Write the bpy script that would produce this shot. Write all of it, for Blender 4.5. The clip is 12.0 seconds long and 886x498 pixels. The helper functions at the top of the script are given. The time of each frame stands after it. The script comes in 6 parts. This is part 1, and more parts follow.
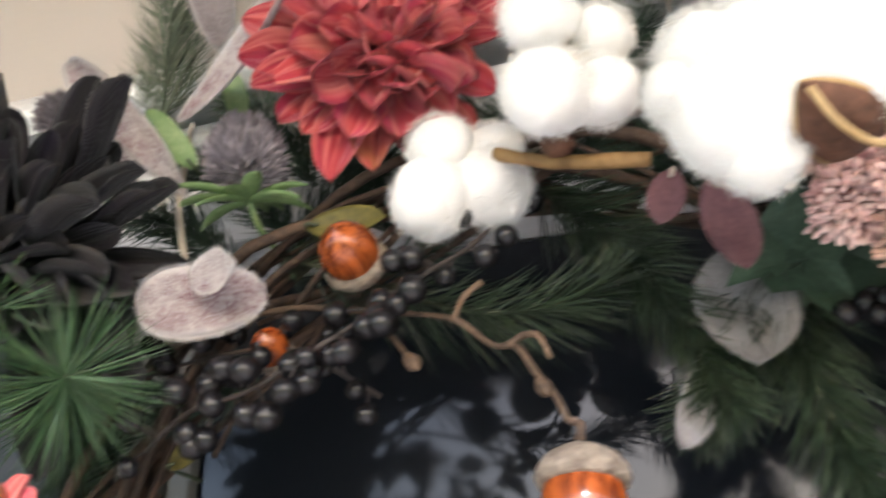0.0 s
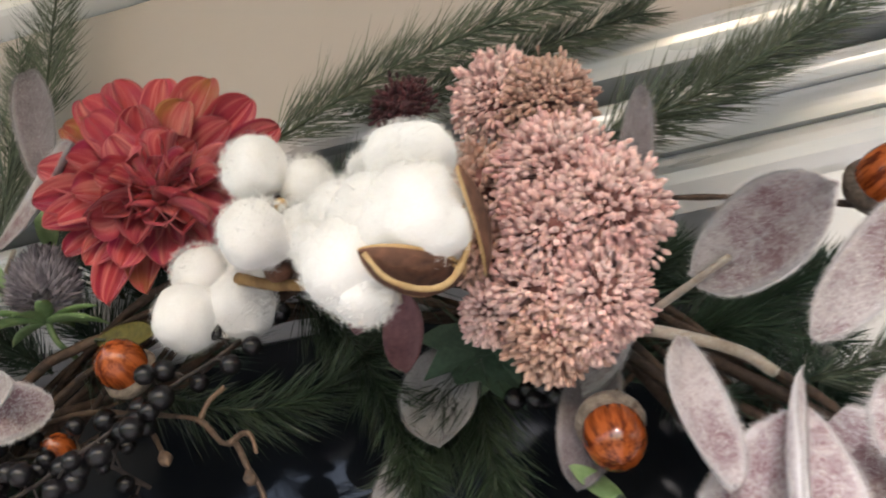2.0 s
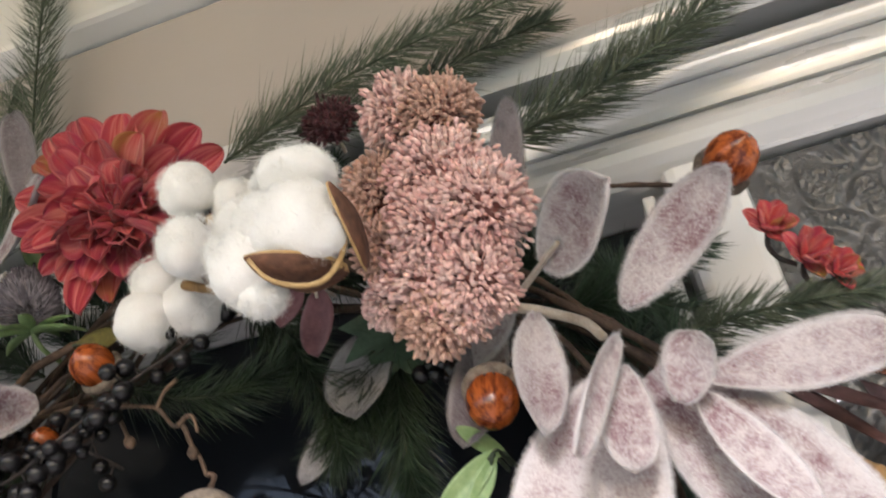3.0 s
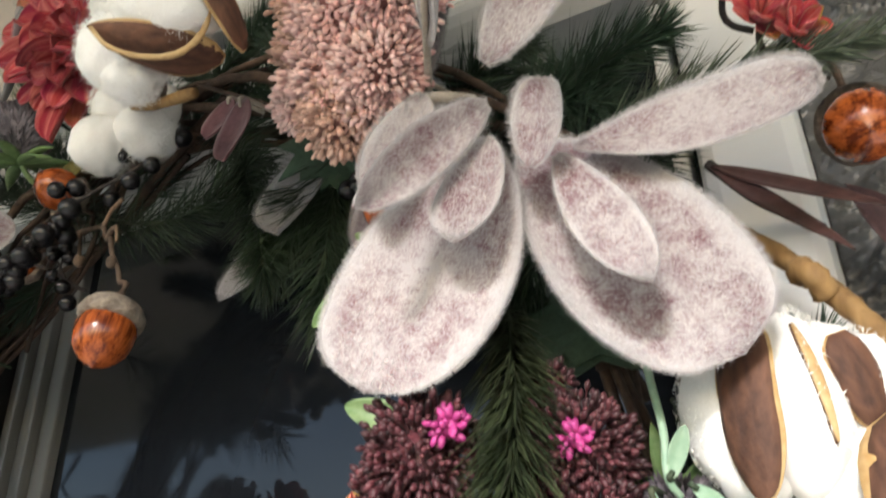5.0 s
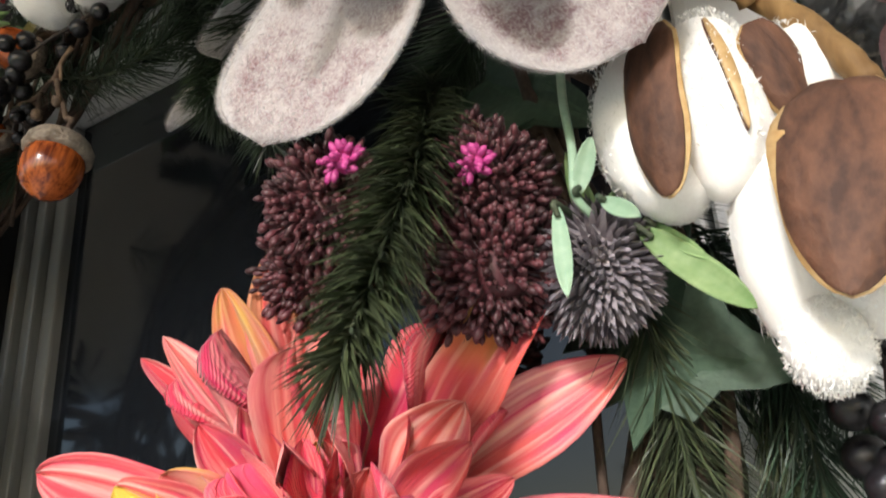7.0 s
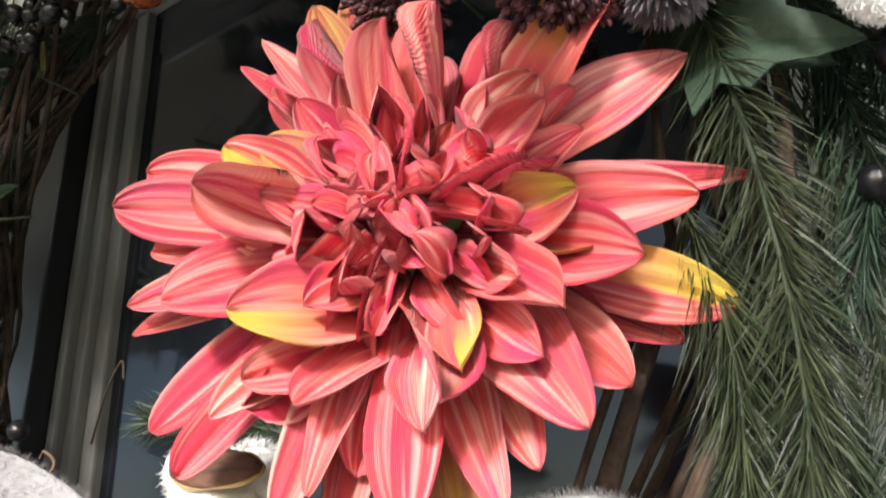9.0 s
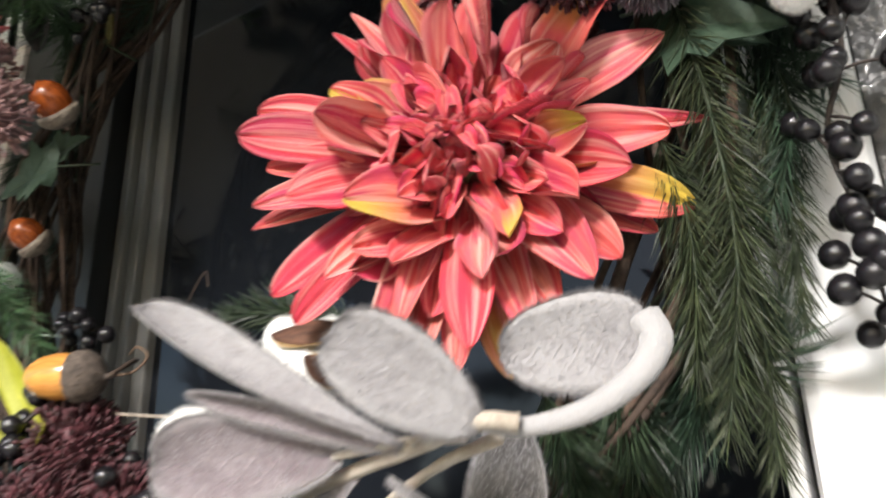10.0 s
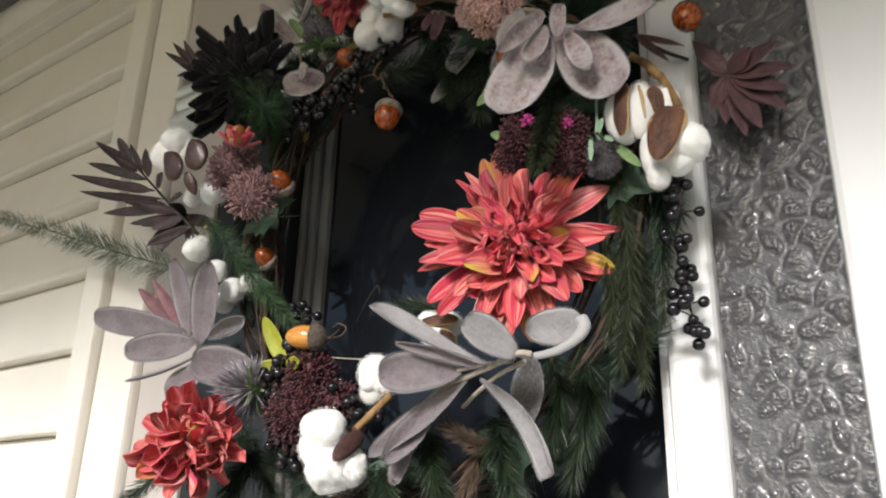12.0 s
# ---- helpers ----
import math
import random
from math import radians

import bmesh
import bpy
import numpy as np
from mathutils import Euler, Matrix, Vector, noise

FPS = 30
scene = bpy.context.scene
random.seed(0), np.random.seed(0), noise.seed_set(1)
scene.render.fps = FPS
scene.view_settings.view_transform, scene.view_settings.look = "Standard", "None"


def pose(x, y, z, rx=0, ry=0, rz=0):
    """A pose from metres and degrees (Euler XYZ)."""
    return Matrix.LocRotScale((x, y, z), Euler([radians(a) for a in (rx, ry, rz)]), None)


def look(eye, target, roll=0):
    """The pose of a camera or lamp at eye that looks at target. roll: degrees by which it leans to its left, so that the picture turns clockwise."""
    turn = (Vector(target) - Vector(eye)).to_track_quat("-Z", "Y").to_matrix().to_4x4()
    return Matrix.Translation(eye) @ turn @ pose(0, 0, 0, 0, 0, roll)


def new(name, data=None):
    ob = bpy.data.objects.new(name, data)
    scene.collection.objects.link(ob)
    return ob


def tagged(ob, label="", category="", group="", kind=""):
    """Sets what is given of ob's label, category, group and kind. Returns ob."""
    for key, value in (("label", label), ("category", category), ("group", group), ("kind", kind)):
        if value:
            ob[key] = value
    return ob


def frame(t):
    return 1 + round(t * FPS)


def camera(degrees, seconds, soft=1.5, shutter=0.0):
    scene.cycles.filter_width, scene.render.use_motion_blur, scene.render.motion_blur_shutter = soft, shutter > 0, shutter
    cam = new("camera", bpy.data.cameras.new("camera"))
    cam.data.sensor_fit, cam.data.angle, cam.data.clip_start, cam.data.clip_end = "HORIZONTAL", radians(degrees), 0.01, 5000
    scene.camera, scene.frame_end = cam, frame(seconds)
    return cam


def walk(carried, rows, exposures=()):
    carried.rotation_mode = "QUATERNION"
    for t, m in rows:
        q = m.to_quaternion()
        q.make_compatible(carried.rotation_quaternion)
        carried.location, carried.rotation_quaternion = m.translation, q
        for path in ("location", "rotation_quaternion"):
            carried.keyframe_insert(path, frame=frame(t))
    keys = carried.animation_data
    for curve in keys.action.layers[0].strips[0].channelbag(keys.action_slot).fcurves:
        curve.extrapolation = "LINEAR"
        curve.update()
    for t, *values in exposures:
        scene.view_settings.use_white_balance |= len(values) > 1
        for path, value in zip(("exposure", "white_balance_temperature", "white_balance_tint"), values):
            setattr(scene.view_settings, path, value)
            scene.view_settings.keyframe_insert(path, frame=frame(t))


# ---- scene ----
cam = camera(56.91, 12.0, soft=1.9, shutter=0.6)
ROWS = [
    (0.0, 0.0030, 0.0012, 1.8027, 118.17, 2.62, 14.28),
    (0.5, 0.0456, -0.0047, 1.8018, 119.48, 4.12, 13.68),
    (1.0, 0.0757, -0.0212, 1.7991, 120.71, 4.95, 13.71),
    (1.5, 0.0940, -0.0360, 1.7947, 121.37, 5.40, 13.44),
    (2.0, 0.1127, -0.0403, 1.7872, 121.56, 6.20, 13.82),
    (2.5, 0.1485, -0.0610, 1.7780, 122.21, 7.55, 15.89),
    (3.0, 0.1803, -0.0690, 1.7544, 121.48, 7.99, 18.00),
    (3.2, 0.1878, -0.0618, 1.7461, 121.43, 7.30, 18.35),
    (4.8, 0.2560, 0.0242, 1.7219, 117.59, 2.59, 27.68),
    (5.0, 0.2560, 0.0312, 1.7172, 117.66, 1.42, 28.51),
    (5.5, 0.2628, 0.0408, 1.7059, 116.34, 1.36, 29.54),
    (6.0, 0.2680, 0.0591, 1.6954, 114.52, 2.51, 30.59),
    (6.5, 0.2665, 0.0727, 1.6854, 113.33, 3.23, 32.10),
    (6.7, 0.2698, 0.0774, 1.6818, 112.88, 3.60, 32.61),
    (8.3, 0.2649, 0.0766, 1.6308, 112.46, 3.02, 33.94),
    (8.5, 0.2593, 0.0777, 1.6180, 112.44, 2.51, 34.26),
    (9.0, 0.2531, 0.0791, 1.5987, 111.74, 1.77, 35.26),
    (9.5, 0.2604, 0.0713, 1.5864, 111.32, 1.66, 34.78),
    (10.0, 0.2691, 0.0085, 1.5443, 111.00, 1.37, 32.89),
    (10.5, 0.2957, -0.0814, 1.5122, 111.11, 1.23, 31.44),
    (11.0, 0.3572, -0.1694, 1.4930, 110.65, -0.62, 32.88),
    (11.5, 0.4098, -0.2271, 1.4688, 109.99, -1.72, 35.57),
    (11.6, 0.4165, -0.2429, 1.4653, 109.92, -1.73, 35.46),
    (12.0, 0.4516, -0.2934, 1.4474, 110.26, -1.51, 35.72),
]
EXPOSURES = [(0.0, 1.85, 6150, 16), (0.5, 1.50, 6150, 16), (1.5, 1.07, 6200, 16), (2.0, 1.21, 6200, 16), (2.5, 1.20, 6200, 16), (3.2, 1.03, 6250, 16), (5.0, 1.05, 6400, 10), (6.0, 0.85, 6500, 10), (6.5, 0.76, 6500, 10), (8.5, 0.85, 6500, 10), (9.5, 0.71, 6500, 10), (10.0, 0.57, 6500, 10), (11.0, 0.15, 6400, 10), (12.0, -0.01, 6400, 10)]
walk(cam, [(t, pose(x, y, z, rx, ry, rz)) for t, x, y, z, rx, ry, rz in ROWS], EXPOSURES)

# ---- daylight: a low hazy sun that comes in under the porch roof ----
SUN_UP, SUN_TURN = 25.0, 12.0
world = bpy.data.worlds.new("sky")
scene.world = world
world.use_nodes = True
sky = world.node_tree.nodes.new("ShaderNodeTexSky")
sky.sky_type, sky.sun_disc = "NISHITA", False
sky.sun_elevation, sky.sun_rotation = radians(SUN_UP), radians(180 - SUN_TURN)
world.node_tree.links.new(sky.outputs[0], world.node_tree.nodes["Background"].inputs[0])
world.node_tree.nodes["Background"].inputs[1].default_value = 0.15
sun = new("sun", bpy.data.lights.new("sun", "SUN"))
sun.data.energy, sun.data.angle, sun.data.color = 4.6, radians(11), (1.0, 0.96, 0.92)
far = Vector((math.sin(radians(SUN_TURN)), -math.cos(radians(SUN_TURN)), math.tan(radians(SUN_UP))))
sun.matrix_basis = look(far * 10, (0, 0, 0))


# ---- materials ----
def shader(name, rough=0.6, metal=0.0, specular=0.5):
    m = bpy.data.materials.new(name)
    m.use_nodes = True
    n, l = m.node_tree.nodes, m.node_tree.links
    b = n["Principled BSDF"]
    b.inputs["Roughness"].default_value, b.inputs["Metallic"].default_value = rough, metal
    b.inputs["Specular IOR Level"].default_value = specular
    return m, n, l, b


def ramp(n, stops):
    r = n.new("ShaderNodeValToRGB")
    while len(r.color_ramp.elements) < len(stops):
        r.color_ramp.elements.new(0.5)
    for e, (at, c) in zip(r.color_ramp.elements, stops):
        e.position, e.color = at, (*c, 1)
    return r


def texture(n, l, coords, scale, detail=4.0, stretch=(1, 1, 1)):
    mp = n.new("ShaderNodeMapping")
    mp.inputs["Scale"].default_value = stretch
    l.new(coords, mp.inputs[0])
    t = n.new("ShaderNodeTexNoise")
    t.inputs["Scale"].default_value, t.inputs["Detail"].default_value = scale, detail
    l.new(mp.outputs[0], t.inputs["Vector"])
    return t.outputs["Fac"]


def relief(n, l, b, height, strength, distance):
    bp = n.new("ShaderNodeBump")
    bp.inputs["Strength"].default_value, bp.inputs["Distance"].default_value = strength, distance
    l.new(height, bp.inputs["Height"])
    l.new(bp.outputs[0], b.inputs["Normal"])


def vary(n, l, colour, amount, islands=False):
    """Colour times a brightness that differs from piece to piece."""
    src = n.new("ShaderNodeNewGeometry").outputs["Random Per Island"] if islands else n.new("ShaderNodeObjectInfo").outputs["Random"]
    k = n.new("ShaderNodeMapRange")
    k.inputs["To Min"].default_value, k.inputs["To Max"].default_value = 1 - amount, 1 + amount
    l.new(src, k.inputs["Value"])
    v = n.new("ShaderNodeVectorMath")
    v.operation = "SCALE"
    l.new(colour, v.inputs[0]), l.new(k.outputs[0], v.inputs["Scale"])
    return v.outputs[0]


def surface(name, dark, light, scale=60, rough=0.6, bump=0.3, fine=400, depth=0.0006, sheen=0.0, amount=0.1, islands=False, stretch=(1, 1, 1), specular=0.5, lo=0.35, hi=0.65):
    """A two-tone surface: blotches at one scale, grain and relief at a finer one."""
    m, n, l, b = shader(name, rough, 0, specular)
    c = n.new("ShaderNodeTexCoord").outputs["Object"]
    big, small = texture(n, l, c, scale, 4, stretch), texture(n, l, c, fine, 3, stretch)
    mix = n.new("ShaderNodeMath")
    mix.operation, mix.inputs[1].default_value = "MULTIPLY_ADD", 0.35
    l.new(small, mix.inputs[0])
    part_big = n.new("ShaderNodeMath")
    part_big.operation, part_big.inputs[1].default_value = "MULTIPLY", 0.65
    l.new(big, part_big.inputs[0]), l.new(part_big.outputs[0], mix.inputs[2])
    r = ramp(n, [(lo, dark), (hi, light)])
    l.new(mix.outputs[0], r.inputs[0])
    l.new(vary(n, l, r.outputs[0], amount, islands), b.inputs["Base Color"])
    relief(n, l, b, small, bump, depth)
    if sheen:
        b.inputs["Sheen Weight"].default_value, b.inputs["Sheen Roughness"].default_value = sheen, 0.4
    return m


def petal_material(name, base, body, edge, tip, tip_chance=0.3, rough=0.55, marked=False):
    """Dyed cloth petals: darker throat, pale streaks along the petal, crimson rims on some, some tips of another dye, a fine weave."""
    m, n, l, b = shader(name, rough, 0, 0.3)
    tc = n.new("ShaderNodeTexCoord")
    uv = n.new("ShaderNodeSeparateXYZ")
    l.new(tc.outputs["UV"], uv.inputs[0])
    info = n.new("ShaderNodeObjectInfo")
    off = n.new("ShaderNodeVectorMath")
    off.operation = "MULTIPLY_ADD"
    off.inputs[1].default_value = (17.0, 31.0, 5.0)
    l.new(info.outputs["Random"], off.inputs[0]), l.new(tc.outputs["UV"], off.inputs[2])
    streak = texture(n, l, off.outputs[0], 1.0, 5, (9.0, 0.9, 1.0))
    blotch = texture(n, l, off.outputs[0], 1.0, 3, (2.2, 1.8, 1.0))

    def blend(fac, one, two):
        mx = n.new("ShaderNodeMix")
        mx.data_type = "RGBA"
        l.new(fac, mx.inputs["Factor"])
        for key, c in (("A", one), ("B", two)):
            if isinstance(c, tuple):
                mx.inputs[key].default_value = (*c, 1)
            else:
                l.new(c, mx.inputs[key])
        return mx.outputs["Result"]

    def math_of(kind, one, two):
        k = n.new("ShaderNodeMath")
        k.operation = kind
        for slot, c in ((0, one), (1, two)):
            if isinstance(c, float):
                k.inputs[slot].default_value = c
            else:
                l.new(c, k.inputs[slot])
        return k.outputs[0]

    along = ramp(n, [(0.0, base), (0.45, body), (1.0, body)])
    l.new(uv.outputs["Y"], along.inputs[0])
    deep = (body[0] * 0.76, body[1] * 0.32, body[2] * 1.30)
    pick = ramp(n, [(0.42, (0, 0, 0)), (0.66, (0.85, 0.85, 0.85))])
    l.new(blotch, pick.inputs[0])
    colour = blend(pick.outputs[0], along.outputs[0], deep)
    sr = ramp(n, [(0.47, (0, 0, 0)), (0.70, (0.85, 0.85, 0.85))])
    l.new(streak, sr.inputs[0])
    colour = blend(sr.outputs[0], colour, edge)
    cut = math_of("LESS_THAN", info.outputs["Random"], tip_chance)
    tr = ramp(n, [(0.45, (0, 0, 0)), (0.85, (1, 1, 1))])
    l.new(uv.outputs["Y"], tr.inputs[0])
    dyed = math_of("MULTIPLY", cut, tr.outputs[0])
    if marked:
        side = math_of("ADD", uv.outputs["X"], math_of("MULTIPLY", streak, 0.6))
        dyed = math_of("MULTIPLY", dyed, math_of("LESS_THAN", side, 0.85))
    else:
        dyed = math_of("MULTIPLY", dyed, pick.outputs[0])
    colour = blend(dyed, colour, tip)
    l.new(vary(n, l, colour, 0.15), b.inputs["Base Color"])
    weave = n.new("ShaderNodeTexWave")
    weave.inputs["Scale"].default_value, weave.inputs["Distortion"].default_value = 900, 1.0
    l.new(tc.outputs["Object"], weave.inputs["Vector"])
    both = math_of("ADD", math_of("MULTIPLY", streak, 1.6), math_of("MULTIPLY", weave.outputs["Fac"], 0.15))
    relief(n, l, b, both, 0.8, 0.0012)
    b.inputs["Sheen Weight"].default_value = 0.15
    return m


def velvet_material(name, deep, pale, rim, amount=0.08):
    """Felted leaf: mottled face, pale fuzzy rim, raised midrib and side veins."""
    m, n, l, b = shader(name, 0.95, 0, 0.08)
    tc = n.new("ShaderNodeTexCoord")
    uv = n.new("ShaderNodeSeparateXYZ")
    l.new(tc.outputs["UV"], uv.inputs[0])
    info = n.new("ShaderNodeObjectInfo")
    off = n.new("ShaderNodeVectorMath")
    off.operation = "ADD"
    l.new(tc.outputs["Object"], off.inputs[0]), l.new(info.outputs["Random"], off.inputs[1])
    big, mid, fine = texture(n, l, off.outputs[0], 45, 4), texture(n, l, off.outputs[0], 260, 4), texture(n, l, off.outputs[0], 1400, 2, (1, 0.5, 1))

    def calc(kind, one, two, three=None):
        k = n.new("ShaderNodeMath")
        k.operation = kind
        for slot, c in enumerate((one, two, three)):
            if isinstance(c, float):
                k.inputs[slot].default_value = c
            elif c is not None:
                l.new(c, k.inputs[slot])
        return k.outputs[0]

    mottle = calc("ADD", calc("MULTIPLY", big, 0.42), calc("MULTIPLY_ADD", mid, 0.26, calc("MULTIPLY", fine, 0.32)))
    side = calc("ABSOLUTE", calc("MULTIPLY_ADD", uv.outputs["X"], 2.0, -1.0), 0.0)
    veins = calc("SINE", calc("MULTIPLY", calc("SUBTRACT", uv.outputs["Y"], calc("MULTIPLY", side, 0.22)), 44.0), 0.0)
    vein = calc("MULTIPLY", calc("POWER", calc("MAXIMUM", veins, 0.0), 8.0), calc("SUBTRACT", 1.0, side))
    ribline = calc("LESS_THAN", side, 0.05)
    face = ramp(n, [(0.40, deep), (0.58, pale)])
    lifted = calc("ADD", mottle, calc("MULTIPLY", calc("ADD", vein, ribline), 0.025))
    edge = ramp(n, [(0.72, (0, 0, 0)), (0.98, (1, 1, 1))])
    l.new(side, edge.inputs[0])
    l.new(calc("ADD", lifted, calc("MULTIPLY", edge.outputs[0], 0.0)), face.inputs[0])
    mx = n.new("ShaderNodeMix")
    mx.data_type = "RGBA"
    l.new(calc("MULTIPLY", edge.outputs[0], 0.8), mx.inputs["Factor"]), l.new(face.outputs[0], mx.inputs["A"])
    mx.inputs["B"].default_value = (*rim, 1)
    l.new(vary(n, l, mx.outputs["Result"], amount), b.inputs["Base Color"])
    relief(n, l, b, calc("ADD", calc("MULTIPLY", fine, 0.6), calc("ADD", calc("MULTIPLY", mid, 0.8), calc("MULTIPLY", calc("ADD", vein, ribline), 0.28))), 0.6, 0.0010)
    b.inputs["Sheen Weight"].default_value, b.inputs["Sheen Roughness"].default_value = 0.6, 0.4
    return m


def painted(name, colour, rough=0.4, dirt=0.08):
    """House paint: brush ripple and a little grime."""
    m, n, l, b = shader(name, rough)
    c = n.new("ShaderNodeTexCoord").outputs["Object"]
    g = texture(n, l, c, 7, 5)
    r = ramp(n, [(0.3, tuple(v * (1 - dirt) for v in colour)), (0.7, colour)])
    l.new(g, r.inputs[0]), l.new(r.outputs[0], b.inputs["Base Color"])
    relief(n, l, b, texture(n, l, c, 160, 3, (0.2, 1, 1)), 0.12, 0.0008)
    return m


cream = painted("cream_paint", (0.80, 0.76, 0.69))
white = painted("white_paint", (0.86, 0.85, 0.83), 0.3)
beige = painted("beige_render", (0.48, 0.435, 0.41), 0.6)
stile_black = painted("black_door_paint", (0.016, 0.017, 0.018), 0.35)
satin_frame, _n, _l, _b = shader("satin_frame", 0.35, 0.3)
_c = _n.new("ShaderNodeTexCoord").outputs["Object"]
_r = ramp(_n, [(0.3, (0.60, 0.60, 0.61)), (0.7, (0.80, 0.80, 0.81))])
_l.new(texture(_n, _l, _c, 26, 5, (0.15, 1, 1)), _r.inputs[0]), _l.new(_r.outputs[0], _b.inputs["Base Color"])
_r = ramp(_n, [(0.3, (0.24, 0.24, 0.24)), (0.75, (0.48, 0.48, 0.48))])
_l.new(texture(_n, _l, _c, 60, 4, (0.2, 1, 1)), _r.inputs[0]), _l.new(_r.outputs[0], _b.inputs["Roughness"])
relief(_n, _l, _b, texture(_n, _l, _c, 220, 2, (0.05, 1, 1)), 0.15, 0.0006)
frame_white = painted("frame_enamel", (0.84, 0.84, 0.85), 0.16)
bead_shaded = painted("bead_enamel_shaded", (0.19, 0.183, 0.172), 0.4)
rubber = surface("black_rubber", (0.006, 0.006, 0.006), (0.014, 0.014, 0.014), rough=0.35, specular=0.15)
paving = surface("paving", (0.30, 0.29, 0.27), (0.42, 0.40, 0.37), 3, 0.8, 0.4, 90, 0.002, lo=0.3, hi=0.7)
lawn = surface("lawn", (0.03, 0.06, 0.02), (0.09, 0.13, 0.05), 2, 0.9, 0.6, 40, 0.01)
soffit_shade_paint = painted("soffit_shade_paint", (0.27, 0.25, 0.23), 0.7)

black_glass, _n, _l, _b = shader("black_glass", 0.06)
_b.inputs["Base Color"].default_value = (0.010, 0.012, 0.016, 1)
_b.inputs["Specular IOR Level"].default_value = 0.36
_c = _n.new("ShaderNodeTexCoord").outputs["Object"]
_r = ramp(_n, [(0.35, (0.03, 0.03, 0.03)), (0.75, (0.16, 0.16, 0.16))])
_l.new(texture(_n, _l, _c, 9, 5), _r.inputs[0]), _l.new(_r.outputs[0], _b.inputs["Roughness"])

# obscure glass: hammered pads with fine wrinkles over dark room
pad_glass, _n, _l, _b = shader("patterned_glass", 0.32)
_b.inputs["Base Color"].default_value = (0.080, 0.080, 0.083, 1)
_b.inputs["Coat Weight"].default_value = 0.4
_c = _n.new("ShaderNodeTexCoord").outputs["Object"]
_warp = _n.new("ShaderNodeTexNoise")
_warp.inputs["Scale"].default_value = 45
_l.new(_c, _warp.inputs["Vector"])
_ad = _n.new("ShaderNodeVectorMath")
_ad.operation = "MULTIPLY_ADD"
_ad.inputs[1].default_value = (0.012, 0.012, 0.012)
_l.new(_warp.outputs["Color"], _ad.inputs[0]), _l.new(_c, _ad.inputs[2])
_wv = _n.new("ShaderNodeTexNoise")
_wv.inputs["Scale"].default_value, _wv.inputs["Detail"].default_value, _wv.inputs["Distortion"].default_value = 230, 2, 1.2
_l.new(_ad.outputs[0], _wv.inputs["Vector"])
relief(_n, _l, _b, _wv.outputs["Fac"], 0.7, 0.0012)

velvet = velvet_material("velvet_leaf", (0.21, 0.12, 0.135), (0.50, 0.455, 0.455), (0.60, 0.58, 0.58))
velvet_grey = velvet_material("velvet_leaf_grey", (0.235, 0.222, 0.230), (0.325, 0.315, 0.323), (0.37, 0.36, 0.365))
velvet_mauve = velvet_material("velvet_leaf_mauve", (0.15, 0.12, 0.132), (0.235, 0.205, 0.218), (0.30, 0.28, 0.288))
fuzz_grey = surface("leaf_fuzz_grey", (0.22, 0.205, 0.215), (0.34, 0.325, 0.335), 60, 0.9, 0, 700, 0.0001, 0.5, 0.1, True, specular=0.1)
fuzz_mat = surface("leaf_fuzz", (0.50, 0.46, 0.465), (0.68, 0.66, 0.66), 60, 0.9, 0, 700, 0.0001, 0.5, 0.1, True, specular=0.1)
velvet_plum = surface("plum_leaf", (0.10, 0.035, 0.045), (0.22, 0.10, 0.11), 70, 0.6, 0.4, 500, 0.0005, 0.3)
stem_felt = surface("felted_stem", (0.30, 0.24, 0.19), (0.50, 0.45, 0.38), 90, 0.85, 0.5, 700, 0.0005, 0.3)
dark_leaf = surface("dark_leaf", (0.018, 0.010, 0.012), (0.075, 0.045, 0.045), 40, 0.45, 0.3, 300, 0.0005, 0.1, 0.2)
ivy_green = surface("ivy_cloth", (0.020, 0.045, 0.026), (0.055, 0.10, 0.06), 50, 0.6, 0.5, 500, 0.0005, 0.1, 0.15)
bract_green = surface("bract_green", (0.13, 0.24, 0.08), (0.28, 0.38, 0.18), 60, 0.5, 0.3, 400, 0.0004, 0, 0.15)
lime = surface("lime_leaf", (0.28, 0.30, 0.02), (0.42, 0.42, 0.05), 60, 0.5, 0.3, 400, 0.0004)
needle_green = surface("pine_needles", (0.010, 0.022, 0.011), (0.038, 0.060, 0.030), 60, 0.45, 0.0, 300, 0.0001, 0, 0.5, True)
needle_dull = surface("pine_needles_dull", (0.05, 0.075, 0.05), (0.13, 0.15, 0.10), 60, 0.5, 0.0, 300, 0.0001, 0, 0.4, True)
twig_brown = surface("twig_bark", (0.05, 0.030, 0.020), (0.17, 0.11, 0.07), 90, 0.8, 0.7, 500, 0.0008, 0, 0.25)
vine_bark = surface("vine_bark", (0.022, 0.014, 0.010), (0.095, 0.06, 0.042), 90, 0.85, 0.7, 500, 0.0008, 0, 0.35)
raffia = surface("raffia_stem", (0.14, 0.07, 0.022), (0.38, 0.23, 0.09), 90, 0.7, 0.6, 300, 0.0008, 0, 0.1, stretch=(1, 1, 0.3))
husk_out = surface("husk_brown", (0.045, 0.019, 0.012), (0.19, 0.085, 0.048), 60, 0.75, 0.8, 350, 0.0010, 0, 0.2, stretch=(1, 0.4, 1))
husk_in = surface("husk_tan", (0.40, 0.24, 0.09), (0.62, 0.44, 0.22), 80, 0.5, 0.4, 400, 0.0005, 0, 0.1)
cotton = surface("cotton_wool", (0.80, 0.79, 0.77), (0.90, 0.90, 0.885), 50, 1.0, 0.10, 1500, 0.0006, 0.5, 0.03, specular=0.05)
fibre_mat = surface("cotton_fibre", (0.82, 0.81, 0.79), (0.90, 0.90, 0.88), 50, 0.9, 0, 700, 0.0001, 0.3, 0.05, True, specular=0.1)
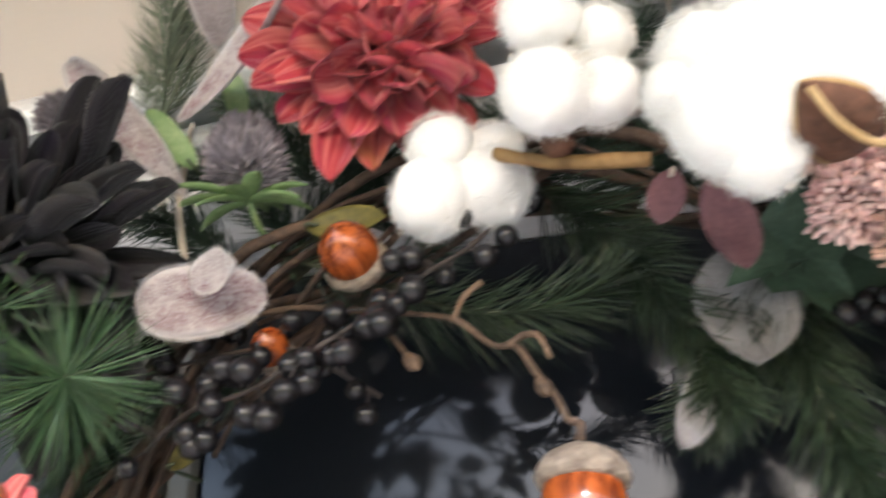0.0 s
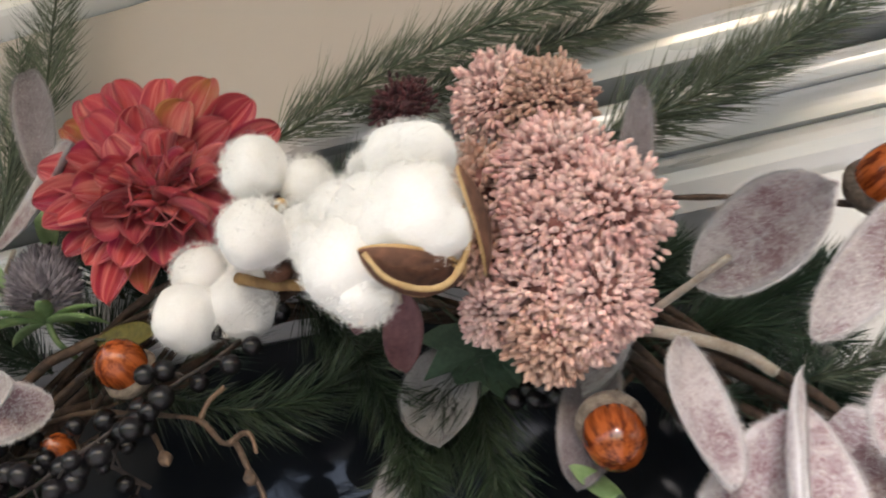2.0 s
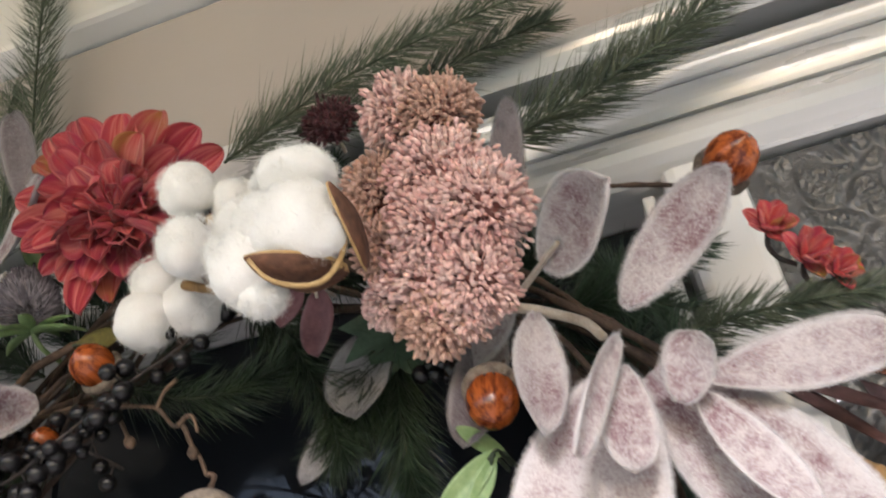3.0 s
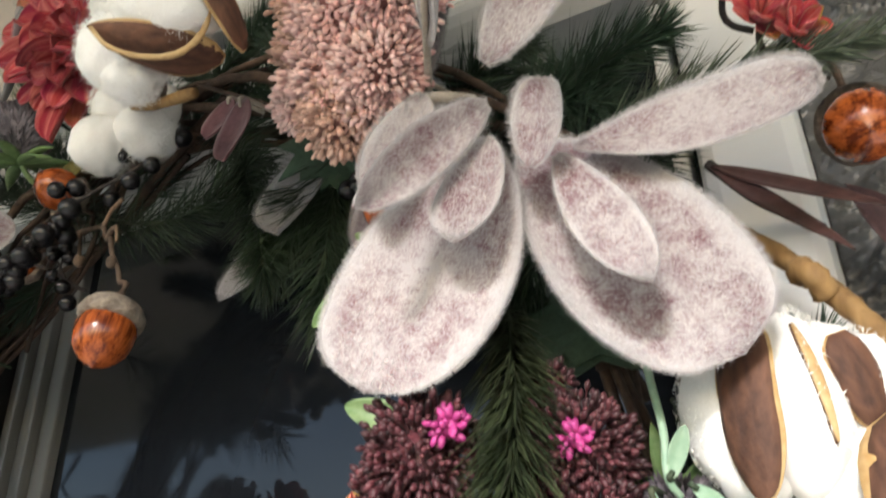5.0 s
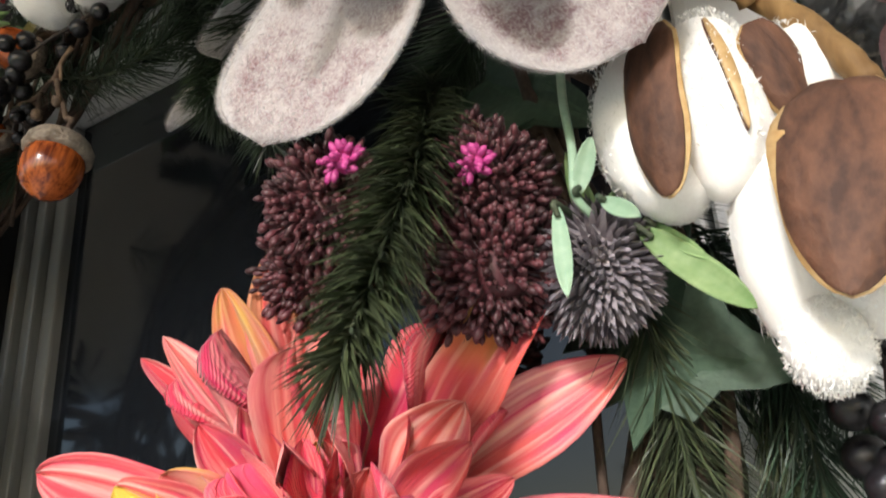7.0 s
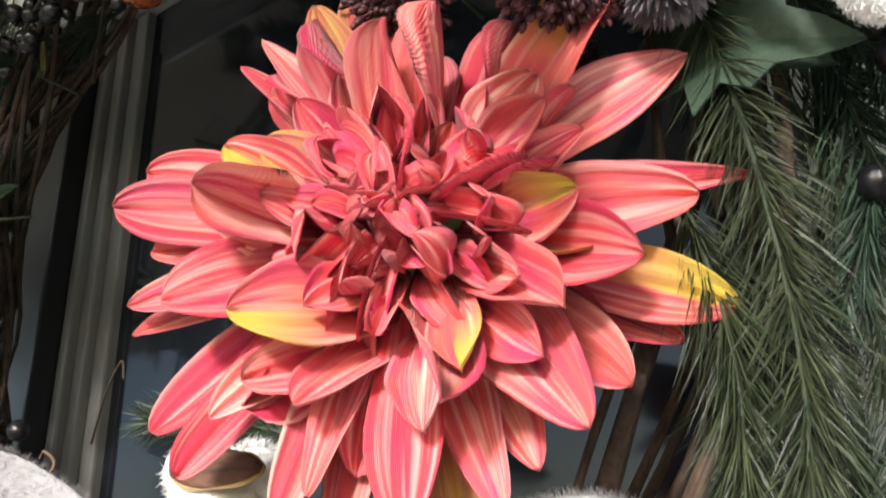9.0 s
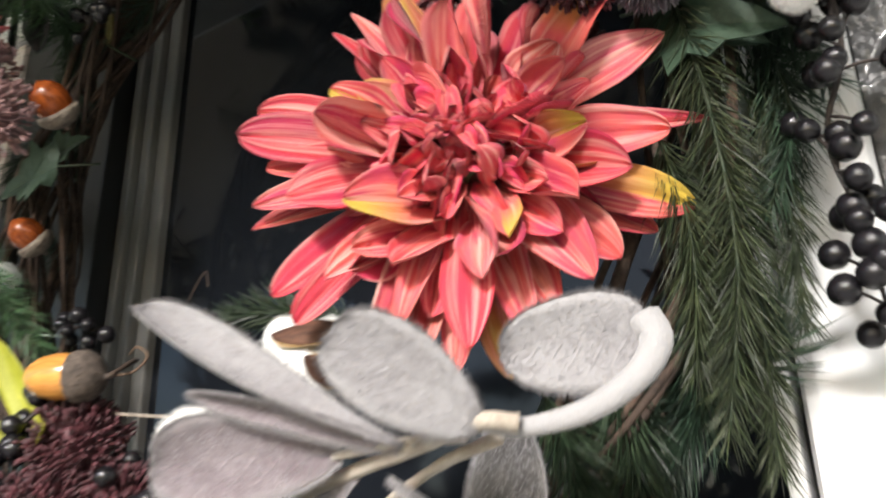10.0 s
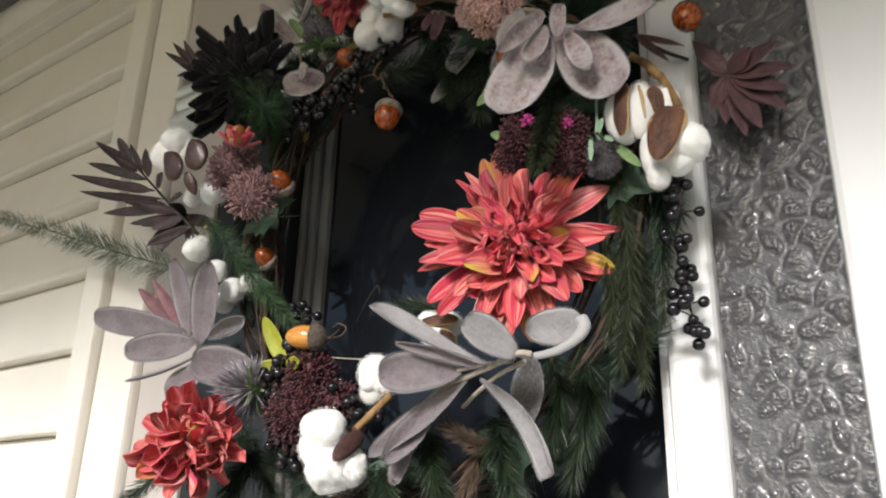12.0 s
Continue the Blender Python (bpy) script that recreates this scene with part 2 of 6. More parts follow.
acorn_wood = surface("varnished_acorn", (0.10, 0.016, 0.004), (0.44, 0.105, 0.022), 260, 0.2, 0.15, 900, 0.0003, 0, 0.2, stretch=(1, 1, 0.10), lo=0.40, hi=0.60)
acorn_gold = surface("golden_acorn", (0.36, 0.13, 0.025), (0.66, 0.32, 0.08), 260, 0.2, 0.15, 900, 0.0003, 0, 0.1, stretch=(1, 1, 0.10))
cap_mat = surface("acorn_cap", (0.12, 0.09, 0.07), (0.30, 0.25, 0.20), 200, 0.85, 0.9, 500, 0.0015, 0, 0.15)
cap_dark = surface("acorn_cap_dark", (0.04, 0.03, 0.025), (0.13, 0.10, 0.08), 200, 0.85, 0.9, 500, 0.0015, 0, 0.15)
berry_mat = surface("black_berry", (0.004, 0.004, 0.005), (0.016, 0.014, 0.017), 120, 0.16, 0.2, 500, 0.0003, 0, 0.3)
sedum_pink = surface("sedum_pink", (0.62, 0.30, 0.29), (0.90, 0.68, 0.63), 30, 0.55, 0.0, 300, 0.0001, 0.1, 0.2, True)
sedum_tan = surface("sedum_tan", (0.46, 0.25, 0.20), (0.66, 0.45, 0.37), 30, 0.55, 0.0, 300, 0.0001, 0.1, 0.22, True)
sedum_mauve = surface("sedum_mauve", (0.20, 0.10, 0.10), (0.38, 0.23, 0.23), 35, 0.55, 0.0, 300, 0.0001, 0.1, 0.25, True)
allium_mat = surface("allium_burgundy", (0.028, 0.006, 0.009), (0.095, 0.022, 0.029), 40, 0.5, 0.0, 300, 0.0001, 0.1, 0.5, True)
magenta_mat = surface("magenta_floret", (0.30, 0.012, 0.13), (0.46, 0.06, 0.24), 60, 0.5, 0.0, 300, 0.0001, 0, 0.3, True)
thistle_mat = surface("thistle_spikes", (0.07, 0.06, 0.08), (0.38, 0.34, 0.37), 60, 0.5, 0.0, 300, 0.0001, 0.1, 0.45, True)
red_petal = petal_material("rust_petals", (0.16, 0.010, 0.016), (0.50, 0.060, 0.066), (0.74, 0.28, 0.23), (0.46, 0.25, 0.03), 0.10)
coral_petal = petal_material("coral_petals", (0.30, 0.012, 0.018), (0.69, 0.085, 0.080), (0.87, 0.41, 0.34), (0.60, 0.42, 0.04), 0.16)
magenta_petal = petal_material("magenta_petals", (0.36, 0.010, 0.026), (0.68, 0.05, 0.075), (0.82, 0.32, 0.26), (0.66, 0.06, 0.15), 0.35)
coral_pale = petal_material("pale_coral_petals", (0.34, 0.02, 0.024), (0.71, 0.115, 0.10), (0.91, 0.58, 0.49), (0.62, 0.44, 0.05), 0.0)
coral_rose = petal_material("rose_coral_petals", (0.30, 0.008, 0.024), (0.63, 0.042, 0.064), (0.87, 0.42, 0.37), (0.66, 0.06, 0.15), 0.0)
coral_yellow = petal_material("yellow_tipped_petals", (0.32, 0.014, 0.018), (0.71, 0.105, 0.085), (0.88, 0.47, 0.38), (0.58, 0.40, 0.05), 1.0, marked=True)
rust_deep = petal_material("deep_rust_petals", (0.12, 0.008, 0.013), (0.38, 0.032, 0.042), (0.64, 0.19, 0.165), (0.46, 0.25, 0.03), 0.0)
sedum_shade_core = surface("sedum_shade_core", (0.16, 0.07, 0.06), (0.26, 0.12, 0.11), 60, 0.8, 0.3, 300)
black_petal = petal_material("black_petals", (0.004, 0.004, 0.005), (0.011, 0.010, 0.011), (0.024, 0.021, 0.024), (0.011, 0.010, 0.011), 0.0, 0.7)
velvet_plum_dark = surface("dark_plum_leaf", (0.045, 0.018, 0.022), (0.12, 0.055, 0.06), 70, 0.6, 0.4, 500, 0.0005, 0.3)
pod_brown = surface("pod_brown", (0.025, 0.012, 0.012), (0.10, 0.05, 0.045), 50, 0.35, 0.3, 300, 0.0005)
needle_fresh = surface("pine_needles_fresh", (0.020, 0.060, 0.022), (0.075, 0.135, 0.060), 60, 0.45, 0.0, 300, 0.0001, 0, 0.4, True)
needle_olive = surface("pine_needles_olive", (0.012, 0.022, 0.008), (0.050, 0.062, 0.028), 60, 0.5, 0.0, 300, 0.0001, 0, 0.5, True)
needle_dark = surface("pine_needles_dark", (0.010, 0.024, 0.014), (0.036, 0.07, 0.04), 60, 0.5, 0.0, 300, 0.0001, 0, 0.45, True)
pale_green = surface("sea_green_leaf", (0.20, 0.33, 0.22), (0.34, 0.46, 0.34), 60, 0.5, 0.3, 400, 0.0004, 0.1, 0.1)
velvet_shade = velvet_material("velvet_leaf_shaded", (0.045, 0.042, 0.042), (0.10, 0.095, 0.09), (0.12, 0.115, 0.11))
needle_brown = surface("brown_needles", (0.05, 0.03, 0.02), (0.16, 0.11, 0.075), 60, 0.6, 0.0, 300, 0.0001, 0, 0.4, True)
olive = surface("olive_leaf", (0.06, 0.055, 0.012), (0.17, 0.14, 0.03), 50, 0.5, 0.3, 400, 0.0004, 0, 0.15)


# ---- building tools ----
PLACED = {}


def thing(name, at, label, category, group="", kind=""):
    ob = new(name)
    ob.matrix_basis = Matrix.Translation(at)
    ob.empty_display_size = 0.01
    PLACED[ob] = ob.matrix_basis.copy()
    return tagged(ob, label, category, group, kind)


def piece(name, mesh, material, parent, m=Matrix(), label="", kind=""):
    """A mesh as one object, at the world pose m, under a thing or a part."""
    if not mesh.materials:
        mesh.materials.append(material)
    ob = new(name, mesh)
    ob.matrix_basis = m
    PLACED[ob] = m.copy()
    if parent is not None:
        ob.parent = parent
        ob.matrix_parent_inverse = PLACED[parent].inverted()
    return tagged(ob, label, "", "", kind)


def solid(name, verts, faces, smooth=True):
    me = bpy.data.meshes.new(name)
    me.from_pydata(verts, [], faces)
    me.update()
    if smooth:
        me.polygons.foreach_set("use_smooth", [True] * len(me.polygons))
    return me


def box_mesh(name, lo, hi, bevel=0.002):
    bm = bmesh.new()
    bmesh.ops.create_cube(bm, size=1.0)
    for v in bm.verts:
        v.co = Vector([(a + b) / 2 + c * (b - a) for a, b, c in zip(lo, hi, v.co)])
    if bevel:
        bmesh.ops.bevel(bm, geom=bm.edges[:], offset=bevel, segments=2, affect="EDGES", profile=0.6)
    me = bpy.data.meshes.new(name)
    bm.to_mesh(me)
    bm.free()
    return me


def structure(name, lo, hi, material, label, category, bevel=0.002):
    ob = piece(name, box_mesh(name, lo, hi, bevel), material, None)
    return tagged(ob, label, category, "", "structure")


def frame_on(direction, up):
    """A turn whose y axis runs along direction and whose z axis leans to up."""
    y = Vector(direction).normalized()
    z = Vector(up)
    z = z - z.dot(y) * y
    if z.length < 1e-5:
        z = Vector((0.3, -0.8, 0.5)) - Vector((0.3, -0.8, 0.5)).dot(y) * y
    z.normalize()
    x = y.cross(z)
    return Matrix((x, y, z)).transposed()


def blade(name, length, width, bend=0.3, cup=0.15, rise=0.7, fall=0.5, nu=12, nv=6, thick=0.0008, ruffle=0.0, twist=0.0, seed=0, ribs=0.0):
    """A leaf or petal along y with its face to z: an outline that rises and falls, bent along, cupped across, with thickness. Returns the mesh and its tip."""
    peak = rise / (rise + fall)
    top = peak ** rise * (1 - peak) ** fall
    path, y, z, coords = [], 0.0, 0.0, []
    us = [1 - (1 - i / nu) ** 1.45 for i in range(nu + 1)]
    for i in range(nu + 1):
        path.append((y, z, bend * us[i]))
        if i < nu:
            du, a = us[i + 1] - us[i], bend * (us[i] + us[i + 1]) / 2
            y, z = y + length * du * math.cos(a), z + length * du * math.sin(a)
    front, back = [], []
    rnd = random.Random(seed)
    ph = [rnd.uniform(0, 6.28) for _ in range(4)]
    for i, (py, pz, a) in enumerate(path):
        u = us[i]
        uu = min(max(u, 0.012), 0.9992)
        w = width / 2 * (uu ** rise * (1 - uu) ** fall / top)
        w *= 1 + ruffle * 0.5 * math.sin(9 * u + ph[0])
        for j in range(nv + 1):
            s = 2 * j / nv - 1
            h = cup * width * (s * s * (0.3 + 0.7 * u)) * (w / (width / 2) + 0.02)
            h += ruffle * width * 0.25 * math.sin(11 * u + ph[1] + (2 if s > 0 else 0)) * s * s
            h -= 0.02 * width * math.exp(-(s * 5) ** 2) + ribs * width * math.cos(s * 9.0) * (1 - abs(s))
            tw = twist * u
            x = w * s
            x, h = x * math.cos(tw) - h * math.sin(tw), x * math.sin(tw) + h * math.cos(tw)
            n = (0, -math.sin(a), math.cos(a))
            p = Vector((x, py + n[1] * h, pz + n[2] * h))
            front.append(p)
            coords.append((s * 0.5 + 0.5, u))
            edge = 1 - abs(s) ** 4
            back.append(p - Vector(n) * thick * (0.35 + 0.65 * edge))
    k, off = nv + 1, len(front)
    faces = []
    for i in range(nu):
        for j in range(nv):
            a = i * k + j
            faces.append((a, a + 1, a + k + 1, a + k))
            faces.append((off + a, off + a + k, off + a + k + 1, off + a + 1))
    for i in range(nu):
        a, b = i * k, i * k + nv
        faces.append((a, a + k, off + a + k, off + a))
        faces.append((b, off + b, off + b + k, b + k))
    for j in range(nv):
        a, b = j, nu * k + j
        faces.append((a, off + a, off + a + 1, a + 1))
        faces.append((b, b + 1, off + b + 1, off + b))
    me = solid(name, front + back, faces)
    layer = me.uv_layers.new(name="UVMap")
    order = np.zeros(len(me.loops), dtype=np.int32)
    me.loops.foreach_get("vertex_index", order)
    layer.data.foreach_set("uv", np.array(coords + coords, dtype=np.float32)[order].ravel())
    return me, Vector((0, path[-1][0], path[-1][1]))


def lay(base, tip, normal, local_tip):
    """The pose that brings a blade's root to base and its tip to tip, its face to normal."""
    way = Vector(tip) - Vector(base)
    turn = frame_on(way, normal) @ frame_on(local_tip, (0, 0, 1)).transposed()
    s = way.length / local_tip.length
    return Matrix.Translation(base) @ turn.to_4x4() @ Matrix.Scale(s, 4)


LEAF_COUNT = [0]


def fuzz(mesh, count, length, rim, seed, cols):
    """Short felt hairs off a leaf's face, thicker along its edge."""
    rnd = random.Random(seed)
    half = len(mesh.vertices) // 2
    co = [v.co.copy() for v in mesh.vertices]
    nrm = [v.normal.copy() for v in mesh.vertices]
    rows = half // cols
    verts, faces = [], []
    for i in range(count):
        r, edge = rnd.randrange(rows - 1), i < count * rim
        c = rnd.choice((0, cols - 2)) if edge else rnd.randrange(cols - 1)
        a, b = r * cols + c, r * cols + c + 1
        u, v = rnd.random(), rnd.random()
        if edge:
            u = 0.04 if c == 0 else 0.96
        p = co[a].lerp(co[b], u).lerp(co[a + cols].lerp(co[b + cols], u), v)
        n = nrm[a]
        d = n * rnd.uniform(0.2, 0.7) + Vector((rnd.gauss(0, 1), rnd.gauss(0, 1), 0)) * 0.7
        if edge:
            d = (co[a] - co[b] if c == 0 else co[b] - co[a]).normalized() + d * 0.6
        ln = length * rnd.uniform(0.5, 1.2)
        d = d.normalized() * ln
        w = d.orthogonal().normalized() * 0.00009
        k = len(verts)
        verts += [p - w, p + w, p + d]
        faces.append((k, k + 1, k + 2))
    return solid("fuzz", verts, faces, False)


def leaf(parent, name, base, tip, width, material, normal=(0.15, -1, -0.25), bend=0.5, cup=0.12, rise=0.6, fall=0.42, thick=0.0011, ruffle=0.03, twist=0.0, label="", nu=14, nv=8, ribs=0.0):
    LEAF_COUNT[0] += 1
    length = (Vector(tip) - Vector(base)).length * (1 + bend * bend / 24)
    me, end = blade(name, length, width, bend, cup, rise, fall, nu, nv, thick, ruffle, twist, LEAF_COUNT[0], ribs)
    ob = piece(name, me, material, parent, lay(base, tip, normal, end), label)
    if material in (velvet, velvet_grey, velvet_mauve, velvet_shade):
        hairs = int(min(8000, 170000 * length * width / 0.06))
        piece("fuzz", fuzz(me, max(hairs, 500), 0.0021, 0.5, LEAF_COUNT[0], nv + 1), fuzz_mat if material is velvet else fuzz_grey, ob, PLACED[ob], kind="stuff")
    return ob


def smooth_path(points, steps=6):
    pts = [Vector(p) for p in points]
    pts = [2 * pts[0] - pts[1]] + pts + [2 * pts[-1] - pts[-2]]
    out = []
    for i in range(1, len(pts) - 2):
        a, b, c, d = pts[i - 1:i + 3]
        for k in range(steps):
            t = k / steps
            out.append(0.5 * (2 * b + (c - a) * t + (2 * a - 5 * b + 4 * c - d) * t * t + (3 * b - a - 3 * c + d) * t ** 3))
    return out + [pts[-2]]


def tube(name, points, r0, r1=None, sides=7, steps=6, knots=0.0, seed=0):
    """A round stem along a smooth path, tapering from r0 to r1, with knots."""
    r1 = r0 if r1 is None else r1
    path = smooth_path(points, steps)
    rnd = random.Random(seed)
    verts, faces = [], []
    side = Vector((0.37, 0.61, 0.70))
    for i, p in enumerate(path):
        way = (path[min(i + 1, len(path) - 1)] - path[max(i - 1, 0)]).normalized()
        side = (side - side.dot(way) * way).normalized()
        up = way.cross(side)
        r = (r0 + (r1 - r0) * i / (len(path) - 1)) * (1 + knots * rnd.uniform(-1, 1))
        for k in range(sides):
            a = 2 * math.pi * k / sides
            verts.append(p + side * math.cos(a) * r + up * math.sin(a) * r)
    for i in range(len(path) - 1):
        for k in range(sides):
            a, b = i * sides + k, i * sides + (k + 1) % sides
            faces.append((a, b, b + sides, a + sides))
    faces.append(tuple(range(sides))[::-1])
    faces.append(tuple(range(len(verts) - sides, len(verts))))
    return solid(name, verts, faces)


def lathe(name, profile, sides=20, wobble=0.0, seed=0):
    """A turned body round z from (radius, height) pairs."""
    rnd = random.Random(seed)
    verts, faces = [], []
    for r, z in profile:
        for k in range(sides):
            a = 2 * math.pi * k / sides
            rr = max(r, 0.00005) * (1 + wobble * rnd.uniform(-1, 1))
            verts.append((rr * math.cos(a), rr * math.sin(a), z))
    for i in range(len(profile) - 1):
        for k in range(sides):
            a, b = i * sides + k, i * sides + (k + 1) % sides
            faces.append((a, b, b + sides, a + sides))
    faces.append(tuple(range(sides))[::-1])
    faces.append(tuple(range(len(verts) - sides, len(verts))))
    return solid(name, verts, faces)


def aim(at, direction, roll=0.0, size=1.0):
    """A pose at a place whose z axis runs along direction."""
    turn = Vector(direction).normalized().to_track_quat("Z", "Y").to_matrix().to_4x4()
    return Matrix.Translation(at) @ turn @ Matrix.Rotation(roll, 4, "Z") @ Matrix.Scale(size, 4)


def sphere_mesh(name, radius, level=2, lump=0.0, scale=20.0, stretch=(1, 1, 1), seed=0):
    bm = bmesh.new()
    bmesh.ops.create_icosphere(bm, subdivisions=level, radius=1.0)
    shift = Vector((seed * 3.7, seed * 1.3, seed * 2.1))
    for v in bm.verts:
        k = 1 + lump * noise.noise(v.co * scale * radius + shift) + lump * 0.5 * noise.noise(v.co * scale * radius * 2.7 + shift)
        v.co = Vector((v.co.x * stretch[0], v.co.y * stretch[1], v.co.z * stretch[2])) * radius * k
    me = bpy.data.meshes.new(name)
    bm.to_mesh(me)
    bm.free()
    me.polygons.foreach_set("use_smooth", [True] * len(me.polygons))
    return me


def needles(name, path, length, count, spread=0.9, width=0.00065, seed=0, droop=0.0, taper=0.5, flat=None):
    """Pine needles round a path: thin folded blades that lean forward, each a little bent."""
    rnd = random.Random(seed)
    pts = smooth_path(path, 8)
    verts, faces = [], []
    for i in range(count):
        u = rnd.random() * (len(pts) - 1.001)
        a = int(u)
        p = pts[a].lerp(pts[a + 1], u - a)
        way = (pts[a + 1] - pts[a]).normalized()
        out = Vector((rnd.gauss(0, 1), rnd.gauss(0, 1), rnd.gauss(0, 1)))
        out = out - out.dot(way) * way
        if flat is not None:
            f = Vector(flat).normalized()
            out = out - 0.8 * out.dot(f) * f
        out.normalize()
        lean = rnd.uniform(0.55, 1.0) * spread
        d = (way * math.cos(lean) + out * math.sin(lean)).normalized()
        frac = u / (len(pts) - 1)
        ln = length * rnd.uniform(0.7, 1.1) * (1 - taper * frac * frac)
        side = d.cross(Vector((rnd.gauss(0, 1), rnd.gauss(0, 1), rnd.gauss(0, 1)))).normalized() * width * 0.5
        fold = d.cross(side).normalized() * width * 0.4
        sag = Vector((0, 0, -droop * ln)) + way * ln * 0.10
        mid = p + d * ln * 0.55 + sag * 0.2
        end = p + d * ln + sag
        n = len(verts)
        verts += [p - side * 0.8, p + fold * 0.5, p + side * 0.8, mid - side, mid + fold, mid + side, end]
        faces += [(n, n + 1, n + 4, n + 3), (n + 1, n + 2, n + 5, n + 4), (n + 3, n + 4, n + 6), (n + 4, n + 5, n + 6), (n + 2, n, n + 3, n + 5), (n + 3, n + 6, n + 5)]
    return solid(name, verts, faces, False)


def pine(path, length=0.028, count=260, material=None, stem=0.0011, label="green artificial pine sprig tucked into the wreath", seed=1, **more):
    sprig = thing("pine_sprig", path[0], label, "pine sprig", "pine sprigs of the wreath")
    piece("stem", tube("stem", path, stem, stem * 0.5, 6, seed=seed), twig_green, sprig)
    piece("needle_coat", needles("needle_coat", path, length, int(count * 1.5), seed=seed, **more), material or needle_green, sprig, kind="stuff")
    return sprig


twig_green = surface("sprig_stem", (0.02, 0.04, 0.02), (0.06, 0.07, 0.04), 90, 0.7, 0.3, 400)


def acorn(at, point, radius, length, stem_to=None, nut=None, cap=None, label="glossy brown acorn with a rough grey cap on the wreath", spin=0.0):
    """An acorn with its middle at a place, its tip towards point."""
    nut, cap = nut or acorn_wood, cap or cap_mat
    a = thing("acorn", at, label, "acorn", "acorns of the wreath")
    m = aim(at, point, spin)
    h = length
    prof = [(0.62, -0.42), (0.88, -0.22), (0.985, 0.0), (0.98, 0.15), (0.86, 0.36), (0.62, 0.52), (0.33, 0.615), (0.13, 0.645), (0.05, 0.68), (0.0, 0.685)]
    piece("nut", lathe("nut", [(r * radius, z * h) for r, z in prof], 22, 0.004, 3), nut, a, m)
    capp = [(0.90, -0.13), (1.06, -0.16), (1.12, -0.24), (1.08, -0.34), (0.92, -0.46), (0.62, -0.56), (0.25, -0.61), (0.13, -0.63), (0.11, -0.72), (0.0, -0.73)]
    c = piece("cap", lathe("cap", [(r * radius, z * h) for r, z in capp], 30, 0.022, 5), cap, a, m)
    if stem_to is not None:
        start = m @ Vector((0, 0, -0.70 * h))
        mid = start.lerp(Vector(stem_to), 0.5) + Vector((0.002, 0.001, 0.002))
        piece("stem", tube("stem", [start, mid, stem_to], 0.0014, 0.0012, 6, knots=0.35), vine_bark, a)
    return a


BERRY = sphere_mesh("berry", 1.0, 3, 0.03, 1.5)
BERRY.materials.append(berry_mat)


def berries(path, count, radius, reach, seed, label="sprig of glossy black berries on thin stems"):
    """Round berries on short stalks off a bent stem."""
    rnd = random.Random(seed)
    b = thing("berry_sprig", path[0], label, "berries", "berry sprigs of the wreath")
    piece("stem", tube("stem", path, 0.0011, 0.0007, 6, knots=0.15, seed=seed), twig_dark, b)
    pts = smooth_path(path, 8)
    for i in range(count):
        p = pts[min(int((i + rnd.random()) / count * len(pts)), len(pts) - 1)]
        d = Vector((rnd.gauss(0, 1), rnd.gauss(-0.3, 0.6), rnd.gauss(0, 1))).normalized() * reach * rnd.uniform(0.6, 1.1)
        q = p + d
        r = radius * rnd.uniform(0.82, 1.1)
        piece("stalk", tube("stalk", [p, p.lerp(q, 0.5) + Vector((0, 0, 0.001)), q], 0.0006, 0.0006, 5, 3), twig_dark, b)
        piece("berry", BERRY, berry_mat, b, aim(q, d, 0, r))
    return b


twig_dark = surface("dark_twig", (0.015, 0.012, 0.011), (0.06, 0.045, 0.04), 90, 0.7, 0.5, 400)


def pellets(name, centre, normal, radius, count, size, dome=0.75, seed=0, stalk=True, lengthen=1.8):
    """Flower buds packed on a dome, each a small rounded pellet on a fine stalk that starts near the centre."""
    rnd = random.Random(seed)
    turn = Vector(normal).normalized().to_track_quat("Z", "Y").to_matrix()
    verts, faces = [], []
    for i in range(count):
        cz = 1 - (i + 0.5) / count * (1 + 0.35 * dome)
        a = i * 2.39996 + rnd.uniform(-0.25, 0.25)
        rr = math.sqrt(max(0, 1 - cz * cz))
        d = turn @ Vector((rr * math.cos(a), rr * math.sin(a), cz * dome))
        d = d + Vector((rnd.gauss(0, 0.09), rnd.gauss(0, 0.09), rnd.gauss(0, 0.09)))
        bump = 1 + 0.16 * noise.noise(d * 3.1 + Vector((seed, 0, 0))) + rnd.uniform(-0.14, 0.06)
        tip = d * radius * bump
        way = (d.normalized() + Vector((rnd.gauss(0, 0.16), rnd.gauss(0, 0.16), rnd.gauss(0, 0.16)))).normalized()
        s = size * rnd.uniform(0.75, 1.2)
        side = way.orthogonal().normalized()
        up = way.cross(side)
        n = len(verts)
        rings = ((0.22, -1.0), (0.78, -0.55), (1.0, 0.0), (0.72, 0.6))
        for r, z in rings:
            for k in range(5):
                b = 6.2832 * k / 5
                verts.append(tip + way * z * s * lengthen * 0.5 + (side * math.cos(b) + up * math.sin(b)) * r * s * 0.5)
        verts.append(tip + way * s * lengthen * 0.5)
        for j in range(3):
            for k in range(5):
                p, q = n + j * 5 + k, n + j * 5 + (k + 1) % 5
                faces.append((p, q, q + 5, p + 5))
        for k in range(5):
            faces.append((n + 15 + k, n + 15 + (k + 1) % 5, n + 20))
        if stalk:
            m = len(verts)
            root = tip * 0.25
            e = side * s * 0.14
            g = up * s * 0.14
            verts += [root - e, root + e, root + g, tip - e - way * s * lengthen * 0.4, tip + e - way * s * lengthen * 0.4, tip + g - way * s * lengthen * 0.4]
            faces += [(m, m + 1, m + 4, m + 3), (m + 1, m + 2, m + 5, m + 4), (m + 2, m, m + 3, m + 5)]
    return solid(name, verts, faces)


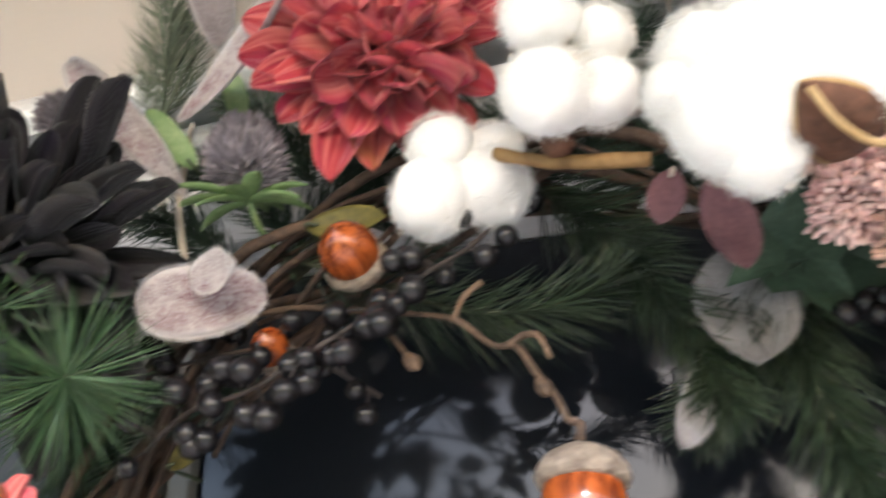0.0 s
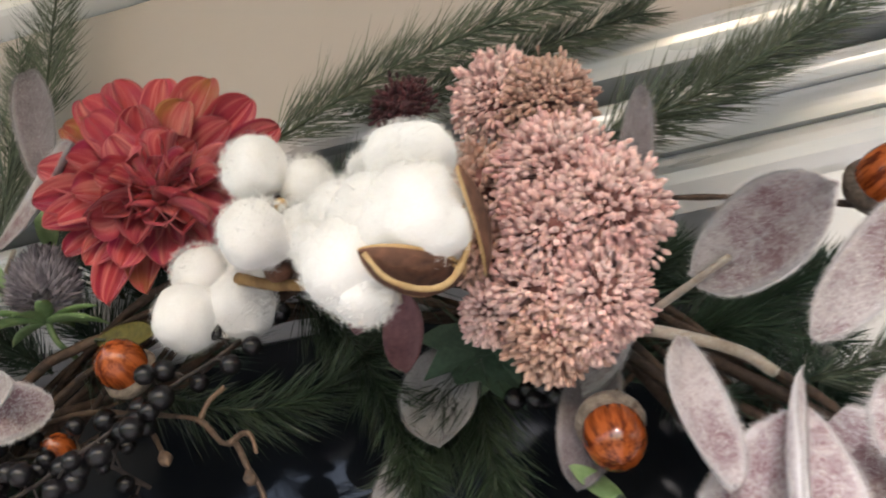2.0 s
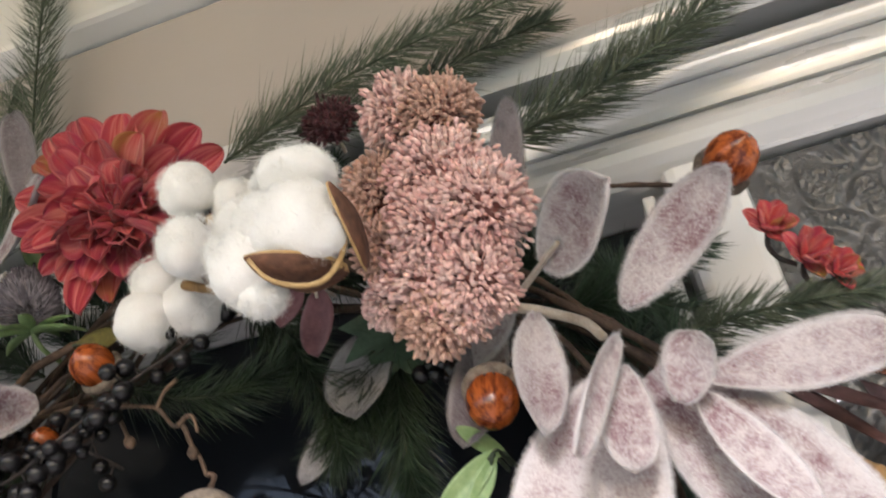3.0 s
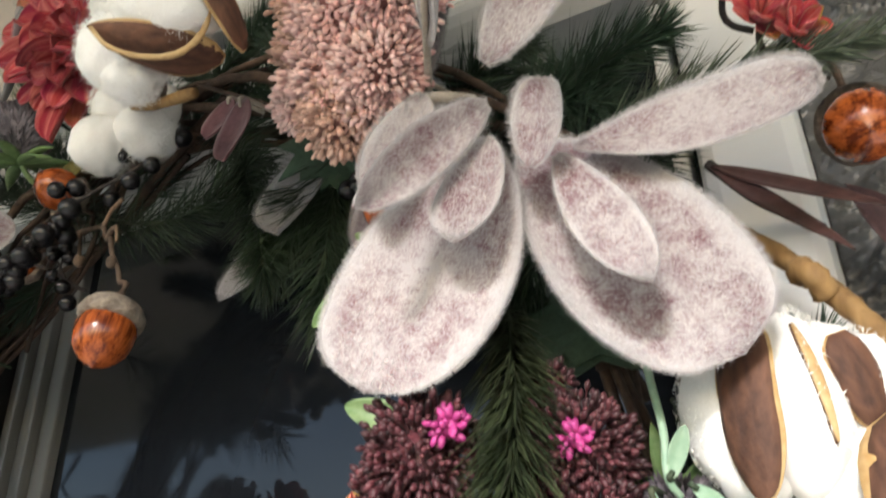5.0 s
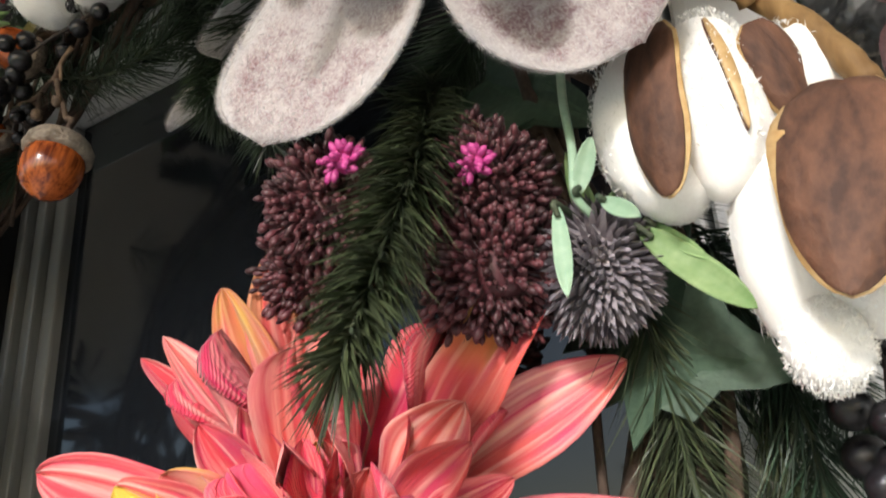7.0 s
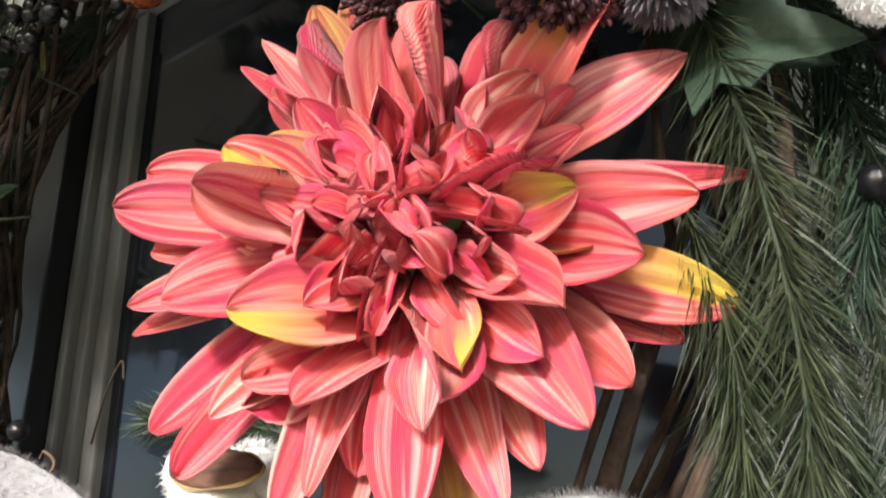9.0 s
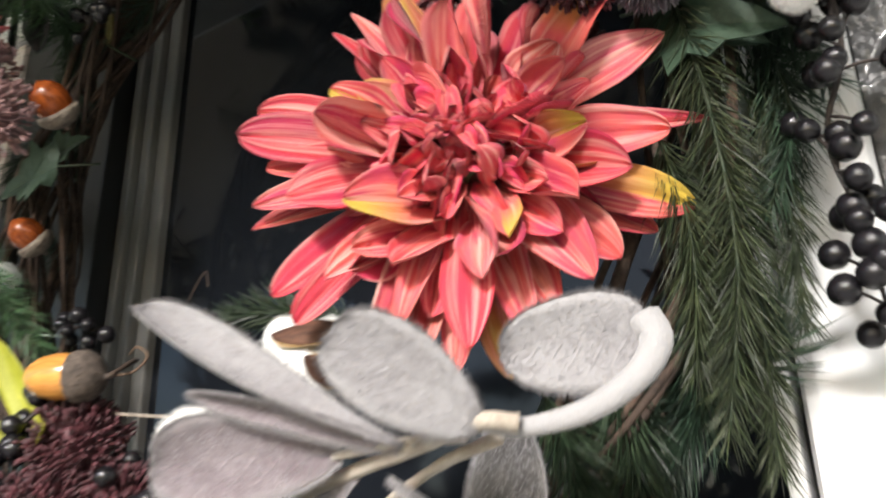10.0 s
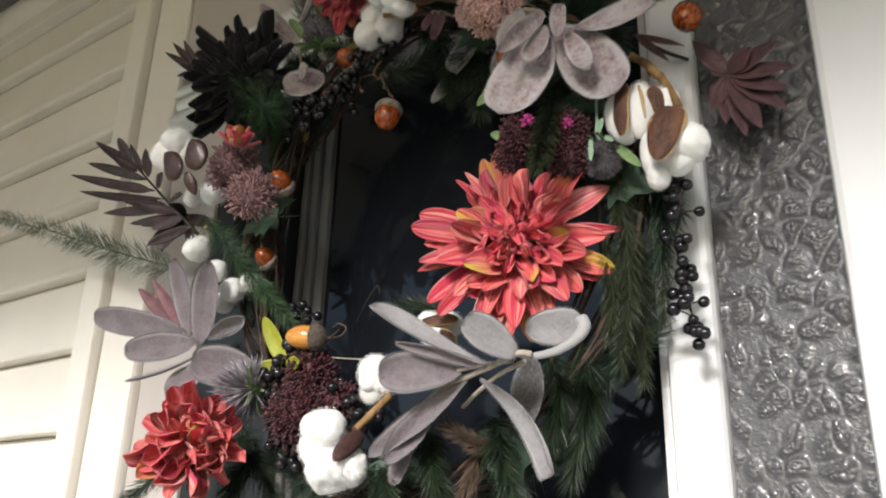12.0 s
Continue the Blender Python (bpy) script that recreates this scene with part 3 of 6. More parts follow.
def flower_head(name, at, domes, label, category, group, bud, core=None, material=None):
    """A head made of several domes of buds: (place, radius, buds, normal, material)."""
    h = thing(name, at, label, category, group)
    for i, (p, r, count, nrm, mt) in enumerate(domes):
        piece("dome_core", sphere_mesh("dome_core", r * 0.62, 3, 0.3, 120), core or mt, h, Matrix.Translation(p))
        piece("floret_dome", pellets("floret_dome", p, nrm, r, int(count * 1.5) if core else count, bud, 0.8, i + 1), mt, h, Matrix.Translation(p), kind="stuff")
        root = Vector(p) - Vector(nrm).normalized() * r * 1.3
        piece("stalk", tube("stalk", [root, Vector(p).lerp(root, 0.4), Vector(p)], 0.0012, 0.0016, 6), material or stem_felt, h)
    return h


def thistle(at, up, radius, height, spikes, label, bracts, seed=4, bract_len=0.03, spike=0.006, spread=1.0):
    """A spiky cone on a ruff of narrow green bracts."""
    t = thing("thistle", at, label, "thistle", "thistles of the wreath")
    rnd = random.Random(seed)
    m = aim(at, up)
    verts, faces = [], []
    for i in range(spikes):
        cz = 1 - 1.75 * (i + 0.5) / spikes
        a = i * 2.39996
        rr = math.sqrt(max(0, 1 - cz * cz))
        d = Vector((rr * math.cos(a), rr * math.sin(a), cz))
        p = Vector((d.x * radius, d.y * radius, d.z * height)) * 0.8
        way = (d + Vector((0, 0, 0.55)) + Vector((rnd.gauss(0, 0.12), rnd.gauss(0, 0.12), rnd.gauss(0, 0.12)))).normalized()
        s = way.orthogonal().normalized()
        g = way.cross(s)
        w = 0.0011
        n = len(verts)
        ln = spike * rnd.uniform(0.8, 1.2)
        verts += [p + s * w, p - s * w * 0.5 + g * w * 0.87, p - s * w * 0.5 - g * w * 0.87, p + way * ln * 0.6 + s * w * 0.75, p + way * ln * 0.6 - s * w * 0.4 + g * w * 0.6, p + way * ln * 0.6 - s * w * 0.4 - g * w * 0.6, p + way * ln]
        for k in range(3):
            j = (k + 1) % 3
            faces += [(n + k, n + j, n + 3 + j, n + 3 + k), (n + 3 + k, n + 3 + j, n + 6)]
    piece("core", sphere_mesh("core", radius * 0.84, 3, 0.08, 60, (1, 1, height / radius)), thistle_mat, t, m)
    piece("spike_coat", solid("spike_coat", verts, faces, False), thistle_mat, t, m, kind="stuff")
    for i in range(bracts):
        a = 2 * math.pi * i / bracts + rnd.uniform(-0.2, 0.2)
        out = m.to_3x3() @ Vector((math.cos(a), math.sin(a), rnd.uniform(-0.25, 0.25) * spread))
        root = Vector(at) - Vector(up).normalized() * height * 0.85
        end = root + out * bract_len * rnd.uniform(0.7, 1.15)
        leaf(t, "bract", root, end, bract_len * 0.27, bract_green, up, -0.5, 0.2, 0.7, 0.9, 0.0006, 0.05, nu=8, nv=4)
    piece("stem", tube("stem", [Vector(at) - Vector(up).normalized() * height * 0.7, Vector(at) - Vector(up).normalized() * (height + 0.003) + Vector((0, 0.008, 0)), Vector(at) - Vector(up).normalized() * (height + 0.006) + Vector((0, 0.028, 0))], 0.0016, 0.0014), bract_green, t)
    return t


def fibres(name, lobes, count, length, seed):
    """Loose cotton hairs off the skin of the lobes."""
    rnd = random.Random(seed)
    verts, faces = [], []
    for i in range(count):
        c, r = lobes[rnd.randrange(len(lobes))]
        d = Vector((rnd.gauss(0, 1), rnd.gauss(0, 1), rnd.gauss(0, 1))).normalized()
        p = Vector(c) + d * r * rnd.uniform(0.92, 1.04)
        side = d.orthogonal().normalized()
        side = (side * math.cos(i) + d.cross(side) * math.sin(i)) * 0.00011
        flow = Vector((rnd.gauss(0, 1), rnd.gauss(0, 1), rnd.gauss(0, 1)))
        flow = (flow - flow.dot(d) * d).normalized()
        ln = length * rnd.uniform(0.4, 1.2)
        m = p + d * ln * 0.35 + flow * ln * 0.35
        e = p + d * ln * rnd.uniform(0.25, 0.7) + flow * ln * 0.9
        n = len(verts)
        verts += [p - side, p + side, m + side, m - side, e]
        faces += [(n, n + 1, n + 2, n + 3), (n + 3, n + 2, n + 4)]
    return solid(name, verts, faces, False)


def fluff_mesh(name, lobes, seed, lump=1.0):
    """Cotton lobes grown together into one lumpy body."""
    bm = bmesh.new()
    for i, (c, r) in enumerate(lobes):
        got = bmesh.ops.create_icosphere(bm, subdivisions=4, radius=r)
        for v in got["verts"]:
            k = 1 + 0.26 * lump * noise.noise(v.co * 55 + Vector((seed + i, 0, 0))) + 0.07 * noise.noise(v.co * 150 + Vector((0, seed + i, 0))) + 0.03 * noise.noise(v.co * 420) + 0.015 * noise.noise(v.co * 1100)
            v.co = v.co * k + Vector(c)
    me = bpy.data.meshes.new(name)
    bm.to_mesh(me)
    bm.free()
    me.polygons.foreach_set("use_smooth", [True] * len(me.polygons))
    return me


def husk(parent, root, tip, width, normal=(0.3, -1, -0.1), bend=-0.9, cup=-0.22, inner=False, rise=0.5, fall=0.6, outer=None):
    """A dry brown husk section with a tan rim that shows round it."""
    push = Vector(normal).normalized() * 0.0008
    way = (Vector(tip) - Vector(root)).normalized() * 0.0003
    front, back = (husk_in, husk_out) if inner else (outer or husk_out, outer or husk_in)
    h = leaf(parent, "husk", Vector(root) + push, Vector(tip) + push, width, front, normal, bend, cup, rise, fall, 0.0012, 0.08, nu=14, nv=8)
    leaf(h, "husk_rim", Vector(root) - way, Vector(tip) + way, width * 1.09, back, normal, bend, cup, rise, fall, 0.0012, 0.08, nu=14, nv=8)
    return h


def cotton_boll(at, facing, radius, lobes, husks, label, seed=1, hairs=900, hair=0.006, outer=None):
    """An open boll: tufts given round its middle in units of its radius, and husk sections (root, tip, width and more)."""
    b = thing("cotton_boll", at, label, "cotton boll", "cotton bolls of the wreath")
    m = aim(at, facing)
    ls = [(Vector((x, y, z)) * radius, r * radius) for x, y, z, r in lobes]
    for i, l in enumerate(ls):
        t = piece("tuft", fluff_mesh("tuft", [l], seed + i), cotton, b, m)
        piece("loose_fluff", fibres("loose_fluff", [l], hairs * 5 // len(ls), hair, seed + i), fibre_mat, t, m, kind="stuff")
    for spec in husks:
        husk(b, *spec, outer=outer)
    return b


def lumpy_boll(at, lobes, husks, label, seed=1, hairs=3000, hair=0.004):
    """An open boll from drawn-out tufts, each (place, radius, height over width), and husk sections."""
    b = thing("cotton_boll", at, label, "cotton boll", "cotton bolls of the wreath")
    for i, (p, r, tall) in enumerate(lobes):
        m = Matrix.Translation(p) @ Matrix.Diagonal((1, 1, tall, 1))
        t = piece("tuft", fluff_mesh("tuft", [((0, 0, 0), r)], seed + i, 0.55), cotton, b, m)
        piece("loose_fluff", fibres("loose_fluff", [((0, 0, 0), r)], hairs, hair, seed + i), fibre_mat, t, m, kind="stuff")
    for spec in husks:
        husk(b, *spec)
    return b


def cotton_cluster(balls, facing, label, seed=1, hairs=250, calyx=True):
    """Round cotton tufts side by side on one stalk: (place, radius)."""
    mid = sum((Vector(p) for p, r in balls), Vector()) / len(balls)
    c = thing("cotton_cluster", mid, label, "cotton", "cotton clusters of the wreath")
    for i, (p, r) in enumerate(balls):
        piece("tuft", fluff_mesh("tuft", [((0, 0, 0), r)], seed + i), cotton, c, Matrix.Translation(p))
        piece("loose_fluff", fibres("loose_fluff", [((0, 0, 0), r)], hairs * 2, r * 0.34, seed + i), fibre_mat, c, Matrix.Translation(p), kind="stuff")
        if calyx:
            d = (mid - Vector(p)).normalized()
            root = mid - Vector(facing).normalized() * r * 0.9
            leaf(c, "calyx", root, Vector(p) - Vector(facing).normalized() * r * 0.55 - d * r * 0.9, r * 0.8, husk_out, facing, 0.9, 0.25, 0.7, 0.8, 0.001, nu=8, nv=4)
    piece("heart", sphere_mesh("heart", balls[0][1] * 0.22, 2, 0.2, 200), husk_in, c, Matrix.Translation(mid - Vector(facing).normalized() * balls[0][1] * 0.1))
    piece("stalk", tube("stalk", [mid - Vector(facing).normalized() * balls[0][1] * 0.2, mid - Vector(facing).normalized() * balls[0][1] * 1.6], 0.0018), husk_out, c)
    return c


def dahlia(name, at, facing, radius, rings, materials, label, seed=1, heart=None, tip=0.50):
    """Petal rings from outside in: (petals, reach, tilt above the flower's plane, length, width, cup, bend)."""
    rnd = random.Random(seed)
    d = thing(name, at, label, "flower", "dahlias of the wreath")
    rot = aim((0, 0, 0), facing).to_3x3()
    for r, (count, start, tilt, length, width, cup, bend) in enumerate(rings):
        shapes = []
        for v in range(5):
            L = length * radius * (0.82 + 0.09 * v)
            shapes.append(blade("petal", L, width * radius * (0.85 + 0.1 * v), bend * (0.3 + 0.5 * v), cup * (0.6 + 0.35 * v), 0.78, tip, 12, 8, 0.0006, 0.16, 0.5 * (v - 2.0), seed * 10 + r * 4 + v, 0.035))
        mt = materials[min(r, len(materials) - 1)]
        for i in range(count):
            a = 2 * math.pi * (i + 0.5 * (r % 2)) / count + rnd.uniform(-0.16, 0.16)
            tl = radians(tilt + rnd.uniform(-12, 12))
            out = Vector((math.cos(a), math.sin(a), 0))
            way = out * math.cos(tl) + Vector((0, 0, math.sin(tl)))
            nrm = -out * math.sin(tl) + Vector((0, 0, math.cos(tl)))
            nrm = nrm + out.cross(Vector((0, 0, 1))) * rnd.uniform(-0.45, 0.45)
            root = Vector(at) + rot @ (out * start * radius + Vector((0, 0, 0.030 * r * radius)))
            me, end = shapes[rnd.randrange(5)]
            turn = frame_on(rot @ way, rot @ nrm)
            piece("petal", me, mt, d, Matrix.Translation(root) @ turn.to_4x4() @ Matrix.Diagonal((rnd.uniform(0.75, 1.15), rnd.uniform(0.88, 1.08), rnd.uniform(0.8, 1.5), 1)))
    piece("heart", sphere_mesh("heart", radius * 0.13, 3, 0.25, 120), heart or materials[-1], d, Matrix.Translation(Vector(at) + rot @ Vector((0, 0, radius * 0.12))))
    piece("back_cup", lathe("back_cup", [(0.05 * radius, -0.25 * radius), (0.12 * radius, -0.12 * radius), (0.2 * radius, 0.0), (0.1 * radius, 0.05 * radius)], 14), bract_green, d, Matrix.Translation(at) @ rot.to_4x4())
    return d


def petal(flower, root, tip, width, material, normal, bend=0.3, cup=0.2, fall=0.5):
    """One cloth petal set by hand, ribbed along its length, its edges a little wavy."""
    return leaf(flower, "petal", root, tip, width, material, normal, -bend, cup, 0.62, fall, 0.0006, 0.16, 0.0, ribs=0.05, nu=14, nv=14)


def ivy(at, direction, normal, size, label="dark green lobed cloth leaf on the wreath", material=None, seed=0):
    """A five-lobed leaf with a folded midrib."""
    t = thing("lobed_leaf", at, label, "leaf", "lobed leaves of the wreath")
    out = [(0.0, 0.0), (0.16, -0.06), (0.42, -0.02), (0.30, 0.16), (0.56, 0.34), (0.33, 0.40), (0.36, 0.56), (0.18, 0.62), (0.13, 0.80), (0.0, 1.0)]
    ring = out + [(-x * 0.95, y * 0.97 + 0.01) for x, y in out[-2:0:-1]]
    rib = [(0, 0.0), (0, 0.3), (0, 0.6), (0, 0.85)]
    def lift(x, y):
        return 0.22 * abs(x) - 0.22 * y * y + 0.05 * math.sin(9 * y + seed) * abs(x) * 2
    verts = [Vector((x, y, lift(x, y))) * size for x, y in ring]
    n = len(verts)
    verts += [Vector((x * 0.55, 0.12 + y * 0.62, lift(x * 0.55, 0.12 + y * 0.62) - 0.01)) * size for x, y in ring]
    verts.append(Vector((0, 0.42, lift(0, 0.42) - 0.03)) * size)
    faces = [(i, (i + 1) % n, n + (i + 1) % n, n + i) for i in range(n)] + [(n + i, n + (i + 1) % n, 2 * n) for i in range(n)]
    k = len(verts)
    faces += [tuple(k + v for v in f[::-1]) for f in faces]
    verts += [v - Vector((0, 0, 0.0006)) for v in verts]
    faces += [((i + 1) % n, i, k + i, k + (i + 1) % n) for i in range(n)]
    m = Matrix.Translation(at) @ frame_on(direction, normal).to_4x4()
    piece("leaf_blade", solid("leaf_blade", verts, faces, False), material or ivy_green, t, m)
    back = Vector(at) - Vector(direction).normalized() * size * 0.4 + Vector((0, 0.012, 0))
    piece("stalk", tube("stalk", [at, Vector(at).lerp(back, 0.5), back], 0.0009), twig_green, t)
    return t


# ---- the house front ----
FRONT, PANE, SIDE_PANE = 0.33, 0.385, 0.346
structure("ground", (-60, -60, -0.30), (60, 60, -0.021), lawn, "grass in front of the house", "ground", 0)
structure("pavement", (-2.5, -3.2, -0.02), (2.5, 0.38, 0.0), paving, "unseen porch floor, added pale to bounce light upward", "pavement", 0.004)
structure("ceiling", (-3.2, -1.33, 2.50), (3.2, 0.36, 2.58), soffit_shade_paint, "porch soffit with its shade put into a dull grey-brown colour", "ceiling", 0.004)
structure("wall_side", (-3.2, 0.42, -0.02), (3.2, 0.60, 2.9), beige, "plain wall behind the door frame", "wall", 0)

# weatherboards beside the door, each lapping over the next
BOARD = 0.1207
for k in range(21):
    z0 = 1.587 + (k - 13) * BOARD
    y = 0.352
    prof = [(y + 0.050, z0 + 0.003), (y - 0.008, z0 + 0.003), (y - 0.012, z0 + 0.005), (y - 0.013, z0 + 0.009), (y - 0.010, z0 + 0.020), (y + 0.004, z0 + BOARD - 0.006), (y + 0.010, z0 + BOARD + 0.002), (y + 0.050, z0 + BOARD + 0.002)]
    xs = (-3.2, -0.640)
    verts = [(x, a, b) for x in xs for a, b in prof]
    n = len(prof)
    faces = [(i, (i + 1) % n, n + (i + 1) % n, n + i) for i in range(n)] + [tuple(range(n))[::-1], tuple(range(n, 2 * n))]
    if k == 0:
        weather_wall = structure("wall_boards", (-3.2, 0.400, -0.02), (-0.640, 0.419, 2.5), cream, "cream painted weatherboard wall beside the door", "wall", 0)
    piece("board", solid("board", verts, faces, False), cream, weather_wall)
tagged(piece("cornice", tube("cornice", [(-3.2, 0.34, 2.455), (-1.5, 0.34, 2.455), (-0.645, 0.34, 2.455)], 0.034, 0.034, 14), cream, None), "rounded cream cornice under the porch soffit", "trim", "", "structure")
structure("trim_cornice", (-3.2, 0.325, 2.395), (0.8, 0.352, 2.425), cream, "cream moulding below the porch soffit", "trim", 0.004)

# architrave round the door unit
structure("trim_left", (-0.646, 0.318, -0.0), (-0.598, 0.40, 2.296), cream, "cream door architrave, outer face", "trim", 0.004)
structure("trim_left_inner", (-0.596, 0.332, -0.0), (-0.512, 0.41, 2.294), cream, "cream door architrave, stepped inner face", "trim", 0.006)
structure("trim_top", (-0.646, 0.312, 2.298), (0.80, 0.40, 2.392), white, "white head architrave over the door", "trim", 0.006)
structure("wall_over_door", (-0.510, 0.338, 2.139), (0.80, 0.41, 2.2955), beige, "warm beige panel over the door head", "wall", 0.001)
structure("door_stile", (-0.402, 0.350, 0.0), (-0.2580, 0.41, 2.010), stile_black, "dark painted stile of the glazed door", "door", 0.002)
structure("wall_beside_door", (-0.510, 0.346, 0.0), (-0.403, 0.41, 2.010), beige, "warm beige panel beside the door", "wall", 0.002)

# head of the door frame, a stack of mouldings
def moulding(name, z0, z1, y_front, label, bulge=0.006, x0=-0.510, x1=0.80, material=None, steps=7):
    prof = [(0.40, z0)] + [(y_front + bulge * (1 - math.sin(math.pi * i / steps)), z0 + (z1 - z0) * i / steps) for i in range(steps + 1)] + [(0.40, z1)]
    n = len(prof)
    verts = [(x, a, b) for x in (x0, x1) for a, b in prof]
    faces = [(i, (i + 1) % n, n + (i + 1) % n, n + i) for i in range(n)] + [tuple(range(n))[::-1], tuple(range(n, 2 * n))]
    ob = piece(name, solid(name, verts, faces, False), material or satin_frame, None)
    return tagged(ob, label, "trim", "", "structure")


moulding("trim_head_cap", 2.108, 2.138, 0.326, "thin white moulding on top of the door head", 0.008)
moulding("trim_head_seal", 2.089, 2.107, 0.352, "black rubber seal in the door head", 0.004, material=rubber)
moulding("trim_head_upper", 2.072, 2.088, 0.330, "white enamelled door head, upper step", 0.003)
moulding("trim_head_middle", 2.050, 2.071, 0.334, "white enamelled door head, middle step", 0.003)
moulding("trim_head_bead", 2.012, 2.049, 0.324, "rounded white bead along the door head", 0.016)

# posts and panes
def post(name, x0, x1, label, z1=2.011):
    r = 0.007
    prof = [(x0, 0.41), (x0, FRONT + r), (x0 + 0.3 * r, FRONT + 0.3 * r), (x0 + r, FRONT), (x1 - r, FRONT), (x1 - 0.3 * r, FRONT + 0.3 * r), (x1, FRONT + r), (x1, 0.41)]
    n = len(prof)
    verts = [(a, b, z) for z in (0.0, z1) for a, b in prof]
    faces = [(i, (i + 1) % n, n + (i + 1) % n, n + i) for i in range(n)] + [tuple(range(n))[::-1], tuple(range(n, 2 * n))]
    ob = piece(name, solid(name, verts, faces, False), frame_white, None)
    return tagged(ob, label, "door frame", "", "structure")


post("post_middle", 0.2175, 0.259, "white enamelled post between door pane and sidelight")
post("post_right", 0.356, 0.80, "broad white enamelled post beside the sidelight")
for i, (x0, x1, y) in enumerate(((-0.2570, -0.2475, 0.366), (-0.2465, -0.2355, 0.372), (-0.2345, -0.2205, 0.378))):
    structure("trim_pane_bead", (x0, y, 0.2), (x1, 0.41, 2.010), bead_shaded, "grey-white glazing bead along the door pane, shade put into its colour", "trim", 0.002)
structure("trim_pane_strip", (0.2045, 0.350, 0.2), (0.2120, 0.41, 2.010), frame_white, "slim white glazing strip beside the door pane", "trim", 0.002)
structure("trim_pane_gasket", (0.2125, 0.362, 0.2), (0.2170, 0.41, 2.010), rubber, "dark gasket beside the door pane", "trim", 0.001)
structure("window_1", (-0.2200, PANE, 0.2), (0.204, PANE + 0.008, 2.010), black_glass, "glossy black door pane behind the wreath", "window", 0)

# sidelight: hammered pads and wrinkles standing proud of a dark obscure pane
side = structure("window_2", (0.2595, SIDE_PANE + 0.002, 0.2), (0.3555, SIDE_PANE + 0.008, 2.010), pad_glass, "dark obscure patterned sidelight glass", "window", 0)
NX, NZ, X0, X1, Z0, Z1 = 96, 600, 0.2600, 0.3553, 1.38, 2.008
verts, faces = [], []
for j in range(NZ + 1):
    for i in range(NX + 1):
        x, z = X0 + (X1 - X0) * i / NX, Z0 + (Z1 - Z0) * j / NZ
        q = Vector((x * 54, z * 46, 4.0))
        q = q + 0.5 * noise.noise_vector(q * 0.9)
        d, _spots = noise.voronoi(q)
        gap = min(max((d[1] - d[0] - 0.06) * 2.8, 0.0), 1.0)
        pad = gap * gap * (3 - 2 * gap)
        w = 0.5 + 0.5 * math.sin(9 * noise.noise(Vector((x * 60, z * 60, 2.0))) + 1500 * (x * math.sin(9 * noise.noise(q * 0.6)) + z * math.cos(9 * noise.noise(q * 0.6))))
        verts.append((x, SIDE_PANE - 0.0010 * pad - 0.0025 * w * (0.04 + 0.96 * pad), z))
for j in range(NZ):
    for i in range(NX):
        a = j * (NX + 1) + i
        faces.append((a, a + 1, a + NX + 2, a + NX + 1))
piece("pattern_relief", solid("pattern_relief", verts, faces), pad_glass, side)


# ---- the wreath: base ring of bound twigs ----
RING = Vector((-0.015, 0.300, 1.745))
base = thing("twig_ring", RING, "round wreath base of bound brown grapevine twigs on the door", "wreath base")
for i in range(34):
    rnd = random.Random(40 + i)
    start, span = rnd.uniform(0, 6.28), rnd.uniform(2.2, 4.2)
    pts = []
    for k in range(12):
        a = start + span * k / 11
        rr = 0.226 + 0.016 * math.sin(3.1 * a + i) + rnd.uniform(-0.005, 0.005)
        pts.append(RING + Vector((rr * 0.98 * math.cos(a), 0.020 * math.cos(4.3 * a + 2 * i) + rnd.uniform(-0.008, 0.008), rr * 1.12 * math.sin(a))))
    piece("twig", tube("twig", pts, rnd.uniform(0.0016, 0.0034), 0.0012, 6, 4, 0.18, i), vine_bark, base)

# ---- dahlias ----
BIG = (0.1379, 0.2320, 1.6803)
d = dahlia("dahlia", BIG, (0.39, -0.92, -0.05), 0.0760, [
    (14, 0.14, -14, 0.62, 0.20, 0.30, 0.3), (13, 0.14, -2, 0.52, 0.19, 0.35, 0.3), (11, 0.22, 36, 0.28, 0.13, 0.45, 0.7), (14, 0.19, 46, 0.24, 0.12, 0.5, -0.9), (14, 0.15, 56, 0.21, 0.11, 0.6, 1.2), (13, 0.11, 66, 0.19, 0.105, 0.7, -1.4), (11, 0.07, 76, 0.17, 0.10, 0.7, 1.5), (8, 0.03, 86, 0.15, 0.09, 0.7, -1.7)],
    [coral_rose, coral_petal, coral_rose, magenta_petal, rust_deep, magenta_petal, rust_deep, magenta_petal], "large open coral-red cloth dahlia with yellow-tipped petals", 7)
petal(d, (0.1276, 0.2377, 1.6945), (0.1022, 0.2108, 1.7421), 0.0120, coral_pale, (0.60, -0.30, -0.02), 0.25, 0.17, 0.64)
petal(d, (0.1244, 0.2407, 1.6954), (0.0913, 0.2129, 1.7388), 0.0106, coral_rose, (0.78, -0.83, 0.56), 0.20, 0.21, 0.64)
petal(d, (0.1280, 0.2420, 1.6982), (0.1124, 0.2210, 1.7555), 0.0177, coral_petal, (0.34, -1.05, -0.51), 0.20, 0.19, 0.59)
petal(d, (0.1288, 0.2444, 1.7003), (0.1206, 0.2284, 1.7645), 0.0191, coral_petal, (0.53, -0.85, -0.37), 0.15, 0.21, 0.59)
petal(d, (0.1303, 0.2452, 1.6971), (0.1306, 0.2316, 1.7433), 0.0131, coral_petal, (0.61, -0.87, -0.67), 0.20, 0.24, 0.64)
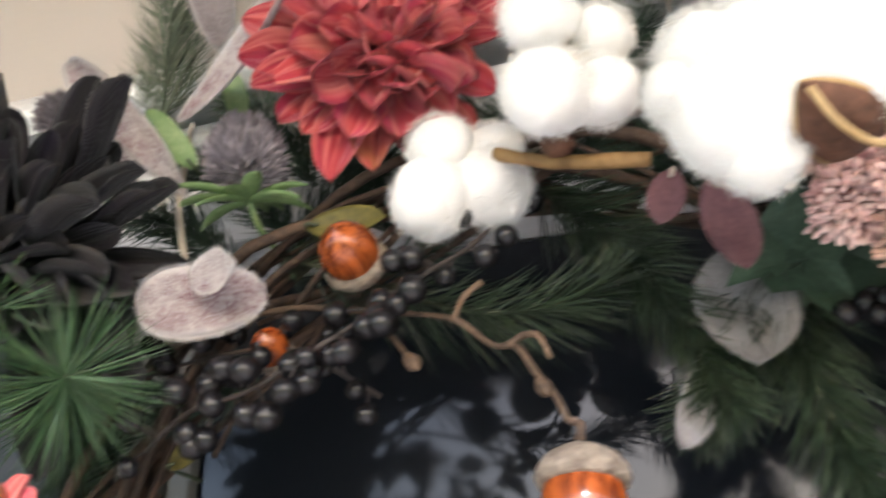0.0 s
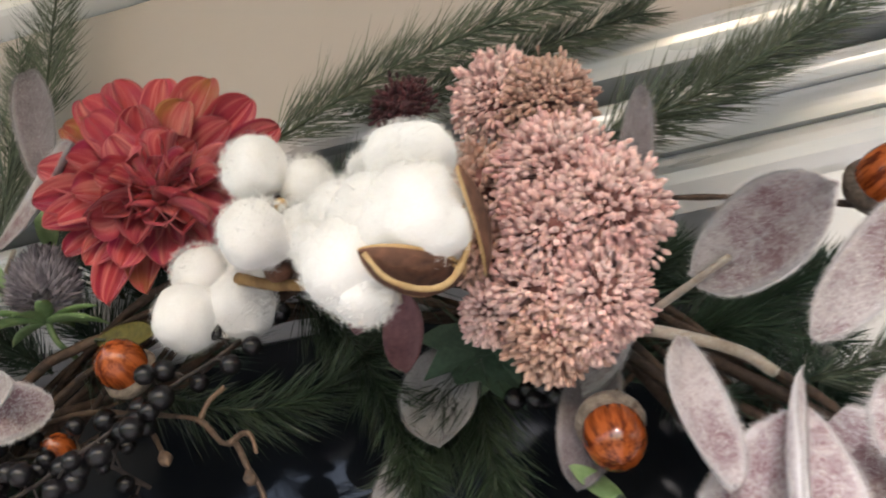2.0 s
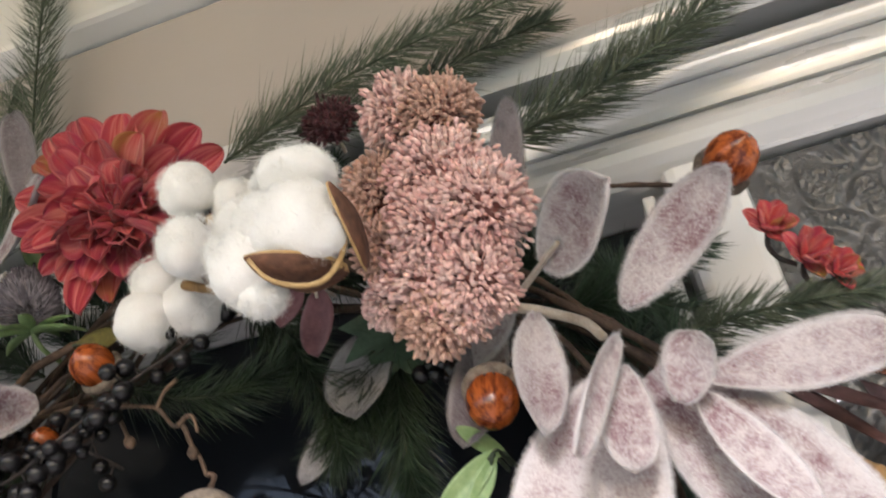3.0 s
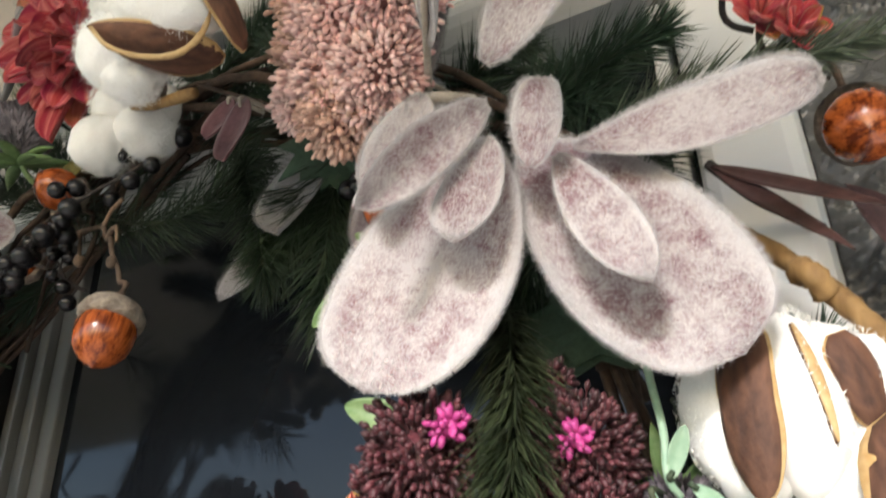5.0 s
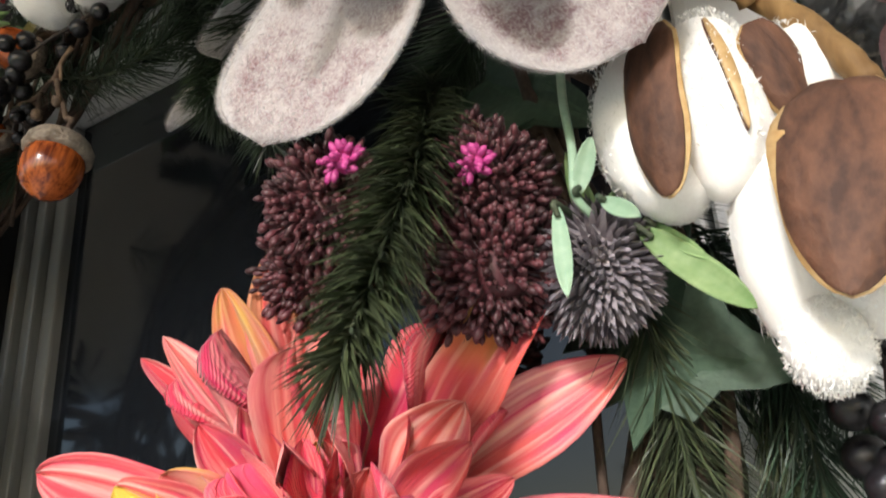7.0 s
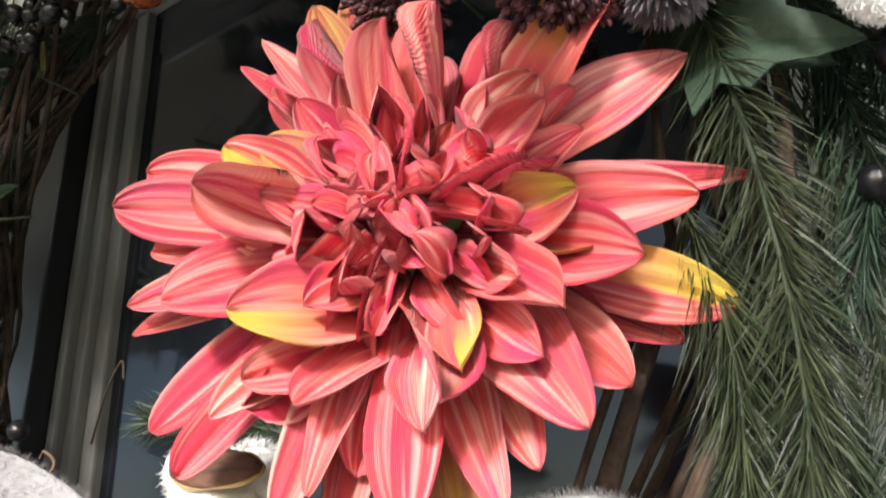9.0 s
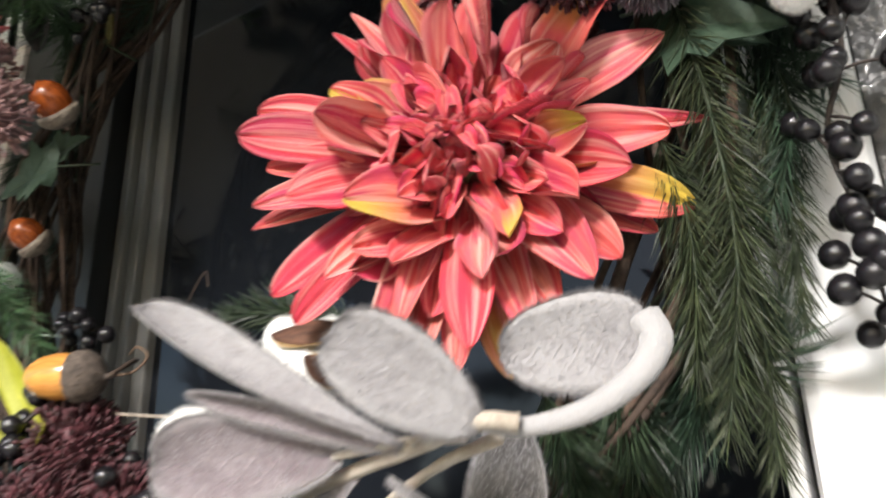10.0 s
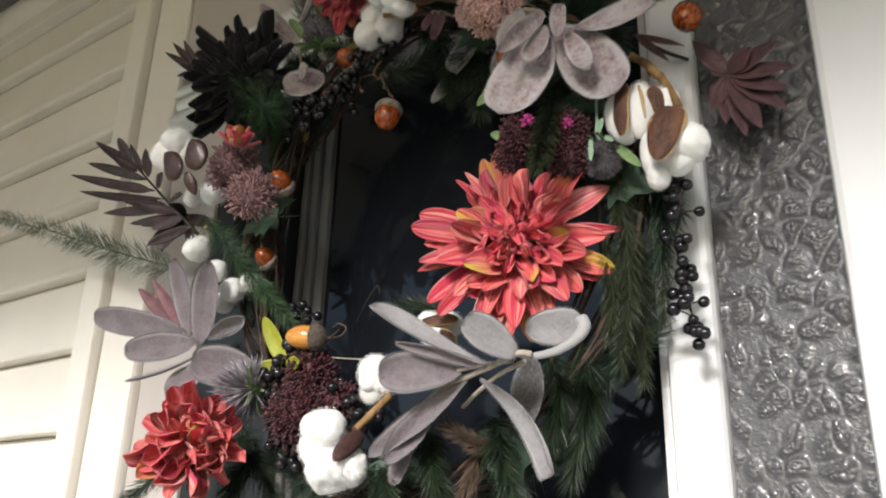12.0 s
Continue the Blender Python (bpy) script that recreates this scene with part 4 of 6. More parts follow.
petal(d, (0.1554, 0.2468, 1.7046), (0.1914, 0.2508, 1.7461), 0.0205, coral_yellow, (0.25, -0.95, -0.05), 0.25, 0.37, 0.54)
petal(d, (0.1436, 0.2510, 1.6944), (0.2033, 0.2700, 1.7268), 0.0205, coral_pale, (0.45, -0.9, 0.05), 0.30, 0.23, 0.59)
petal(d, (0.1364, 0.2521, 1.6984), (0.1767, 0.2537, 1.7342), 0.0150, coral_rose, (0.3, -0.95, -0.1), 0.20, 0.32, 0.64)
petal(d, (0.1489, 0.2402, 1.6942), (0.1733, 0.2403, 1.7169), 0.0206, coral_pale, (0.48, -1.08, -0.21), -0.35, 0.37, 0.49)
petal(d, (0.1555, 0.2413, 1.6862), (0.1829, 0.2432, 1.6989), 0.0129, coral_rose, (0.24, -1.08, -0.17), 0.30, 0.37, 0.64)
petal(d, (0.1458, 0.2523, 1.6874), (0.2135, 0.2764, 1.6897), 0.0140, coral_rose, (-0.12, -1.20, 0.03), 0.50, 0.24, 0.84)
petal(d, (0.1468, 0.2443, 1.6830), (0.2041, 0.2574, 1.6801), 0.0199, coral_pale, (0.03, -0.91, -0.15), 0.25, 0.35, 0.54)
petal(d, (0.1461, 0.2399, 1.6788), (0.1933, 0.2449, 1.6641), 0.0208, coral_rose, (0.41, -0.76, -0.14), -0.30, 0.37, 0.46)
petal(d, (0.1461, 0.2486, 1.6795), (0.2061, 0.2686, 1.6547), 0.0184, coral_yellow, (-0.32, -1.16, 0.02), 0.35, 0.19, 0.54)
petal(d, (0.1416, 0.2468, 1.6765), (0.1821, 0.2570, 1.6378), 0.0193, coral_petal, (-0.02, -1.04, 0.53), 0.30, 0.28, 0.54)
petal(d, (0.1421, 0.2512, 1.6800), (0.1918, 0.2694, 1.6492), 0.0157, coral_petal, (0.40, -1.09, -0.08), 0.30, 0.21, 0.59)
petal(d, (0.1435, 0.2392, 1.6716), (0.1790, 0.2386, 1.6264), 0.0233, coral_pale, (0.44, -0.90, 0.14), 0.30, 0.24, 0.59)
petal(d, (0.1377, 0.2453, 1.6733), (0.1629, 0.2453, 1.6197), 0.0155, coral_petal, (0.54, -0.72, -0.19), 0.30, 0.19, 0.59)
petal(d, (0.1380, 0.2413, 1.6699), (0.1568, 0.2389, 1.6107), 0.0161, coral_pale, (0.25, -0.84, -0.10), 0.30, 0.19, 0.59)
petal(d, (0.1338, 0.2460, 1.6700), (0.1446, 0.2454, 1.6002), 0.0175, coral_petal, (-0.09, -0.92, 0.02), 0.25, 0.14, 0.59)
petal(d, (0.1372, 0.2346, 1.6669), (0.1427, 0.2221, 1.6062), 0.0178, coral_rose, (0.42, -1.05, 0.30), 0.30, 0.21, 0.54)
petal(d, (0.1306, 0.2446, 1.6707), (0.1285, 0.2362, 1.6026), 0.0143, coral_petal, (0.65, -1.10, 0.31), 0.20, 0.26, 0.59)
petal(d, (0.1292, 0.2419, 1.6705), (0.1186, 0.2273, 1.6051), 0.0165, coral_petal, (0.33, -0.97, 0.25), 0.25, 0.17, 0.59)
petal(d, (0.1288, 0.2374, 1.6701), (0.1081, 0.2183, 1.6104), 0.0160, coral_pale, (0.56, -1.05, 0.13), 0.30, 0.37, 0.59)
petal(d, (0.1322, 0.2345, 1.6696), (0.1195, 0.2162, 1.6158), 0.0126, coral_petal, (0.16, -0.84, 0.24), 0.30, 0.14, 0.54)
petal(d, (0.1221, 0.2387, 1.6741), (0.0772, 0.2133, 1.6233), 0.0178, coral_rose, (0.57, -0.71, 0.25), 0.30, 0.30, 0.54)
petal(d, (0.1138, 0.2275, 1.6547), (0.0957, 0.2073, 1.6350), 0.0136, coral_pale, (0.56, -1.00, 0.11), 0.30, 0.37, 0.64)
petal(d, (0.1198, 0.2397, 1.6771), (0.0664, 0.2126, 1.6357), 0.0193, coral_rose, (0.60, -0.74, 0.47), 0.30, 0.16, 0.54)
petal(d, (0.1177, 0.2407, 1.6829), (0.0558, 0.2110, 1.6636), 0.0136, coral_petal, (0.97, -0.92, 0.26), 0.30, 0.19, 0.79)
petal(d, (0.1199, 0.2373, 1.6825), (0.0620, 0.2044, 1.6693), 0.0149, coral_pale, (0.60, -0.60, -0.08), 0.30, 0.17, 0.64)
petal(d, (0.1192, 0.2367, 1.6877), (0.0559, 0.2002, 1.6992), 0.0211, coral_rose, (0.42, -0.97, -0.23), 0.30, 0.19, 0.54)
petal(d, (0.1185, 0.2405, 1.6913), (0.0572, 0.2089, 1.7132), 0.0207, coral_rose, (0.63, -1.05, -0.25), 0.25, 0.19, 0.54)
petal(d, (0.1198, 0.2392, 1.6861), (0.0637, 0.2087, 1.6861), 0.0153, coral_petal, (0.31, -0.71, -0.13), 0.30, 0.26, 0.54)
petal(d, (0.1179, 0.2260, 1.6742), (0.0844, 0.1988, 1.6648), 0.0216, coral_rose, (0.36, -0.88, 0.10), 0.35, 0.19, 0.49)
petal(d, (0.1187, 0.2233, 1.6907), (0.1007, 0.2014, 1.7043), 0.0150, coral_yellow, (0.47, -0.74, -0.21), 0.35, 0.30, 0.54)
petal(d, (0.1359, 0.2301, 1.6586), (0.1113, 0.1971, 1.6564), 0.0220, coral_yellow, (0.21, -0.54, 0.06), 0.30, 0.27, 0.54)
petal(d, (0.1293, 0.2321, 1.6513), (0.1097, 0.2040, 1.6417), 0.0172, coral_petal, (1.00, -0.47, 0.10), 0.35, 0.35, 0.54)
petal(d, (0.1334, 0.2316, 1.6514), (0.1232, 0.2079, 1.6344), 0.0151, coral_petal, (0.24, -0.73, 0.28), 0.35, 0.30, 0.49)
petal(d, (0.1486, 0.2329, 1.6672), (0.1600, 0.2190, 1.6387), 0.0131, coral_yellow, (0.30, -1.11, 0.45), -0.50, 0.37, 0.54)
petal(d, (0.1528, 0.2383, 1.6794), (0.1816, 0.2391, 1.6820), 0.0166, coral_yellow, (0.16, -0.93, -0.57), 0.35, 0.37, 0.54)
petal(d, (0.1171, 0.2253, 1.6805), (0.0966, 0.2052, 1.6827), 0.0114, coral_pale, (0.62, -0.60, -0.63), 0.30, 0.24, 0.64)
petal(d, (0.1479, 0.2346, 1.6705), (0.1698, 0.2287, 1.6595), 0.0132, coral_petal, (0.03, -0.45, -0.06), -0.40, 0.28, 0.49)
petal(d, (0.1495, 0.2378, 1.6628), (0.1723, 0.2328, 1.6419), 0.0152, coral_petal, (-0.13, -1.25, 0.18), 0.30, 0.37, 0.54)
petal(d, (0.1408, 0.2346, 1.6554), (0.1498, 0.2196, 1.6271), 0.0148, coral_pale, (0.20, -0.76, 0.37), 0.30, 0.37, 0.54)
petal(d, (0.1255, 0.2280, 1.6973), (0.1162, 0.2117, 1.7173), 0.0124, coral_rose, (0.62, -0.95, -0.30), 0.30, 0.37, 0.64)
petal(d, (0.1393, 0.2317, 1.6959), (0.1453, 0.2221, 1.7109), 0.0106, coral_yellow, (0.68, -1.00, -0.72), 0.40, 0.35, 0.64)
petal(d, (0.1453, 0.2345, 1.6914), (0.1553, 0.2268, 1.7032), 0.0119, coral_petal, (0.44, -1.07, -0.41), 0.40, 0.28, 0.59)
petal(d, (0.1277, 0.2288, 1.6996), (0.1277, 0.2162, 1.7238), 0.0134, coral_rose, (0.64, -1.21, -0.33), -0.40, 0.22, 0.54)
petal(d, (0.1488, 0.2343, 1.6838), (0.1675, 0.2283, 1.6894), 0.0134, coral_petal, (0.51, -0.67, -0.20), -0.40, 0.19, 0.49)
petal(d, (0.1248, 0.2240, 1.6841), (0.1135, 0.2032, 1.6873), 0.0130, coral_rose, (0.77, -0.66, -0.25), 0.40, 0.22, 0.54)
petal(d, (0.1343, 0.2268, 1.6675), (0.1269, 0.2062, 1.6565), 0.0136, coral_petal, (0.58, -0.96, -0.01), 0.40, 0.26, 0.54)
TOPD = (-0.0688, 0.2450, 2.0262)
d = dahlia("dahlia", TOPD, (0.32, -0.93, -0.16), 0.052, [
    (9, 0.10, 50, 0.46, 0.26, 0.4, -0.5), (8, 0.06, 66, 0.40, 0.24, 0.45, -0.8), (6, 0.03, 80, 0.34, 0.20, 0.5, -1.1)],
    [rust_deep, red_petal, rust_deep], "rust-red cloth dahlia with layered petals at the wreath's top", 11, tip=0.28)
petal(d, (-0.0813, 0.2537, 2.0502), (-0.0955, 0.2319, 2.0983), 0.0250, red_petal, (0.75, -1.17, -0.04), 0.25, 0.27, 0.52)
petal(d, (-0.0766, 0.2553, 2.0504), (-0.0717, 0.2400, 2.0995), 0.0248, red_petal, (0.38, -1.13, -0.32), 0.25, 0.31, 0.52)
petal(d, (-0.0724, 0.2568, 2.0501), (-0.0495, 0.2477, 2.0986), 0.0265, red_petal, (0.06, -1.11, -0.64), 0.25, 0.42, 0.52)
petal(d, (-0.0686, 0.2585, 2.0477), (-0.0302, 0.2565, 2.0860), 0.0230, rust_deep, (0.31, -0.78, -0.37), 0.25, 0.43, 0.52)
petal(d, (-0.0661, 0.2599, 2.0445), (-0.0180, 0.2636, 2.0692), 0.0208, rust_deep, (0.04, -0.65, -0.51), 0.25, 0.36, 0.52)
petal(d, (-0.0843, 0.2530, 2.0482), (-0.1103, 0.2287, 2.0874), 0.0230, red_petal, (0.62, -1.05, -0.39), 0.25, 0.38, 0.52)
petal(d, (-0.0861, 0.2529, 2.0453), (-0.1186, 0.2285, 2.0720), 0.0233, red_petal, (0.54, -1.07, -0.07), 0.25, 0.36, 0.52)
petal(d, (-0.0884, 0.2528, 2.0409), (-0.1292, 0.2287, 2.0497), 0.0217, rust_deep, (0.48, -0.71, -0.32), 0.25, 0.23, 0.52)
petal(d, (-0.0890, 0.2533, 2.0372), (-0.1310, 0.2312, 2.0318), 0.0218, rust_deep, (0.68, -0.89, -0.30), 0.25, 0.27, 0.52)
petal(d, (-0.0880, 0.2541, 2.0345), (-0.1261, 0.2351, 2.0187), 0.0213, rust_deep, (0.40, -0.75, -0.06), 0.25, 0.28, 0.52)
petal(d, (-0.0860, 0.2554, 2.0311), (-0.1159, 0.2413, 2.0031), 0.0187, rust_deep, (0.42, -0.77, 0.28), 0.25, 0.22, 0.52)
petal(d, (-0.0823, 0.2576, 2.0256), (-0.0979, 0.2518, 1.9778), 0.0231, rust_deep, (0.12, -1.05, 0.18), 0.25, 0.45, 0.52)
petal(d, (-0.0787, 0.2586, 2.0267), (-0.0816, 0.2567, 1.9824), 0.0215, red_petal, (0.12, -0.99, -0.12), 0.25, 0.45, 0.52)
petal(d, (-0.0758, 0.2594, 2.0282), (-0.0678, 0.2603, 1.9890), 0.0190, rust_deep, (0.35, -1.03, -0.01), 0.25, 0.41, 0.52)
petal(d, (-0.0842, 0.2562, 2.0300), (-0.1073, 0.2451, 1.9981), 0.0175, red_petal, (0.63, -0.57, 0.18), 0.25, 0.31, 0.52)
petal(d, (-0.0712, 0.2608, 2.0292), (-0.0456, 0.2671, 1.9937), 0.0216, red_petal, (0.39, -1.11, 0.35), 0.25, 0.34, 0.52)
petal(d, (-0.0686, 0.2608, 2.0344), (-0.0322, 0.2675, 2.0181), 0.0221, rust_deep, (-0.14, -1.25, 0.18), 0.25, 0.28, 0.52)
petal(d, (-0.0676, 0.2601, 2.0400), (-0.0266, 0.2647, 2.0457), 0.0229, rust_deep, (-0.00, -1.19, 0.04), 0.25, 0.45, 0.52)
petal(d, (-0.0810, 0.2476, 2.0425), (-0.1012, 0.2240, 2.0705), 0.0221, rust_deep, (0.68, -1.22, -0.43), 0.30, 0.26, 0.48)
petal(d, (-0.0763, 0.2491, 2.0435), (-0.0798, 0.2306, 2.0753), 0.0231, rust_deep, (0.02, -0.88, -0.27), 0.30, 0.31, 0.48)
petal(d, (-0.0712, 0.2507, 2.0439), (-0.0567, 0.2382, 2.0775), 0.0230, red_petal, (-0.03, -0.71, -0.34), 0.30, 0.39, 0.48)
petal(d, (-0.0670, 0.2527, 2.0410), (-0.0372, 0.2471, 2.0643), 0.0230, rust_deep, (0.04, -1.00, -0.33), 0.30, 0.36, 0.48)
petal(d, (-0.0832, 0.2477, 2.0376), (-0.1103, 0.2248, 2.0479), 0.0232, rust_deep, (0.44, -0.46, 0.10), 0.30, 0.38, 0.48)
petal(d, (-0.0828, 0.2486, 2.0334), (-0.1078, 0.2289, 2.0290), 0.0248, red_petal, (0.61, -0.81, -0.06), 0.30, 0.45, 0.48)
petal(d, (-0.0842, 0.2487, 2.0297), (-0.1131, 0.2298, 2.0134), 0.0185, red_petal, (0.51, -1.10, 0.31), 0.30, 0.24, 0.48)
petal(d, (-0.0808, 0.2502, 2.0281), (-0.0987, 0.2359, 2.0064), 0.0229, red_petal, (0.46, -0.68, -0.06), 0.30, 0.38, 0.48)
petal(d, (-0.0781, 0.2517, 2.0243), (-0.0870, 0.2427, 1.9905), 0.0223, red_petal, (0.50, -0.81, 0.11), 0.30, 0.28, 0.48)
petal(d, (-0.0739, 0.2532, 2.0242), (-0.0689, 0.2490, 1.9900), 0.0221, red_petal, (0.39, -0.91, -0.03), 0.30, 0.38, 0.48)
petal(d, (-0.0694, 0.2544, 2.0260), (-0.0495, 0.2544, 1.9973), 0.0227, red_petal, (0.30, -0.90, -0.27), 0.30, 0.27, 0.48)
petal(d, (-0.0669, 0.2544, 2.0313), (-0.0379, 0.2545, 2.0202), 0.0222, red_petal, (0.17, -1.09, 0.05), 0.30, 0.38, 0.48)
petal(d, (-0.0662, 0.2537, 2.0367), (-0.0341, 0.2517, 2.0444), 0.0224, red_petal, (-0.07, -1.08, -0.01), 0.30, 0.36, 0.48)
petal(d, (-0.0766, 0.2436, 2.0369), (-0.0856, 0.2220, 2.0515), 0.0215, red_petal, (0.17, -0.67, -0.46), 0.30, 0.24, 0.46)
petal(d, (-0.0716, 0.2452, 2.0379), (-0.0660, 0.2280, 2.0558), 0.0220, red_petal, (0.36, -0.74, -0.39), 0.30, 0.26, 0.46)
petal(d, (-0.0672, 0.2471, 2.0357), (-0.0489, 0.2354, 2.0470), 0.0221, rust_deep, (0.01, -0.95, -0.15), 0.30, 0.22, 0.46)
petal(d, (-0.0785, 0.2439, 2.0319), (-0.0924, 0.2230, 2.0320), 0.0221, rust_deep, (0.35, -0.74, -0.25), 0.30, 0.45, 0.46)
petal(d, (-0.0775, 0.2452, 2.0263), (-0.0880, 0.2282, 2.0104), 0.0219, rust_deep, (0.36, -1.08, -0.20), 0.30, 0.42, 0.46)
petal(d, (-0.0741, 0.2471, 2.0222), (-0.0751, 0.2353, 1.9954), 0.0209, rust_deep, (0.17, -1.03, 0.39), 0.30, 0.45, 0.46)
petal(d, (-0.0688, 0.2486, 2.0235), (-0.0553, 0.2413, 2.0001), 0.0213, rust_deep, (0.69, -0.89, 0.22), 0.30, 0.45, 0.46)
petal(d, (-0.0663, 0.2485, 2.0293), (-0.0454, 0.2409, 2.0218), 0.0213, red_petal, (0.22, -0.99, -0.57), 0.30, 0.24, 0.46)
petal(d, (-0.0734, 0.2404, 2.0308), (-0.0755, 0.2213, 2.0321), 0.0180, rust_deep, (0.45, -0.46, 0.13), -0.70, 0.36, 0.42)
petal(d, (-0.0686, 0.2420, 2.0316), (-0.0599, 0.2262, 2.0347), 0.0169, red_petal, (0.07, -0.83, -0.26), -0.70, 0.22, 0.42)
petal(d, (-0.0725, 0.2418, 2.0245), (-0.0725, 0.2258, 2.0121), 0.0185, rust_deep, (0.46, -0.69, -0.02), -0.70, 0.39, 0.42)
petal(d, (-0.0685, 0.2439, 2.0207), (-0.0598, 0.2322, 2.0002), 0.0171, red_petal, (0.09, -0.86, 0.26), -0.70, 0.26, 0.42)
petal(d, (-0.0645, 0.2442, 2.0267), (-0.0471, 0.2333, 2.0191), 0.0180, red_petal, (0.02, -1.10, 0.07), -0.70, 0.42, 0.42)
LOWD = (-0.190, 0.200, 1.535)
dahlia("dahlia", LOWD, (0.60, -0.8, -0.05), 0.060, [
    (16, 0.12, 2, 0.84, 0.31, 0.3, 0.5), (15, 0.12, 18, 0.80, 0.31, 0.35, 0.5), (14, 0.12, 34, 0.72, 0.32, 0.32, 0.4), (10, 0.11, 48, 0.62, 0.30, 0.34, 0.2),
    (8, 0.08, 62, 0.52, 0.28, 0.4, -0.2), (7, 0.05, 76, 0.44, 0.24, 0.45, -0.5)],
    [coral_petal, coral_pale, coral_petal, coral_rose, coral_pale, coral_petal], "rounded coral-red cloth dahlia low on the wreath", 13, tip=0.30)
BLKD = (-0.235, 0.245, 1.961)
dahlia("dahlia", BLKD, (0.30, -1.0, -0.20), 0.072, [
    (20, 0.14, -4, 0.96, 0.20, 0.3, 0.3), (19, 0.13, 10, 0.88, 0.20, 0.35, 0.3), (18, 0.12, 24, 0.78, 0.20, 0.35, 0.2), (15, 0.11, 38, 0.64, 0.19, 0.35, 0.0),
    (13, 0.09, 52, 0.52, 0.18, 0.4, -0.3), (10, 0.06, 68, 0.42, 0.17, 0.4, -0.5), (7, 0.03, 82, 0.34, 0.15, 0.4, -0.7)],
    [black_petal], "black cloth dahlia on the wreath", 17, tip=0.42)

# ---- cotton ----
boll = lumpy_boll((0.052, 0.185, 1.940), [((0.0655, 0.182, 1.9640), 0.0165, 0.62), ((0.0530, 0.186, 1.9660), 0.0100, 0.6), ((0.0650, 0.183, 1.9390), 0.0192, 1.0), ((0.0400, 0.187, 1.9300), 0.0165, 1.0), ((0.0370, 0.190, 1.9530), 0.0135, 1.0), ((0.0500, 0.186, 1.9470), 0.0160, 1.0), ((0.0440, 0.189, 1.9170), 0.0095, 0.9), ((0.0280, 0.190, 1.9420), 0.0090, 1.0)],
    [((0.0742, 0.2040, 1.9239), (0.0507, 0.1630, 1.9190), 0.0200, (-0.15, -0.62, -0.76), -1.0, -0.30, False, 0.50, 0.75), ((0.0836, 0.2050, 1.9254), (0.0843, 0.1680, 1.9453), 0.0130, (0.85, -0.50, 0.10), -0.9, -0.28, False, 0.5, 0.7)],
    "large open white cotton boll with brown husk", 3, 2600, 0.0045)
piece("husk_lining", tube("husk_lining", [(0.0523, 0.1630, 1.9177), (0.0572, 0.1680, 1.9107), (0.0650, 0.1760, 1.9090), (0.0727, 0.1840, 1.9129), (0.0787, 0.1880, 1.9226), (0.0817, 0.1860, 1.9312), (0.0818, 0.1780, 1.9373)], 0.0008, 0.0014, 8, 6, 0.15), husk_in, boll, label="tan inner lining of the husk")
cotton_cluster([((-0.0080, 0.213, 2.003), 0.0132), ((-0.0088, 0.217, 1.9735), 0.0146), ((0.0112, 0.224, 1.998), 0.0112), ((0.0085, 0.226, 1.976), 0.0122)], (0.3, -1, -0.2), "cluster of round white cotton tufts", 5, 1100)
cotton_cluster([((-0.0548, 0.257, 1.9880), 0.0128), ((-0.0591, 0.2575, 1.9648), 0.0148), ((-0.0372, 0.2646, 1.9701), 0.0150), ((-0.0360, 0.266, 1.9870), 0.0120)], (0.3, -1, -0.2), "cluster of small white cotton tufts hanging from a stalk", 8, 1100)
lumpy_boll((0.238, 0.254, 1.776), [((0.2403, 0.2510, 1.7778), 0.0122, 1.95), ((0.2227, 0.2530, 1.7789), 0.0127, 1.75), ((0.2582, 0.2610, 1.7820), 0.0107, 1.35), ((0.2273, 0.2530, 1.7613), 0.0096, 1.00), ((0.2489, 0.2630, 1.7795), 0.0130, 1.50)],
    [((0.2317, 0.2400, 1.7957), (0.2295, 0.2380, 1.7512), 0.0150, (-0.35, -1, -0.15), -0.75, -0.25, False, 0.26, 0.42), ((0.2530, 0.2460, 1.7908), (0.2575, 0.2520, 1.7672), 0.0120, (0.55, -0.85, -0.1), -0.6, -0.25, False, 0.3, 0.4), ((0.2434, 0.2430, 1.7943), (0.2474, 0.2430, 1.7635), 0.0028, (0.55, -0.85, -0.1), -0.6, -0.2, True, 0.5, 0.6)],
    "white cotton boll with brown husk sections beside the door post", 6, 2400, 0.0014)
lumpy_boll((0.256, 0.260, 1.742), [((0.2482, 0.2600, 1.7427), 0.0120, 2.20), ((0.2747, 0.2580, 1.7408), 0.0150, 1.05), ((0.2643, 0.2580, 1.7300), 0.0125, 1.00), ((0.2563, 0.2620, 1.7549), 0.0160, 1.20), ((0.2507, 0.2540, 1.7172), 0.0085, 1.20), ((0.2694, 0.2540, 1.7424), 0.0135, 1.15)],
    [((0.2670, 0.2470, 1.7700), (0.2590, 0.2310, 1.7195), 0.0262, (0.1, -1, -0.1), -0.75, -0.24, False, 0.3, 0.55)],
    "white cotton boll with a broad rust-brown husk", 9, 2600, 0.0018)
lumpy_boll((0.1619, 0.2994, 1.8576), [((0.1619, 0.2994, 1.8576), 0.0085, 1.9), ((0.1699, 0.3014, 1.8436), 0.0060, 1.2)], [((0.1699, 0.2914, 1.8676), (0.1739, 0.2894, 1.8536), 0.0060, (0.4, -0.9, 0.2), -0.4, -0.2)], "small white cotton tuft half hidden behind velvet leaves", 31, 1200, 0.0025)
